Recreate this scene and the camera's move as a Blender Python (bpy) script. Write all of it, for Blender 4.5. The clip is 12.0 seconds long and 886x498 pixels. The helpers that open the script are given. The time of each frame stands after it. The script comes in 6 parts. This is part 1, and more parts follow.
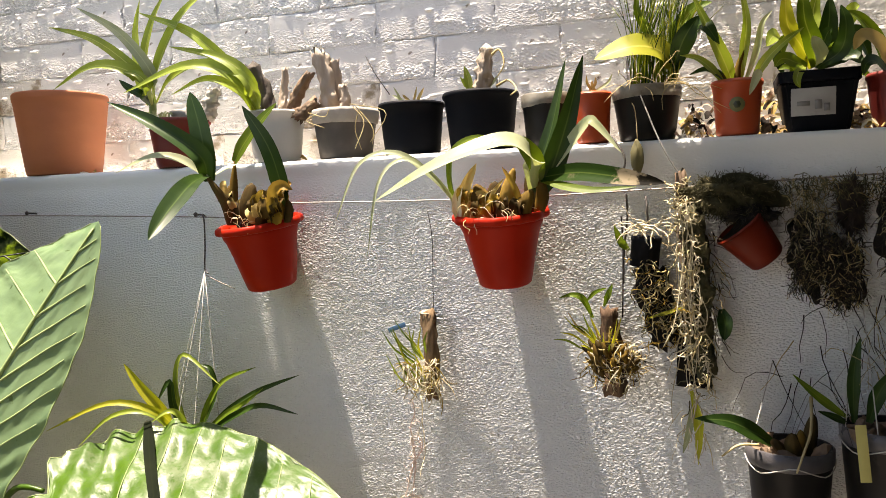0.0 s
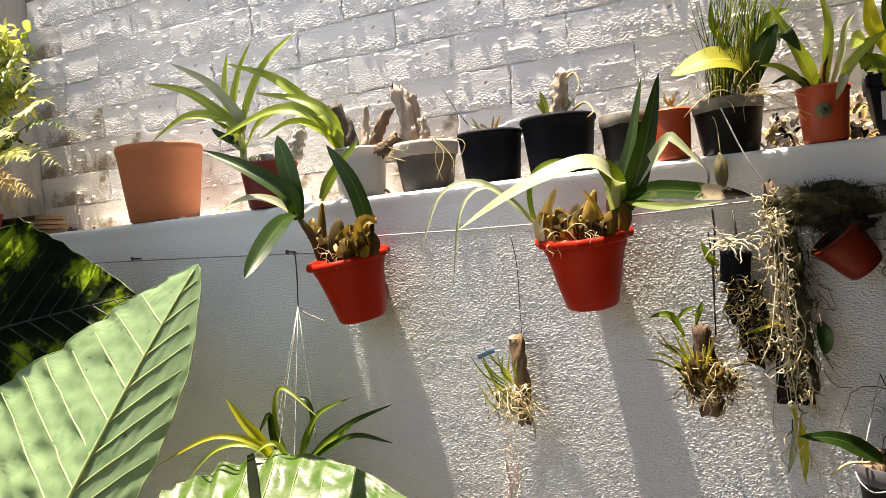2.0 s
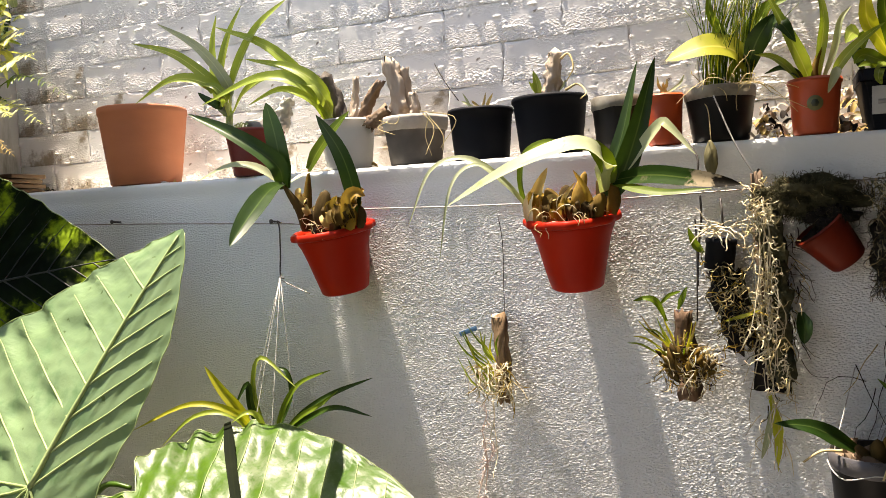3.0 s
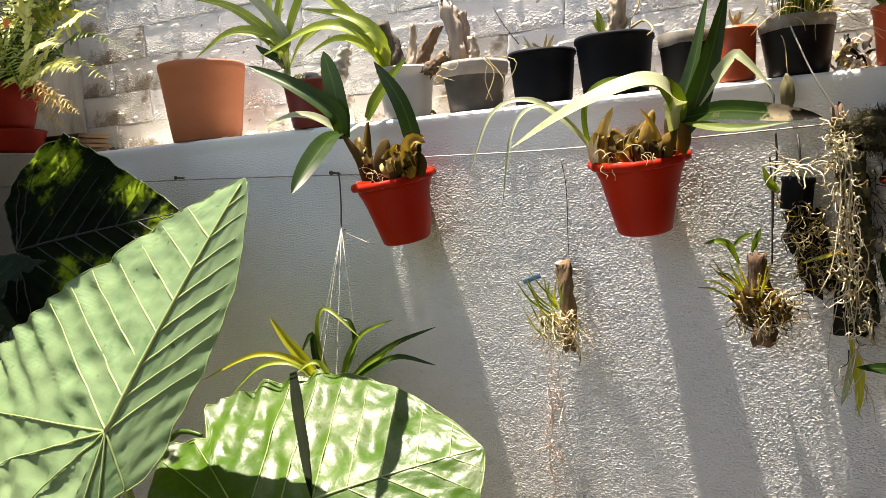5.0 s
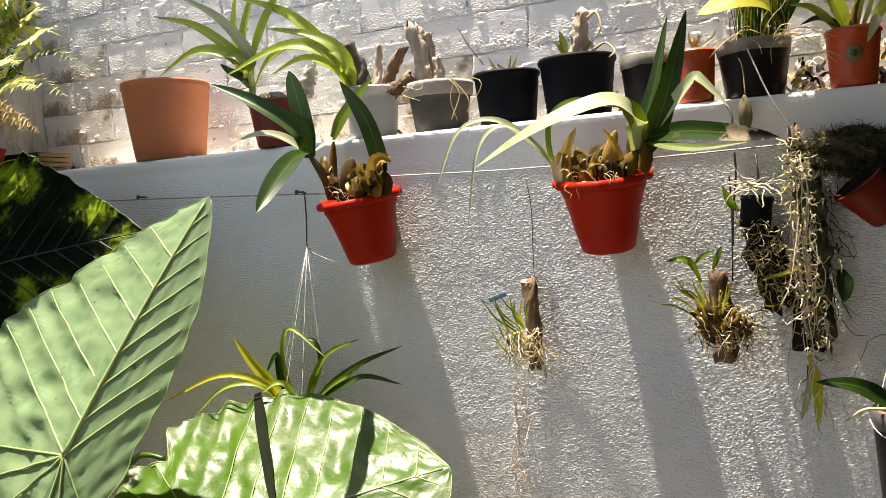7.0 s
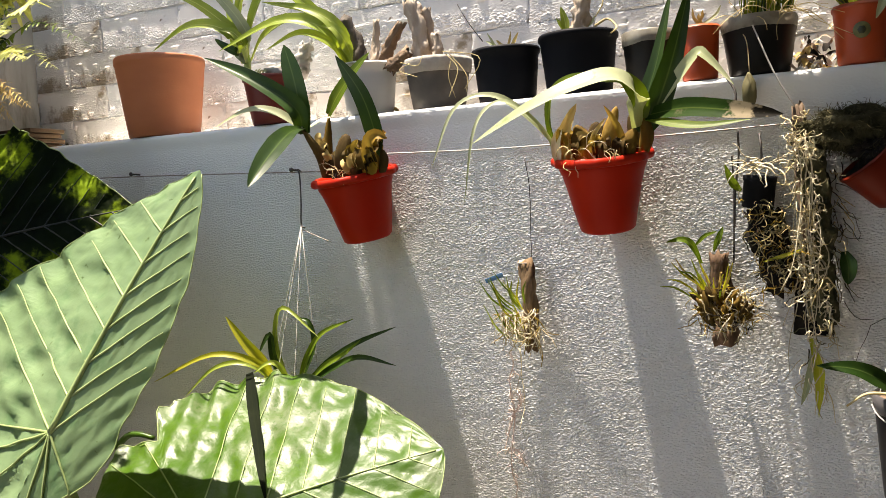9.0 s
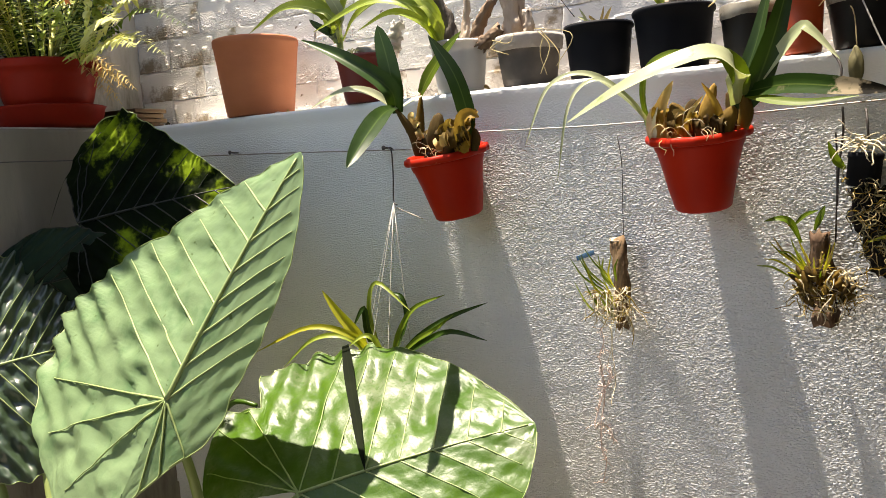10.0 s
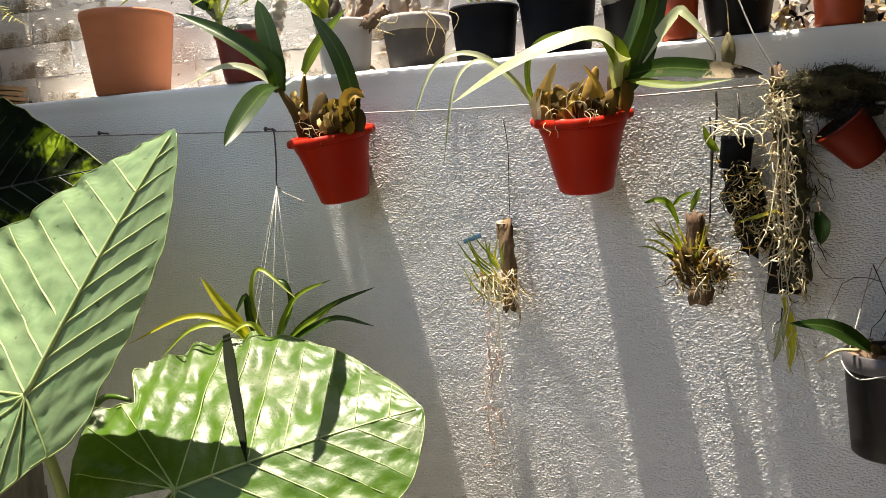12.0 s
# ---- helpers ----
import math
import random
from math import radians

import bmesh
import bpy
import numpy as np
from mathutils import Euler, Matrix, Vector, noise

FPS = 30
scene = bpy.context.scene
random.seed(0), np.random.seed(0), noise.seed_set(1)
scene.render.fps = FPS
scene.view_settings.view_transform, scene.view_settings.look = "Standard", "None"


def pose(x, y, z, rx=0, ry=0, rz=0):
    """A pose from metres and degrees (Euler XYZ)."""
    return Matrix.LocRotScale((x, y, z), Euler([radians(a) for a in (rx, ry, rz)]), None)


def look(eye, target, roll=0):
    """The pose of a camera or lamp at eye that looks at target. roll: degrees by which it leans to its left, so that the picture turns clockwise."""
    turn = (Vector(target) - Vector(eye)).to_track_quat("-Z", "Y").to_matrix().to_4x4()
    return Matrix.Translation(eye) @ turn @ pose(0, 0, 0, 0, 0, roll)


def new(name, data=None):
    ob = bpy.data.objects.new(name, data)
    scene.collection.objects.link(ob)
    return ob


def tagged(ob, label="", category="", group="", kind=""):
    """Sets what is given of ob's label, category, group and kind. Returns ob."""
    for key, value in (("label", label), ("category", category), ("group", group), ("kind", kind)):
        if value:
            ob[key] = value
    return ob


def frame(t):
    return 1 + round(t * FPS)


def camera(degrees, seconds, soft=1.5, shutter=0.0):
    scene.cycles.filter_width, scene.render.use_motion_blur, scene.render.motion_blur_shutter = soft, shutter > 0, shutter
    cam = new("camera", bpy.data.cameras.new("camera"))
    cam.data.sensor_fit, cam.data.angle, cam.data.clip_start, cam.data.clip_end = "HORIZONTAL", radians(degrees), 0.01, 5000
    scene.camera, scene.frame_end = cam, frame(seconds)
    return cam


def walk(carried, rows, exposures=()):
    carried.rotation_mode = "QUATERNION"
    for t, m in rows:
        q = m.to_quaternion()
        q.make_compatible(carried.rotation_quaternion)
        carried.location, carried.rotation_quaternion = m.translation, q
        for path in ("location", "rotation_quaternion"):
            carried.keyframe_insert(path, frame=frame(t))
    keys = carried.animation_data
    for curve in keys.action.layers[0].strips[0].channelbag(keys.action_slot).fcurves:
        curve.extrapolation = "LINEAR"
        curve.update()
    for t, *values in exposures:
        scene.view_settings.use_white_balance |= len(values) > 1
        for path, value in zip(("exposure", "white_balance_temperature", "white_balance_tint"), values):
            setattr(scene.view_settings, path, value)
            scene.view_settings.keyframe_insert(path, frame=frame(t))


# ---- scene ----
# camera and its walk
cam = camera(58.2, 12.0, soft=0.8)
PATH = [
    (0.0, pose(0.0256, 0.3043, 1.5748, 87.110, 1.923, 18.719)),
    (0.5, pose(0.0268, 0.2934, 1.5781, 87.943, 3.046, 22.172)),
    (1.0, pose(0.0247, 0.2989, 1.5823, 89.470, 4.420, 26.915)),
    (1.5, pose(0.0217, 0.3013, 1.5897, 86.870, 5.988, 24.559)),
    (2.0, pose(0.0330, 0.2933, 1.5768, 89.332, 4.977, 24.845)),
    (2.5, pose(0.0365, 0.2870, 1.5699, 90.766, 4.580, 26.014)),
    (3.0, pose(0.0159, 0.2889, 1.5745, 87.655, 2.568, 23.098)),
    (3.5, pose(0.0183, 0.2996, 1.5703, 85.617, 4.705, 25.810)),
    (3.7, pose(0.0158, 0.3042, 1.5663, 85.876, 5.279, 27.706)),
    (5.3, pose(-0.0004, 0.2991, 1.5431, 85.070, 3.584, 26.962)),
    (5.5, pose(-0.0000, 0.3002, 1.5393, 83.606, 5.895, 25.243)),
    (6.0, pose(-0.0028, 0.2945, 1.5478, 87.717, 4.441, 26.303)),
    (6.5, pose(-0.0016, 0.3044, 1.5434, 85.647, 4.899, 24.437)),
    (6.7, pose(0.0017, 0.2977, 1.5476, 86.563, 3.910, 24.229)),
    (8.3, pose(0.0009, 0.3175, 1.5308, 86.488, 4.059, 26.234)),
    (8.5, pose(-0.0059, 0.3226, 1.5283, 84.717, 0.919, 25.753)),
    (9.0, pose(-0.0018, 0.3191, 1.5307, 85.810, 3.054, 24.749)),
    (9.5, pose(-0.0084, 0.2983, 1.5472, 87.283, 3.982, 25.827)),
    (10.0, pose(-0.0128, 0.2944, 1.5471, 83.836, 3.445, 30.270)),
    (10.5, pose(-0.0093, 0.3020, 1.5262, 81.664, 3.587, 25.598)),
    (11.0, pose(-0.0140, 0.3020, 1.5270, 83.215, 4.559, 27.761)),
    (11.5, pose(-0.0179, 0.2980, 1.5402, 85.372, 2.700, 24.531)),
    (12.0, pose(-0.0167, 0.3146, 1.5299, 82.919, 2.893, 22.441)),
]
walk(cam, PATH, exposures=[(0.0, 1.72, 7650, 18), (3.5, 1.70, 7650, 17), (5.5, 1.61, 7450, 16), (12.0, 1.56, 7450, 16)])

# daylight: high sun that grazes the planted wall, and open sky over the yard
SUN_WAY = Vector((0.20, 0.036, -1.0)).normalized()
SUN_UP = math.asin(-SUN_WAY.z)
sun = new("sun", bpy.data.lights.new("sun", "SUN"))
sun.data.energy, sun.data.angle, sun.data.color = 5.0, radians(0.55), (1.0, 0.96, 0.88)
sun.matrix_world = look(-SUN_WAY * 8 + Vector((0, 1, 1)), (0, 1, 1))
world = bpy.data.worlds.new("world")
scene.world = world
world.use_nodes = True
sky = world.node_tree.nodes.new("ShaderNodeTexSky")
sky.sky_type, sky.sun_disc, sky.sun_elevation = "NISHITA", False, SUN_UP
sky.sun_rotation = math.atan2(-SUN_WAY.x, -SUN_WAY.y)
world.node_tree.links.new(sky.outputs[0], world.node_tree.nodes["Background"].inputs[0])
world.node_tree.nodes["Background"].inputs[1].default_value = 0.090


# materials
def mixed(nt, fac, a, b, blend="MIX"):
    n = nt.nodes.new("ShaderNodeMix")
    n.data_type, n.blend_type = "RGBA", blend
    for slot, v in ((0, fac), (6, a), (7, b)):
        if isinstance(v, bpy.types.NodeSocket):
            nt.links.new(v, n.inputs[slot])
        else:
            n.inputs[slot].default_value = v if slot == 0 else (*v, 1.0)
    return n.outputs[2]


def noise_out(nt, scale, detail=4.0, stretch=(1, 1, 1), rough=0.55, coord="Object"):
    tc, mp, n = (nt.nodes.new("ShaderNode" + k) for k in ("TexCoord", "Mapping", "TexNoise"))
    mp.inputs["Scale"].default_value = stretch
    n.inputs["Scale"].default_value, n.inputs["Detail"].default_value, n.inputs["Roughness"].default_value = scale, detail, rough
    nt.links.new(tc.outputs[coord], mp.inputs[0])
    nt.links.new(mp.outputs[0], n.inputs["Vector"])
    return n.outputs["Fac"]


def ramp(nt, value, lo, hi):
    r = nt.nodes.new("ShaderNodeMapRange")
    r.interpolation_type = "SMOOTHSTEP"
    r.inputs[1].default_value, r.inputs[2].default_value = lo, hi
    nt.links.new(value, r.inputs[0])
    return r.outputs[0]


def material(name, base, other, scale=8.0, rough=0.6, bump=0.2, bump_scale=80.0, depth=0.002, stretch=(1, 1, 1), stain=None,
             stain_scale=3.0, stain_at=(0.55, 0.75), metal=0.0, through_light=0.0, glow=None, alpha=1.0, vary=0.0, spec=0.5):
    m = bpy.data.materials.new(name)
    m.use_nodes = True
    nt = m.node_tree
    p = nt.nodes["Principled BSDF"]
    col = mixed(nt, ramp(nt, noise_out(nt, scale, 6.0, stretch), 0.3, 0.7), base, other)
    if stain:
        col = mixed(nt, ramp(nt, noise_out(nt, stain_scale, 8.0, stretch, 0.65), *stain_at), col, stain)
    if vary:
        info, hsv, mr = (nt.nodes.new("ShaderNode" + k) for k in ("ObjectInfo", "HueSaturation", "MapRange"))
        nt.links.new(info.outputs["Random"], mr.inputs[0])
        mr.inputs[3].default_value, mr.inputs[4].default_value = 1 - vary, 1 + vary
        nt.links.new(mr.outputs[0], hsv.inputs["Value"])
        nt.links.new(col, hsv.inputs["Color"])
        col = hsv.outputs[0]
    nt.links.new(col, p.inputs["Base Color"])
    p.inputs["Metallic"].default_value = metal
    p.inputs["Specular IOR Level"].default_value = spec
    rr = nt.nodes.new("ShaderNodeMapRange")
    rr.inputs[3].default_value, rr.inputs[4].default_value = max(rough - 0.12, 0.02), min(rough + 0.12, 1.0)
    nt.links.new(noise_out(nt, scale * 3), rr.inputs[0])
    nt.links.new(rr.outputs[0], p.inputs["Roughness"])
    if bump:
        b = nt.nodes.new("ShaderNodeBump")
        b.inputs["Strength"].default_value, b.inputs["Distance"].default_value = bump, depth
        nt.links.new(noise_out(nt, bump_scale, 5.0, stretch), b.inputs["Height"])
        nt.links.new(b.outputs[0], p.inputs["Normal"])
    p.inputs["Alpha"].default_value = alpha
    if through_light:
        tr, mx = nt.nodes.new("ShaderNodeBsdfTranslucent"), nt.nodes.new("ShaderNodeMixShader")
        nt.links.new(mixed(nt, 1.0, col, glow or (1.0, 1.0, 0.5), "MULTIPLY") if glow else col, tr.inputs["Color"])
        mx.inputs[0].default_value = through_light
        nt.links.new(p.outputs[0], mx.inputs[1])
        nt.links.new(tr.outputs[0], mx.inputs[2])
        nt.links.new(mx.outputs[0], nt.nodes["Material Output"].inputs["Surface"])
    return m


def plaster(name, base, other, stain, grain, depth, wave=0.003, edge=(0.47, 0.95), spots=(2.2, 0.6, 0.85), patch=None, band=None):
    """Rough cement plaster under old paint: sharp grains, with softer waves."""
    m = material(name, base, other, 2.5, 0.75, 0, stain=stain, stain_scale=spots[0], stain_at=spots[1:], spec=0.3)
    nt = m.node_tree
    p = nt.nodes["Principled BSDF"]
    fine = nt.nodes.new("ShaderNodeMapRange")
    fine.inputs[1].default_value, fine.inputs[2].default_value = edge
    nt.links.new(noise_out(nt, grain, 1.2, (0.8, 0.8, 1.3), 0.5), fine.inputs[0])
    b1, b2 = nt.nodes.new("ShaderNodeBump"), nt.nodes.new("ShaderNodeBump")
    b1.inputs["Strength"].default_value, b1.inputs["Distance"].default_value = 1.0, wave
    b2.inputs["Strength"].default_value, b2.inputs["Distance"].default_value = 1.0, depth
    nt.links.new(noise_out(nt, 11.0, 3.0, (0.7, 0.7, 1.2)), b1.inputs["Height"])
    height = fine.outputs[0]
    if patch:
        height = mixed(nt, ramp(nt, noise_out(nt, patch[0], 3.0, (0.6, 0.6, 1.6)), *patch[1:]), (0.0, 0.0, 0.0), fine.outputs[0])
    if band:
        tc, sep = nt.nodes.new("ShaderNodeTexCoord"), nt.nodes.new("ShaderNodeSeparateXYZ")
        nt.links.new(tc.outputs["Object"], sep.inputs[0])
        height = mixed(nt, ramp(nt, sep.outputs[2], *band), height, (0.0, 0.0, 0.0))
    nt.links.new(height, b2.inputs["Height"])
    nt.links.new(b1.outputs[0], b2.inputs["Normal"])
    nt.links.new(b2.outputs[0], p.inputs["Normal"])
    return m


M = {}
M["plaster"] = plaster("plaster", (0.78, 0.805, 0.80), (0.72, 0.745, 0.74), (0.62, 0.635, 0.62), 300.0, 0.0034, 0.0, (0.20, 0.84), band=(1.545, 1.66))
M["brick_paint"] = plaster("brick_paint", (0.82, 0.81, 0.775), (0.75, 0.74, 0.71), (0.26, 0.22, 0.18), 230.0, 0.0024, 0.0, (0.40, 0.85), spots=(26.0, 0.66, 0.72), patch=(9.0, 0.40, 0.60))
M["brick_old"] = plaster("brick_old", (0.80, 0.77, 0.71), (0.66, 0.62, 0.55), (0.32, 0.26, 0.18), 230.0, 0.0026, 0.0, (0.40, 0.85), spots=(9.0, 0.49, 0.60), patch=(9.0, 0.40, 0.60))
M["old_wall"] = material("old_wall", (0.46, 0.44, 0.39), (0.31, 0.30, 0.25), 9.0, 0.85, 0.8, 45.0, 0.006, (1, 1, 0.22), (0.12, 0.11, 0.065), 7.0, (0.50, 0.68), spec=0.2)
# blotchy wall colour darkened to carry shade
M["shade_wall"] = material("shade_wall", (0.25, 0.235, 0.19), (0.16, 0.15, 0.12), 7.0, 0.85, 0.5, 60.0, 0.004, (1, 1, 0.25), (0.09, 0.08, 0.06), 6.0, (0.5, 0.7), spec=0.15)
M["concrete"] = material("concrete", (0.27, 0.25, 0.225), (0.20, 0.185, 0.165), 4.0, 0.85, 0.4, 120.0)
M["terracotta"] = material("terracotta", (0.46, 0.155, 0.065), (0.38, 0.125, 0.052), 5.0, 0.75, 0.15, 160.0, 0.001, (1, 1, 2), (0.5, 0.23, 0.13), 4.0, (0.55, 0.9))
M["red_plastic"] = material("red_plastic", (0.43, 0.022, 0.007), (0.36, 0.016, 0.006), 9.0, 0.42, 0.06, 60.0, 0.001, stain=(0.24, 0.022, 0.014), stain_scale=18.0, stain_at=(0.62, 0.8), spec=0.1)
# red plastic darkened to carry the shade under the fern
M["shade_red"] = material("shade_red", (0.21, 0.012, 0.004), (0.16, 0.010, 0.003), 9.0, 0.55, 0.05, 60.0, 0.001, spec=0.1)
M["dull_red"] = material("dull_red", (0.17, 0.014, 0.009), (0.13, 0.012, 0.008), 9.0, 0.5, 0.05, 60.0, 0.001)
M["orange_plastic"] = material("orange_plastic", (0.45, 0.062, 0.012), (0.38, 0.05, 0.010), 9.0, 0.45, 0.05, 60.0, 0.001)
M["black_plastic"] = material("black_plastic", (0.0042, 0.005, 0.0072), (0.007, 0.008, 0.0105), 12.0, 0.6, 0.06, 80.0, 0.001, stain=(0.018, 0.018, 0.018), stain_scale=22.0, stain_at=(0.64, 0.84), spec=0.09)
M["milk_plastic"] = material("milk_plastic", (0.62, 0.62, 0.60), (0.54, 0.54, 0.52), 8.0, 0.4, 0.03, 60.0, 0.001, through_light=0.3)
M["grey_plastic"] = material("grey_plastic", (0.14, 0.12, 0.10), (0.075, 0.065, 0.055), 16.0, 0.7, 0.15, 90.0, 0.001, stain=(0.42, 0.39, 0.35), stain_scale=12.0, stain_at=(0.56, 0.74))
M["smoky_plastic"] = material("smoky_plastic", (0.006, 0.0055, 0.005), (0.017, 0.015, 0.013), 9.0, 0.4, 0.05, 80.0, 0.001, stain=(0.045, 0.042, 0.037), stain_scale=18.0, stain_at=(0.6, 0.75), spec=0.2)
M["clear_rim"] = material("clear_rim", (0.40, 0.375, 0.31), (0.17, 0.155, 0.125), 34.0, 0.3, 0.05, 80.0, 0.001, through_light=0.35)
M["smoky_rim"] = material("smoky_rim", (0.13, 0.125, 0.13), (0.08, 0.075, 0.078), 20.0, 0.3, 0.05, 80.0, 0.001, through_light=0.25)
# darker copy of the orange plastic, with the shade under the ledge in it
M["shade_orange"] = material("shade_orange", (0.15, 0.014, 0.004), (0.11, 0.011, 0.003), 9.0, 0.5, 0.05, 60.0, 0.001, spec=0.2)
M["soil"] = material("soil", (0.016, 0.011, 0.008), (0.05, 0.033, 0.02), 60.0, 0.95, 0.8, 180.0, 0.004)
M["bark"] = material("bark", (0.10, 0.065, 0.04), (0.22, 0.15, 0.095), 30.0, 0.9, 0.8, 90.0, 0.004, (1, 1, 0.35))
M["dark_bark"] = material("dark_bark", (0.008, 0.007, 0.006), (0.02, 0.016, 0.013), 30.0, 0.9, 0.8, 90.0, 0.004, (1, 1, 0.35), spec=0.15)
M["driftwood"] = material("driftwood", (0.50, 0.42, 0.33), (0.34, 0.26, 0.19), 25.0, 0.85, 0.7, 90.0, 0.004, (1, 1, 0.25))
M["root"] = material("root", (0.56, 0.47, 0.25), (0.40, 0.31, 0.13), 40.0, 0.8, 0.2, 200.0, 0.001, vary=0.25)
M["pale_root"] = material("pale_root", (0.68, 0.62, 0.46), (0.50, 0.43, 0.27), 40.0, 0.8, 0.2, 200.0, 0.001, vary=0.2)
M["dark_root"] = material("dark_root", (0.014, 0.011, 0.009), (0.035, 0.027, 0.022), 40.0, 0.85, 0.2, 200.0, 0.001, spec=0.2)
M["moss"] = material("moss", (0.045, 0.045, 0.018), (0.125, 0.115, 0.055), 40.0, 0.95, 0.8, 160.0, 0.004, vary=0.3)
M["branch_bark"] = material("branch_bark", (0.06, 0.032, 0.018), (0.19, 0.115, 0.065), 30.0, 0.9, 0.8, 90.0, 0.004, (1, 1, 0.35))
M["grey_bark"] = material("grey_bark", (0.045, 0.037, 0.029), (0.13, 0.11, 0.088), 30.0, 0.9, 0.8, 90.0, 0.004, (1, 1, 0.35))
M["wire"] = material("wire", (0.42, 0.40, 0.37), (0.22, 0.18, 0.15), 60.0, 0.5, 0.1, 200.0, 0.001, metal=0.7)
M["pink_root"] = material("pink_root", (0.82, 0.70, 0.63), (0.70, 0.55, 0.47), 60.0, 0.8, 0.2, 200.0, 0.001)
M["moss_fur"] = material("moss_fur", (0.040, 0.038, 0.019), (0.085, 0.078, 0.043), 60.0, 0.95, 0.8, 220.0, 0.003, spec=0.1)
M["brown_fur"] = material("brown_fur", (0.034, 0.025, 0.021), (0.066, 0.049, 0.042), 60.0, 0.95, 0.8, 220.0, 0.003, spec=0.1)
M["black_wire"] = material("black_wire", (0.035, 0.032, 0.03), (0.06, 0.05, 0.045), 60.0, 0.5, 0.1, 200.0, 0.001)
M["string"] = material("string", (0.55, 0.54, 0.50), (0.42, 0.41, 0.38), 80.0, 0.8, 0.3, 300.0, 0.001)
M["stone"] = material("stone", (0.50, 0.47, 0.43), (0.36, 0.33, 0.30), 30.0, 0.85, 0.5, 90.0, 0.003, vary=0.3)
M["dry_leaf"] = material("dry_leaf", (0.40, 0.27, 0.08), (0.52, 0.40, 0.14), 20.0, 0.7, 0.3, 90.0, 0.002, through_light=0.25, vary=0.2)
M["tag_blue"] = material("tag_blue", (0.09, 0.21, 0.36), (0.07, 0.17, 0.30), 20.0, 0.4, 0.0)
M["pod"] = material("pod", (0.17, 0.155, 0.075), (0.11, 0.10, 0.05), 40.0, 0.7, 0.4, 90.0, 0.002, (1, 1, 0.3), spec=0.2)
M["log_bark"] = material("log_bark", (0.30, 0.21, 0.12), (0.16, 0.10, 0.055), 30.0, 0.9, 0.8, 90.0, 0.004, (1, 1, 0.35), (0.05, 0.022, 0.014), 14.0, (0.47, 0.56), spec=0.2)
M["tag_yellow"] = material("tag_yellow", (0.55, 0.50, 0.16), (0.47, 0.42, 0.13), 20.0, 0.5, 0.1, 80.0, 0.001)
M["label_grey"] = material("label_grey", (0.40, 0.40, 0.39), (0.29, 0.29, 0.28), 20.0, 0.5, 0.05, 80.0, 0.001, stain=(0.25, 0.25, 0.25), stain_scale=30.0)
M["label_dark"] = material("label_dark", (0.05, 0.06, 0.04), (0.08, 0.09, 0.05), 20.0, 0.5, 0.0)
M["label_print"] = material("label_print", (0.24, 0.24, 0.235), (0.19, 0.19, 0.185), 20.0, 0.5, 0.0)
M["label_green"] = material("label_green", (0.20, 0.19, 0.08), (0.13, 0.14, 0.05), 40.0, 0.5, 0.0)
M["ledge_dirt"] = material("ledge_dirt", (0.36, 0.33, 0.29), (0.47, 0.44, 0.40), 14.0, 0.95, 0.8, 90.0, 0.003, stain=(0.13, 0.10, 0.07), stain_scale=9.0, spec=0.1)
M["slate"] = material("slate", (0.055, 0.034, 0.02), (0.10, 0.065, 0.035), 14.0, 0.85, 0.5, 60.0, 0.003, spec=0.15)


def leaf_material(name, base, other, edge, through_light, rough=0.4, stripes=26.0, spots=None, glow=(1.0, 1.0, 0.45)):
    """Leaf skin: fine lengthwise nerves, a paler midrib line, blotches."""
    m = material(name, base, other, 14.0, rough, 0, stain=spots, stain_scale=35.0, stain_at=(0.58, 0.70), vary=0.18)
    nt = m.node_tree
    p = nt.nodes["Principled BSDF"]
    col = p.inputs["Base Color"].links[0].from_socket
    uv, sep, sub, ab = (nt.nodes.new("ShaderNode" + k) for k in ("UVMap", "SeparateXYZ", "Math", "Math"))
    p.inputs["Specular IOR Level"].default_value = 0.3
    uv.uv_map = "uv"
    nt.links.new(uv.outputs[0], sep.inputs[0])
    sub.operation, ab.operation = "SUBTRACT", "ABSOLUTE"
    sub.inputs[1].default_value = 0.5
    nt.links.new(sep.outputs[1], sub.inputs[0])
    nt.links.new(sub.outputs[0], ab.inputs[0])
    col = mixed(nt, ramp(nt, ab.outputs[0], 0.06, 0.0), col, edge)
    wave = nt.nodes.new("ShaderNodeTexWave")
    wave.bands_direction = "Y"
    wave.inputs["Scale"].default_value, wave.inputs["Distortion"].default_value = stripes / 6.0, 1.0
    nt.links.new(uv.outputs[0], wave.inputs["Vector"])
    b = nt.nodes.new("ShaderNodeBump")
    b.inputs["Strength"].default_value, b.inputs["Distance"].default_value = 0.10, 0.0002
    nt.links.new(wave.outputs["Fac"], b.inputs["Height"])
    nt.links.new(b.outputs[0], p.inputs["Normal"])
    nt.links.new(col, p.inputs["Base Color"])
    tr, mx = nt.nodes.new("ShaderNodeBsdfTranslucent"), nt.nodes.new("ShaderNodeMixShader")
    nt.links.new(mixed(nt, 1.0, col, glow, "MULTIPLY"), tr.inputs["Color"])
    mx.inputs[0].default_value = through_light
    nt.links.new(p.outputs[0], mx.inputs[1])
    nt.links.new(tr.outputs[0], mx.inputs[2])
    nt.links.new(mx.outputs[0], nt.nodes["Material Output"].inputs["Surface"])
    return m


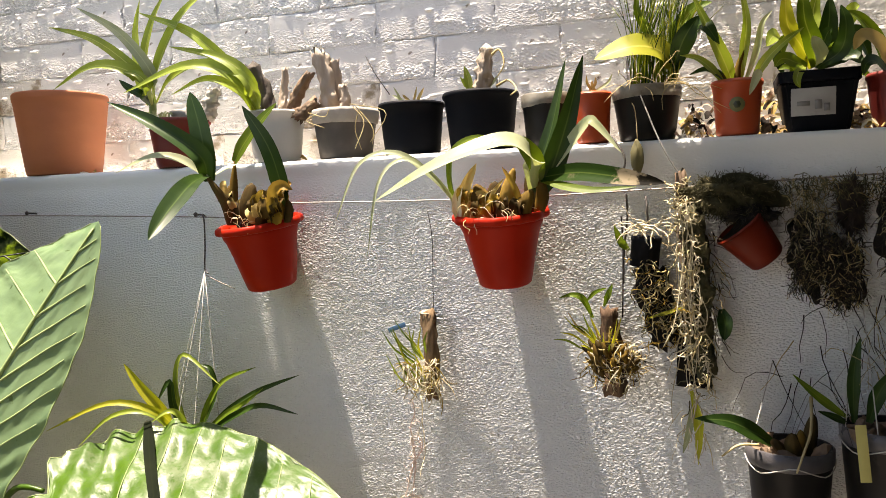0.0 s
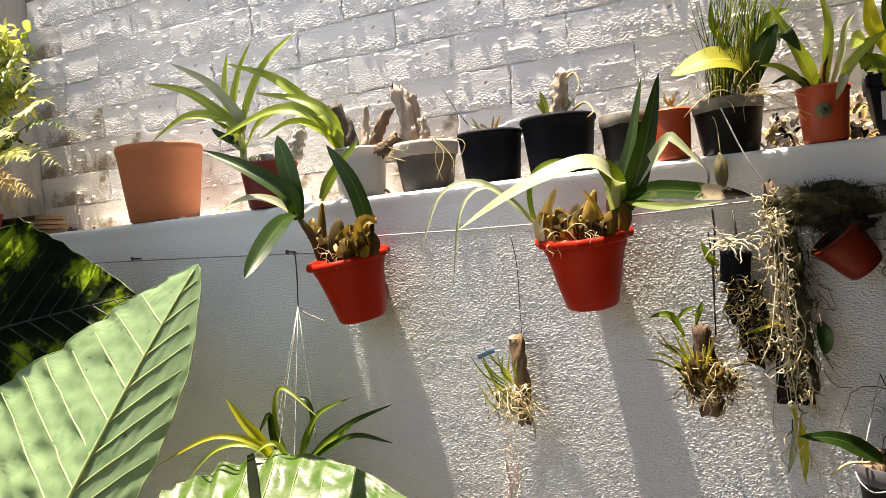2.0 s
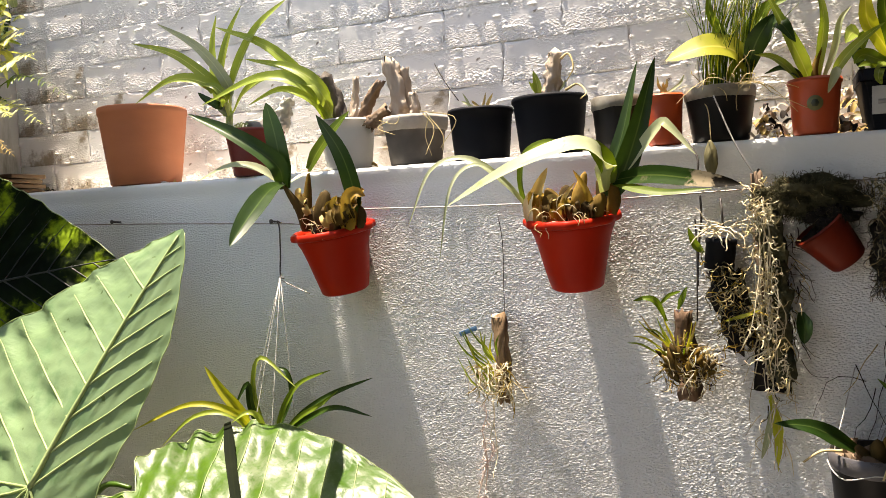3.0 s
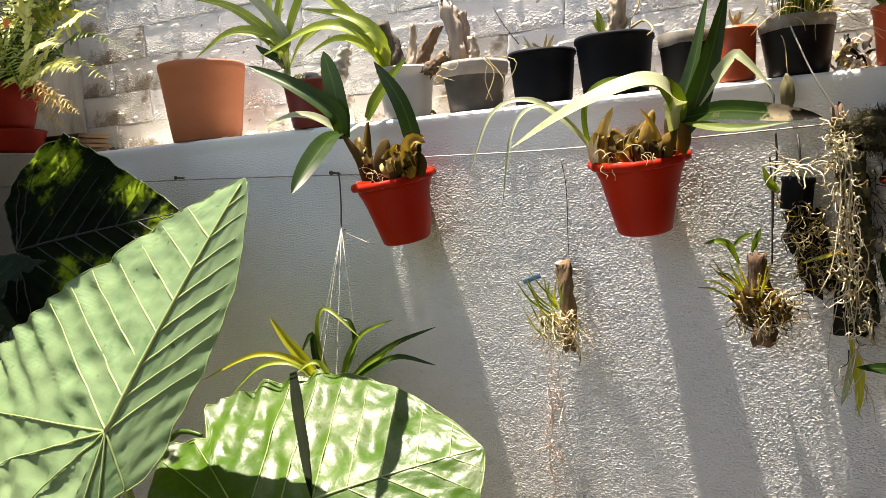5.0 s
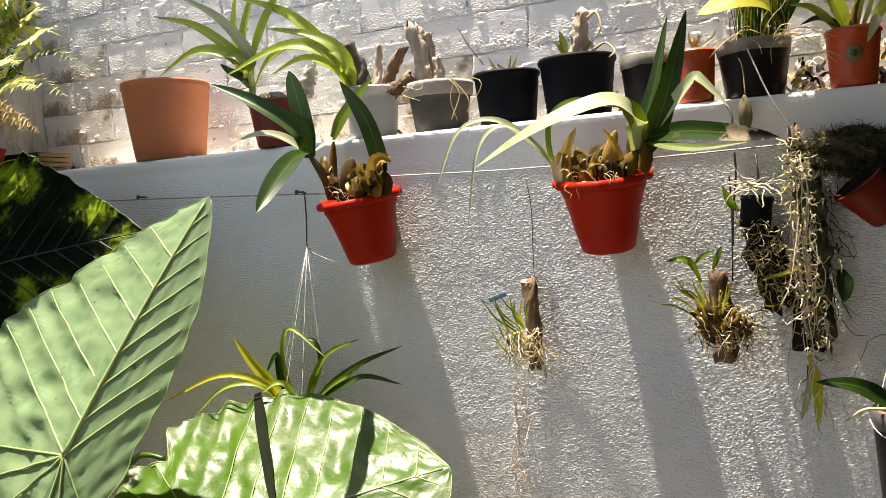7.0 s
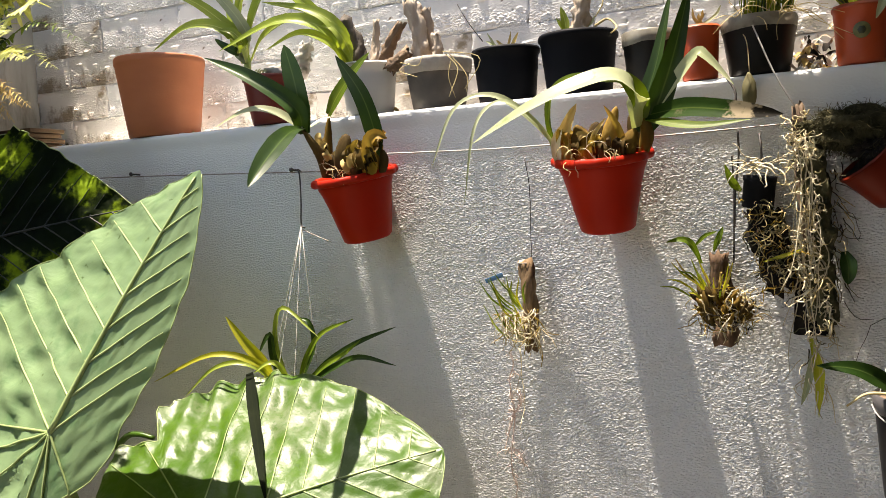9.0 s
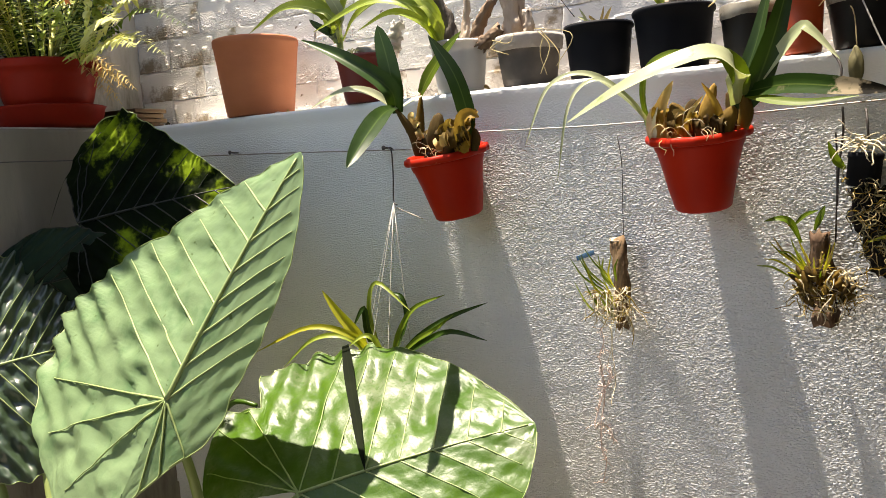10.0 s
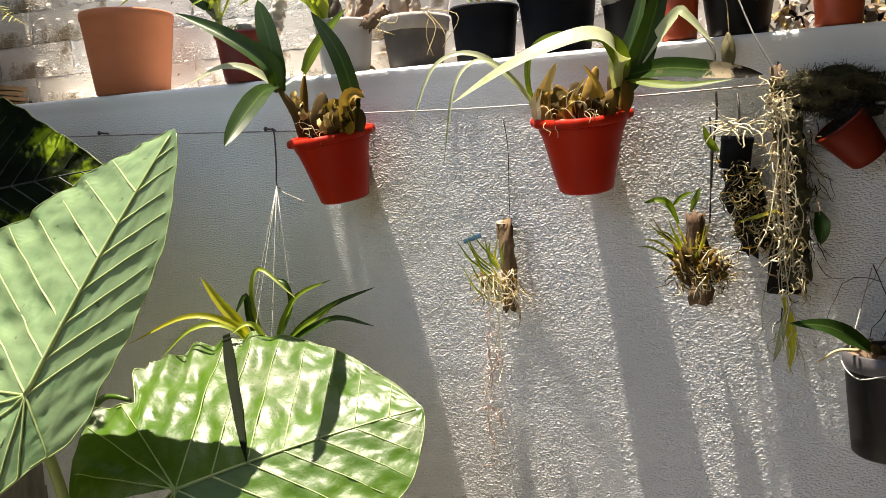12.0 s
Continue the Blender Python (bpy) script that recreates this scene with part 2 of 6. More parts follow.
M["leaf_dark"] = leaf_material("leaf_dark", (0.015, 0.040, 0.006), (0.032, 0.068, 0.011), (0.06, 0.10, 0.025), 0.18, 0.38)
M["leaf_dark"].node_tree.nodes["Principled BSDF"].inputs["Specular IOR Level"].default_value = 0.26
M["leaf_mid"] = leaf_material("leaf_mid", (0.085, 0.145, 0.012), (0.15, 0.22, 0.02), (0.22, 0.28, 0.05), 0.45, 0.4)
M["leaf_bright"] = leaf_material("leaf_bright", (0.22, 0.30, 0.035), (0.31, 0.385, 0.07), (0.42, 0.47, 0.15), 0.4, 0.36)
M["leaf_yellow"] = leaf_material("leaf_yellow", (0.54, 0.52, 0.05), (0.44, 0.46, 0.045), (0.6, 0.55, 0.12), 0.5, 0.45)
M["leaf_pale"] = leaf_material("leaf_pale", (0.31, 0.36, 0.20), (0.45, 0.48, 0.31), (0.42, 0.46, 0.28), 0.25, 0.34, spots=(0.24, 0.31, 0.11))
M["bulb"] = material("bulb", (0.25, 0.155, 0.03), (0.09, 0.055, 0.014), 25.0, 0.7, 0.7, 110.0, 0.003, (1, 1, 0.3), (0.38, 0.25, 0.07), 16.0, (0.56, 0.72), through_light=0.2, vary=0.3, spec=0.12)
M["bract"] = material("bract", (0.40, 0.28, 0.04), (0.20, 0.12, 0.02), 30.0, 0.5, 0.4, 80.0, 0.002, (1, 1, 0.3), (0.40, 0.20, 0.05), 20.0, (0.58, 0.7), through_light=0.3, vary=0.3, spec=0.12)
M["flower"] = material("flower", (0.55, 0.14, 0.015), (0.6, 0.2, 0.03), 40.0, 0.5, 0.1, 90.0, 0.001, through_light=0.3)
M["bulb_dark"] = material("bulb_dark", (0.030, 0.019, 0.008), (0.085, 0.055, 0.016), 25.0, 0.75, 0.7, 110.0, 0.003, (1, 1, 0.3), (0.16, 0.11, 0.035), 18.0, (0.60, 0.74), vary=0.2, spec=0.1)
# near-black skin for a strip that stands in for a cast shadow
M["shadow_strip"] = leaf_material("shadow_strip", (0.004, 0.007, 0.003), (0.008, 0.012, 0.004), (0.008, 0.012, 0.004), 0.02, 0.7)
M["shadow_strip"].node_tree.nodes["Principled BSDF"].inputs["Specular IOR Level"].default_value = 0.05
# dark frond skin that carries the shade inside the fern
M["frond_shade"] = leaf_material("frond_shade", (0.018, 0.042, 0.010), (0.035, 0.07, 0.016), (0.05, 0.085, 0.025), 0.25, 0.55)
M["frond_shade"].node_tree.nodes["Principled BSDF"].inputs["Specular IOR Level"].default_value = 0.06
M["leaf_lime"] = leaf_material("leaf_lime", (0.56, 0.58, 0.14), (0.68, 0.66, 0.28), (0.68, 0.68, 0.30), 0.4, 0.45)
M["leaf_scorched"] = leaf_material("leaf_scorched", (0.012, 0.034, 0.005), (0.024, 0.055, 0.009), (0.06, 0.095, 0.02), 0.02, 0.55, spots=(0.10, 0.10, 0.05))
M["leaf_scorched"].node_tree.nodes["Principled BSDF"].inputs["Specular IOR Level"].default_value = 0.04


def scorch(m, dry, burnt):
    """A dried patch beyond the middle of a leaf, and a blackened tip, with ragged borders."""
    nt = m.node_tree
    p = nt.nodes["Principled BSDF"]
    uv, sep, add = (nt.nodes.new("ShaderNode" + k) for k in ("UVMap", "SeparateXYZ", "Math"))
    uv.uv_map = "uv"
    nt.links.new(uv.outputs[0], sep.inputs[0])
    nt.links.new(sep.outputs[0], add.inputs[0])
    wob = nt.nodes.new("ShaderNodeMath")
    wob.operation = "MULTIPLY"
    wob.inputs[1].default_value = 0.35
    nt.links.new(noise_out(nt, 90.0, 4.0), wob.inputs[0])
    nt.links.new(wob.outputs[0], add.inputs[1])
    col = p.inputs["Base Color"].links[0].from_socket
    col = mixed(nt, ramp(nt, add.outputs[0], 0.83, 0.89), col, dry)
    nt.links.new(mixed(nt, ramp(nt, add.outputs[0], 0.98, 1.04), col, burnt), p.inputs["Base Color"])


scorch(M["leaf_scorched"], (0.24, 0.20, 0.13), (0.006, 0.005, 0.003))
M["elephant"] = material("elephant", (0.170, 0.270, 0.130), (0.225, 0.335, 0.172), 5.0, 0.42, 0.22, 90.0, 0.003, stain=(0.120, 0.225, 0.10), stain_scale=14.0, stain_at=(0.5, 0.7), through_light=0.28, glow=(1.3, 1.15, 0.22), spec=0.4)
# pale patches put glare into the colour; the small flecks are the leaf's own
M["elephant_glare_spotted"] = material("elephant_glare_spotted", (0.030, 0.085, 0.003), (0.052, 0.118, 0.006), 7.0, 0.39, 0.4, 60.0, 0.003, stain=(0.130, 0.170, 0.090), stain_scale=5.0, stain_at=(0.50, 0.64), through_light=0.12, glow=(1.0, 1.0, 0.3), spec=0.42)
# shade put in as near-black, sunlit spots as green patches
M["elephant_shade_sun"] = material("elephant_shade_sun", (0.0022, 0.005, 0.001), (0.007, 0.015, 0.0016), 9.0, 0.6, 0.25, 60.0, 0.0015, stain=(0.20, 0.30, 0.014), stain_scale=9.0, stain_at=(0.53, 0.66), through_light=0.35, glow=(1.0, 1.0, 0.25), spec=0.05)
# two darker copies of the leaf skin, with shade put into the colour
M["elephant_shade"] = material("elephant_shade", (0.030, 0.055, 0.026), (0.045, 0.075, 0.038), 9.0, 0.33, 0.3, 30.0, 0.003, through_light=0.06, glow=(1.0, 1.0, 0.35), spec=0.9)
M["elephant_deep_shade"] = material("elephant_deep_shade", (0.008, 0.022, 0.014), (0.013, 0.032, 0.020), 9.0, 0.5, 0.2, 40.0, 0.003, through_light=0.04, glow=(1.0, 1.0, 0.35), spec=0.15)


def speckle(m, tone, scale, at):
    """Small dark flecks over a leaf's own colour."""
    nt = m.node_tree
    p = nt.nodes["Principled BSDF"]
    col = p.inputs["Base Color"].links[0].from_socket
    nt.links.new(mixed(nt, ramp(nt, noise_out(nt, scale, 3.0, (1, 1, 1), 0.6), *at), col, tone), p.inputs["Base Color"])


speckle(M["elephant_glare_spotted"], (0.05, 0.11, 0.018), 150.0, (0.54, 0.62))
speckle(M["elephant"], (0.05, 0.09, 0.03), 60.0, (0.68, 0.74))
# vein colour blackened to match the shade painted on those leaves
M["vein_shade"] = material("vein_shade", (0.0021, 0.0042, 0.0010), (0.0042, 0.0077, 0.0017), 20.0, 0.5, 0.1, 90.0, 0.001)
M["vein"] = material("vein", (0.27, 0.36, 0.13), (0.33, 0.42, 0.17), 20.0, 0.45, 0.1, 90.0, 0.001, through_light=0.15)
M["stem"] = material("stem", (0.20, 0.28, 0.08), (0.28, 0.34, 0.11), 12.0, 0.5, 0.15, 60.0, 0.001, (1, 1, 0.3))


# building helpers
def part(name, bm, mat, parent=None, label="", smooth=True):
    """Links a bmesh as one mesh object, under a thing or a part if one is given."""
    me = bpy.data.meshes.new(name)
    bm.normal_update()
    bm.to_mesh(me)
    bm.free()
    if smooth:
        me.shade_smooth()
    me.materials.append(M[mat])
    ob = new(name, me)
    if parent:
        ob.parent = parent
        ob.matrix_parent_inverse = Matrix.Translation(-parent.location)
    if label:
        ob["label"] = label
    return ob


def thing(name, at, label, category, group=""):
    ob = new(name)
    ob.location = at
    ob.empty_display_size = 0.02
    return tagged(ob, label, category, group)


def mesh():
    bm = bmesh.new()
    bm.loops.layers.uv.new("uv")
    return bm


def spline(pts, n):
    """n points along a smooth curve through pts."""
    p = [Vector(q) for q in pts]
    p = [p[0] * 2 - p[1]] + p + [p[-1] * 2 - p[-2]]
    out, last = [], len(p) - 3
    for i in range(n):
        s = i / (n - 1) * last
        k = min(int(s), last - 1)
        t = s - k
        a, b, c, d = p[k:k + 4]
        out.append(0.5 * (2 * b + (c - a) * t + (2 * a - 5 * b + 4 * c - d) * t * t + (3 * b - a - 3 * c + d) * t ** 3))
    return out


def ring_skin(bm, rings, close=True):
    for a, b in zip(rings, rings[1:]):
        n = len(a)
        for i in range(n if close else n - 1):
            bm.faces.new((a[i], a[(i + 1) % n], b[(i + 1) % n], b[i]))


def tube(bm, pts, r0, r1=None, n=10, seg=6):
    """A round stem, wire or root along a smooth curve, its ends closed."""
    r1 = r0 if r1 is None else r1
    path, rings, side = spline(pts, n), [], None
    for i, c in enumerate(path):
        way = (path[min(i + 1, n - 1)] - path[max(i - 1, 0)]).normalized()
        side = (side - way * side.dot(way)) if side else way.orthogonal()
        side.normalize()
        other = way.cross(side)
        r = r0 + (r1 - r0) * i / (n - 1)
        rings.append([bm.verts.new(c + r * (math.cos(a) * side + math.sin(a) * other)) for a in (math.tau * k / seg for k in range(seg))])
    ring_skin(bm, rings)
    bm.faces.new(rings[0][::-1])
    bm.faces.new(rings[-1])


def lathe(bm, profile, m=Matrix(), seg=40, wobble=0.0, seed=0.0, caps=True, scallop=(0.0, 9)):
    """Turns a profile of (radius, height) round the z axis."""
    rings = []
    for r, z in profile:
        ring = []
        for k in range(seg):
            a = math.tau * k / seg
            q = r * (1 + wobble * noise.noise((math.cos(a) * 1.5 + seed, math.sin(a) * 1.5, z * 12)) + scallop[0] * math.cos(scallop[1] * a))
            ring.append(bm.verts.new(m @ Vector((q * math.cos(a), q * math.sin(a), z))))
        rings.append(ring)
    ring_skin(bm, rings)
    if caps:
        bm.faces.new(rings[0][::-1])
        bm.faces.new(rings[-1])


def blob(bm, m, rough=0.25, freq=2.0, seed=0.0, sub=2):
    made = bmesh.ops.create_icosphere(bm, subdivisions=sub, radius=1.0)["verts"]
    for v in made:
        v.co *= 1 + rough * noise.noise(v.co * freq + Vector((seed, seed * 1.7, 0)))
        v.co = m @ v.co


def box(bm, m, size, bevel=0.0):
    made = bmesh.ops.create_cube(bm, size=1.0)["verts"]
    for v in made:
        v.co = Vector(a * b for a, b in zip(v.co, size))
    if bevel:
        edges = list({e for v in made for e in v.link_edges})
        made = list({v for f in bmesh.ops.bevel(bm, geom=edges, offset=bevel, segments=2, profile=0.6, affect="EDGES")["faces"] for v in f.verts} | set(v for v in made if v.is_valid))
    for v in made:
        v.co = m @ v.co


def strap(bm, pts, width, fold=0.35, face=(0.1, -0.85, 0.5), n=16, twist=0.0, blunt=2.6, base=0.35, wave=0.0):
    """A strap-shaped leaf along a curve: folded along its midrib, narrow at its base and pointed."""
    uv = bm.loops.layers.uv.verify()
    path, rows, face = spline(pts, n), [], Vector(face)
    for i, c in enumerate(path):
        u = i / (n - 1)
        way = (path[min(i + 1, n - 1)] - path[max(i - 1, 0)]).normalized()
        side = way.cross(face)
        side = side.normalized() if side.length > 1e-3 else way.orthogonal().normalized()
        up = side.cross(way)
        if twist:
            turn = Matrix.Rotation(twist * u, 3, way)
            side, up = turn @ side, turn @ up
        w = max(width * 0.5 * min(1.0, base + 1.7 * u) * max(1 - u ** blunt, 0.0) ** 0.75, 0.0004)
        rows.append([bm.verts.new(c + side * w * s + up * w * (fold * abs(s) + wave * math.sin(u * 17 + s))) for s in (-1, -0.5, 0, 0.5, 1)])
    for i in range(n - 1):
        for k in range(4):
            f = bm.faces.new((rows[i][k], rows[i][k + 1], rows[i + 1][k + 1], rows[i + 1][k]))
            for loop, (a, b) in zip(f.loops, ((i, k), (i, k + 1), (i + 1, k + 1), (i + 1, k))):
                loop[uv].uv = (a / (n - 1), b / 4)


def leaf(parent, pts, width, mat="leaf_mid", label="", **more):
    bm = mesh()
    strap(bm, pts, width, **more)
    return part("leaf", bm, mat, parent, label)


def wander(rng, start, way, length, steps=5, curl=0.5, sag=0.0):
    """Points of a crooked strand."""
    p, d, out = Vector(start), Vector(way).normalized(), [Vector(start)]
    for _ in range(steps):
        d = (d + curl * Vector((rng.gauss(0, 1), rng.gauss(0, 0.6), rng.gauss(0, 1))) * 0.5 + Vector((0, 0, -sag))).normalized()
        p = p + d * length / steps
        out.append(p.copy())
    return out


def strands(bm, rng, count, at, spread, way, length, radius, curl=0.6, sag=0.1, steps=5, front=None, n=7, seg=3):
    for _ in range(count):
        p = [a + rng.uniform(-1, 1) * s for a, s in zip(at, spread)]
        d = [w + rng.gauss(0, 0.35) for w in way]
        pts = wander(rng, p, d, length * rng.uniform(0.5, 1.2), steps, curl, sag)
        if front is not None:
            for q in pts:
                q.y = min(q.y, front)
        r = radius * rng.uniform(0.6, 1.3)
        tube(bm, pts, r, r * 0.5, n, seg)


# the yard: floor, planted wall with its ledge, brick wall above, side walls
FACE, LEDGE, BACK, SIDE = 1.45, 1.66, 1.622, -1.42


def slab(name, x0, x1, y0, y1, z0, z1, mat, label, category, bevel=0.0):
    bm = mesh()
    box(bm, Matrix.Translation(((x0 + x1) / 2, (y0 + y1) / 2, (z0 + z1) / 2)), (x1 - x0, y1 - y0, z1 - z0), bevel)
    return tagged(part(name, bm, mat, smooth=False), label, category, kind="structure")


slab("floor", -1.9, 0.8, -3.2, 1.45, -0.12, 0.0, "concrete", "worn grey concrete floor of a small yard", "floor")
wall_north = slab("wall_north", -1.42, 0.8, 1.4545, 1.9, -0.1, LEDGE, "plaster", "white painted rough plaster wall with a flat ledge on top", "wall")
wall_upper = slab("wall_upper", -1.62, 0.8, BACK + 0.0032, 1.9, LEDGE + 0.002, 3.1, "brick_paint", "whitewashed brick wall rising behind the plant ledge", "wall")
slab("wall_west", -1.9, -1.422, -3.2, 0.9, -0.1, LEDGE - 0.003, "plaster", "white plastered side wall with a ledge, in the shade", "wall", 0.006)
# this stretch has the shade below the side ledge in its colour
slab("wall_west_corner", -1.9, -1.422, 0.9, 1.9, -0.1, LEDGE - 0.003, "shade_wall", "blotchy stretch of the side wall under the fern, shade put in its colour", "wall", 0.006)
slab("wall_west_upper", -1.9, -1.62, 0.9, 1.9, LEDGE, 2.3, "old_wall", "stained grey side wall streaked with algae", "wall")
# out-of-view slab added to hold skylight off the right side
slab("ceiling", -0.36, 0.8, -3.2, 1.188, 1.98, 2.3, "concrete", "unseen concrete slab added to darken the right side of the yard", "ceiling")
# bar added out of view so that the right end gets no sun
slab("cross_beam", -0.080, 0.50, 1.19, 1.446, 2.11, 2.149, "bark", "unseen bar added to shade the right end of the wall", "beam")
# unseen slat added to keep sun from the near-black leaf
slab("side_eave", -1.75, -1.21, 1.07, 1.205, 2.27, 2.296, "concrete", "unseen slat added to shade the near-black leaf", "eave")
# added bar, never in view, that throws shade on the left plaster
slab("roof_beam", -1.75, -0.865, 1.395, 1.441, 2.265, 2.30, "bark", "unseen bar added to shade the left stretch of the plaster wall", "beam")
# dark wall set just out of view to dim the right end
slab("wall_east", 0.335, 0.8, -3.2, 1.448, -0.1, 1.975, "shade_wall", "unseen dark wall added to cut skylight on the right", "wall")
slab("wall_south", -1.9, 0.8, -3.4, -3.2, -0.1, 2.6, "plaster", "white plastered yard wall", "wall")


# dirt layer added out of view to dull light bounced onto the bricks
slab("ledge_dirt", -0.80, 0.405, 1.466, BACK + 0.002, LEDGE - 0.01, LEDGE + 0.0009, "ledge_dirt", "thin unseen layer of brown dirt added on the ledge to cut bounced light", "dirt")
slab("side_ledge_dirt", -1.619, -1.43, 0.9, BACK + 0.002, LEDGE - 0.013, LEDGE - 0.0004, "ledge_dirt", "thin layer of brown dirt on the side ledge", "dirt")


def smooth_noise(rs, nz, nx, px, pz):
    """A field of soft random lumps about px, pz cells wide, spread to 0 mean and unit deviation."""
    gz, gx = int(nz / pz) + 4, int(nx / px) + 4
    g = rs.standard_normal((gz, gx))
    z, x = np.arange(nz) / pz, np.arange(nx) / px
    iz, ix = z.astype(int), x.astype(int)
    fz, fx = (z - iz)[:, None], (x - ix)[None, :]
    fz, fx = fz * fz * (3 - 2 * fz), fx * fx * (3 - 2 * fx)
    f = (g[iz][:, ix] * (1 - fx) + g[iz][:, ix + 1] * fx) * (1 - fz) + (g[iz + 1][:, ix] * (1 - fx) + g[iz + 1][:, ix + 1] * fx) * fz
    return (f - f.mean()) / f.std()


def sheet_mesh(name, x, y, z, mat):
    """A smooth sheet from three equal grids of coordinates."""
    nz, nx = x.shape
    me = bpy.data.meshes.new(name)
    me.vertices.add(nz * nx)
    me.vertices.foreach_set("co", np.stack([x, y, z], -1).astype(np.float32).ravel())
    k = np.arange(nz * nx).reshape(nz, nx)
    quads = np.stack([k[:-1, :-1], k[:-1, 1:], k[1:, 1:], k[1:, :-1]], -1).reshape(-1, 4)
    me.loops.add(quads.size)
    me.loops.foreach_set("vertex_index", quads.ravel().astype(np.int32))
    me.polygons.add(len(quads))
    me.polygons.foreach_set("loop_start", np.arange(0, quads.size, 4, dtype=np.int32))
    me.update(calc_edges=True)
    me.shade_smooth()
    me.materials.append(M[mat])
    return me


def plaster_coat(x0, x1, step, seed):
    """The rough coat on the planted wall: small sharp grains over soft trowel waves, a slightly proud rounded lip at the ledge."""
    rs = np.random.RandomState(seed)
    z0, z1 = 0.88, LEDGE
    X, Z = np.meshgrid(np.linspace(x0, x1, int((x1 - x0) / step)), np.linspace(z0, z1, int((z1 - z0) / step)))
    nz, nx = X.shape
    grain = np.maximum(smooth_noise(rs, nz, nx, 0.0018 / step, 0.00155 / step) + 0.2 * smooth_noise(rs, nz, nx, 0.0095 / step, 0.0075 / step) + 0.05, 0.0)
    h = GRAIN * grain + 0.00005 * smooth_noise(rs, nz, nx, 40, 30) + 0.0002 * np.sin(X * 11 + 2 * np.sin(Z * 7)) * np.sin(Z * 9 + X * 4)
    lip = np.clip((Z - LEDGE + 0.030) / 0.020, 0, 1)
    Y = FACE - h - 0.0028 * lip * lip * (3 - 2 * lip) + np.maximum(Z - (LEDGE - 0.006), 0) ** 2 / 0.006
    ob = new("plaster_coat", sheet_mesh("plaster_coat", X, Y, Z, "plaster"))
    ob.parent = wall_north
    return ob


GRAIN = 0.00013
plaster_coat(-1.4195, -0.80, 0.0024, 11)
plaster_coat(-0.80, 0.10, 0.00105, 12)
plaster_coat(0.10, 0.41, 0.0019, 13)


# fence wire along the wall, on nails
def fence_wire():
    w = thing("fence_wire", (SIDE, FACE - 0.01, 1.59), "thin galvanised wire stretched along the plaster wall on nails", "wire")
    bm = mesh()
    tube(bm, [(-1.418, 0.3, 1.60), (-1.412, 0.9, 1.597), (-1.41, 1.438, 1.594), (-1.405, 1.44, 1.594)], 0.0011, n=12, seg=5)
    part("wire", bm, "black_wire", w)
    bm = mesh()
    tube(bm, [(-1.41, 1.44, 1.594), (-1.1, 1.437, 1.586), (-0.79, 1.436, 1.575), (-0.72, 1.41, 1.572)], 0.0011, n=16, seg=5)
    part("wire", bm, "wire", w)
    bm = mesh()
    tube(bm, [(-0.60, 1.40, 1.592), (-0.45, 1.436, 1.589), (-0.33, 1.43, 1.588)], 0.0013, n=12, seg=5)
    part("wire", bm, "string", w, "bright bare wire")
    bm = mesh()
    tube(bm, [(-0.2, 1.42, 1.588), (-0.02, 1.44, 1.593), (0.2, 1.44, 1.60), (0.6, 1.44, 1.61)], 0.0012, n=12, seg=5)
    part("wire", bm, "wire", w)
    for x, z in ((-1.15, 1.589), (-0.79, 1.576), (-0.02, 1.594), (0.28, 1.602)):
        bm = mesh()
        tube(bm, [(x, 1.452, z + 0.002), (x, 1.428, z + 0.003)], 0.0018, n=2, seg=6)
        lathe(bm, [(0.004, -0.0008), (0.004, 0.0008)], Matrix.Translation((x, 1.428, z + 0.003)) @ Matrix.Rotation(math.pi / 2, 4, "X"), 8)
        part("nail", bm, "black_wire", w)


fence_wire()


# pots
def pot_profile(rt, rb, h, lip, wall=0.003, band=0.0):
    """Outside from the base up to the rim, then down the inside."""
    out = [(rb * 0.5, 0.001), (rb - 0.003, 0.0), (rb, 0.003)]
    lip_z = h - band if band else h - lip
    for k in range(1, 5):
        out.append((rb + (rt - lip - rb) * k / 5, lip_z * k / 5))
    out += [(rt - lip, lip_z - 0.001), (rt - lip * 0.15, lip_z + 0.001), (rt, lip_z + 0.004), (rt, h - 0.003), (rt - 0.0015, h)]
    out += [(rt - wall, h - 0.001), (rt - wall - 0.002, h - 0.006), (rt - wall - lip - 0.004, h - 0.03)]
    return out


def make_pot(name, cx, cy, base, rt, rb, h, mat, label, lip=0.003, band=0.012, fill=0.014, fill_mat="soil", tilt=None, group="pots on the ledge", seg=44, wobble=0.0, body_label=""):
    t = thing(name, (cx, cy, base), label, "plant pot", group)
    m = Matrix.Translation((cx, cy, base)) @ (tilt or Matrix())
    bm = mesh()
    lathe(bm, pot_profile(rt, rb, h, lip, band=band), m, seg, wobble, cx * 9)
    part("body", bm, mat, t, body_label)
    bm = mesh()
    rs = rt - lip - 0.004 - (rt - rb) * fill / h
    top, rings = h - fill, []
    for k in range(6):
        r = rs * k / 5
        rings.append([bm.verts.new(m @ Vector((r * math.cos(a), r * math.sin(a), top + 0.006 * noise.noise((r * 60 * math.cos(a), r * 60 * math.sin(a), cx))))) for a in (math.tau * i / 20 for i in range(20))] if k else None)
    rings = rings[1:]
    ring_skin(bm, rings)
    bm.faces.new(rings[0])
    part("soil", bm, fill_mat, t)
    return t


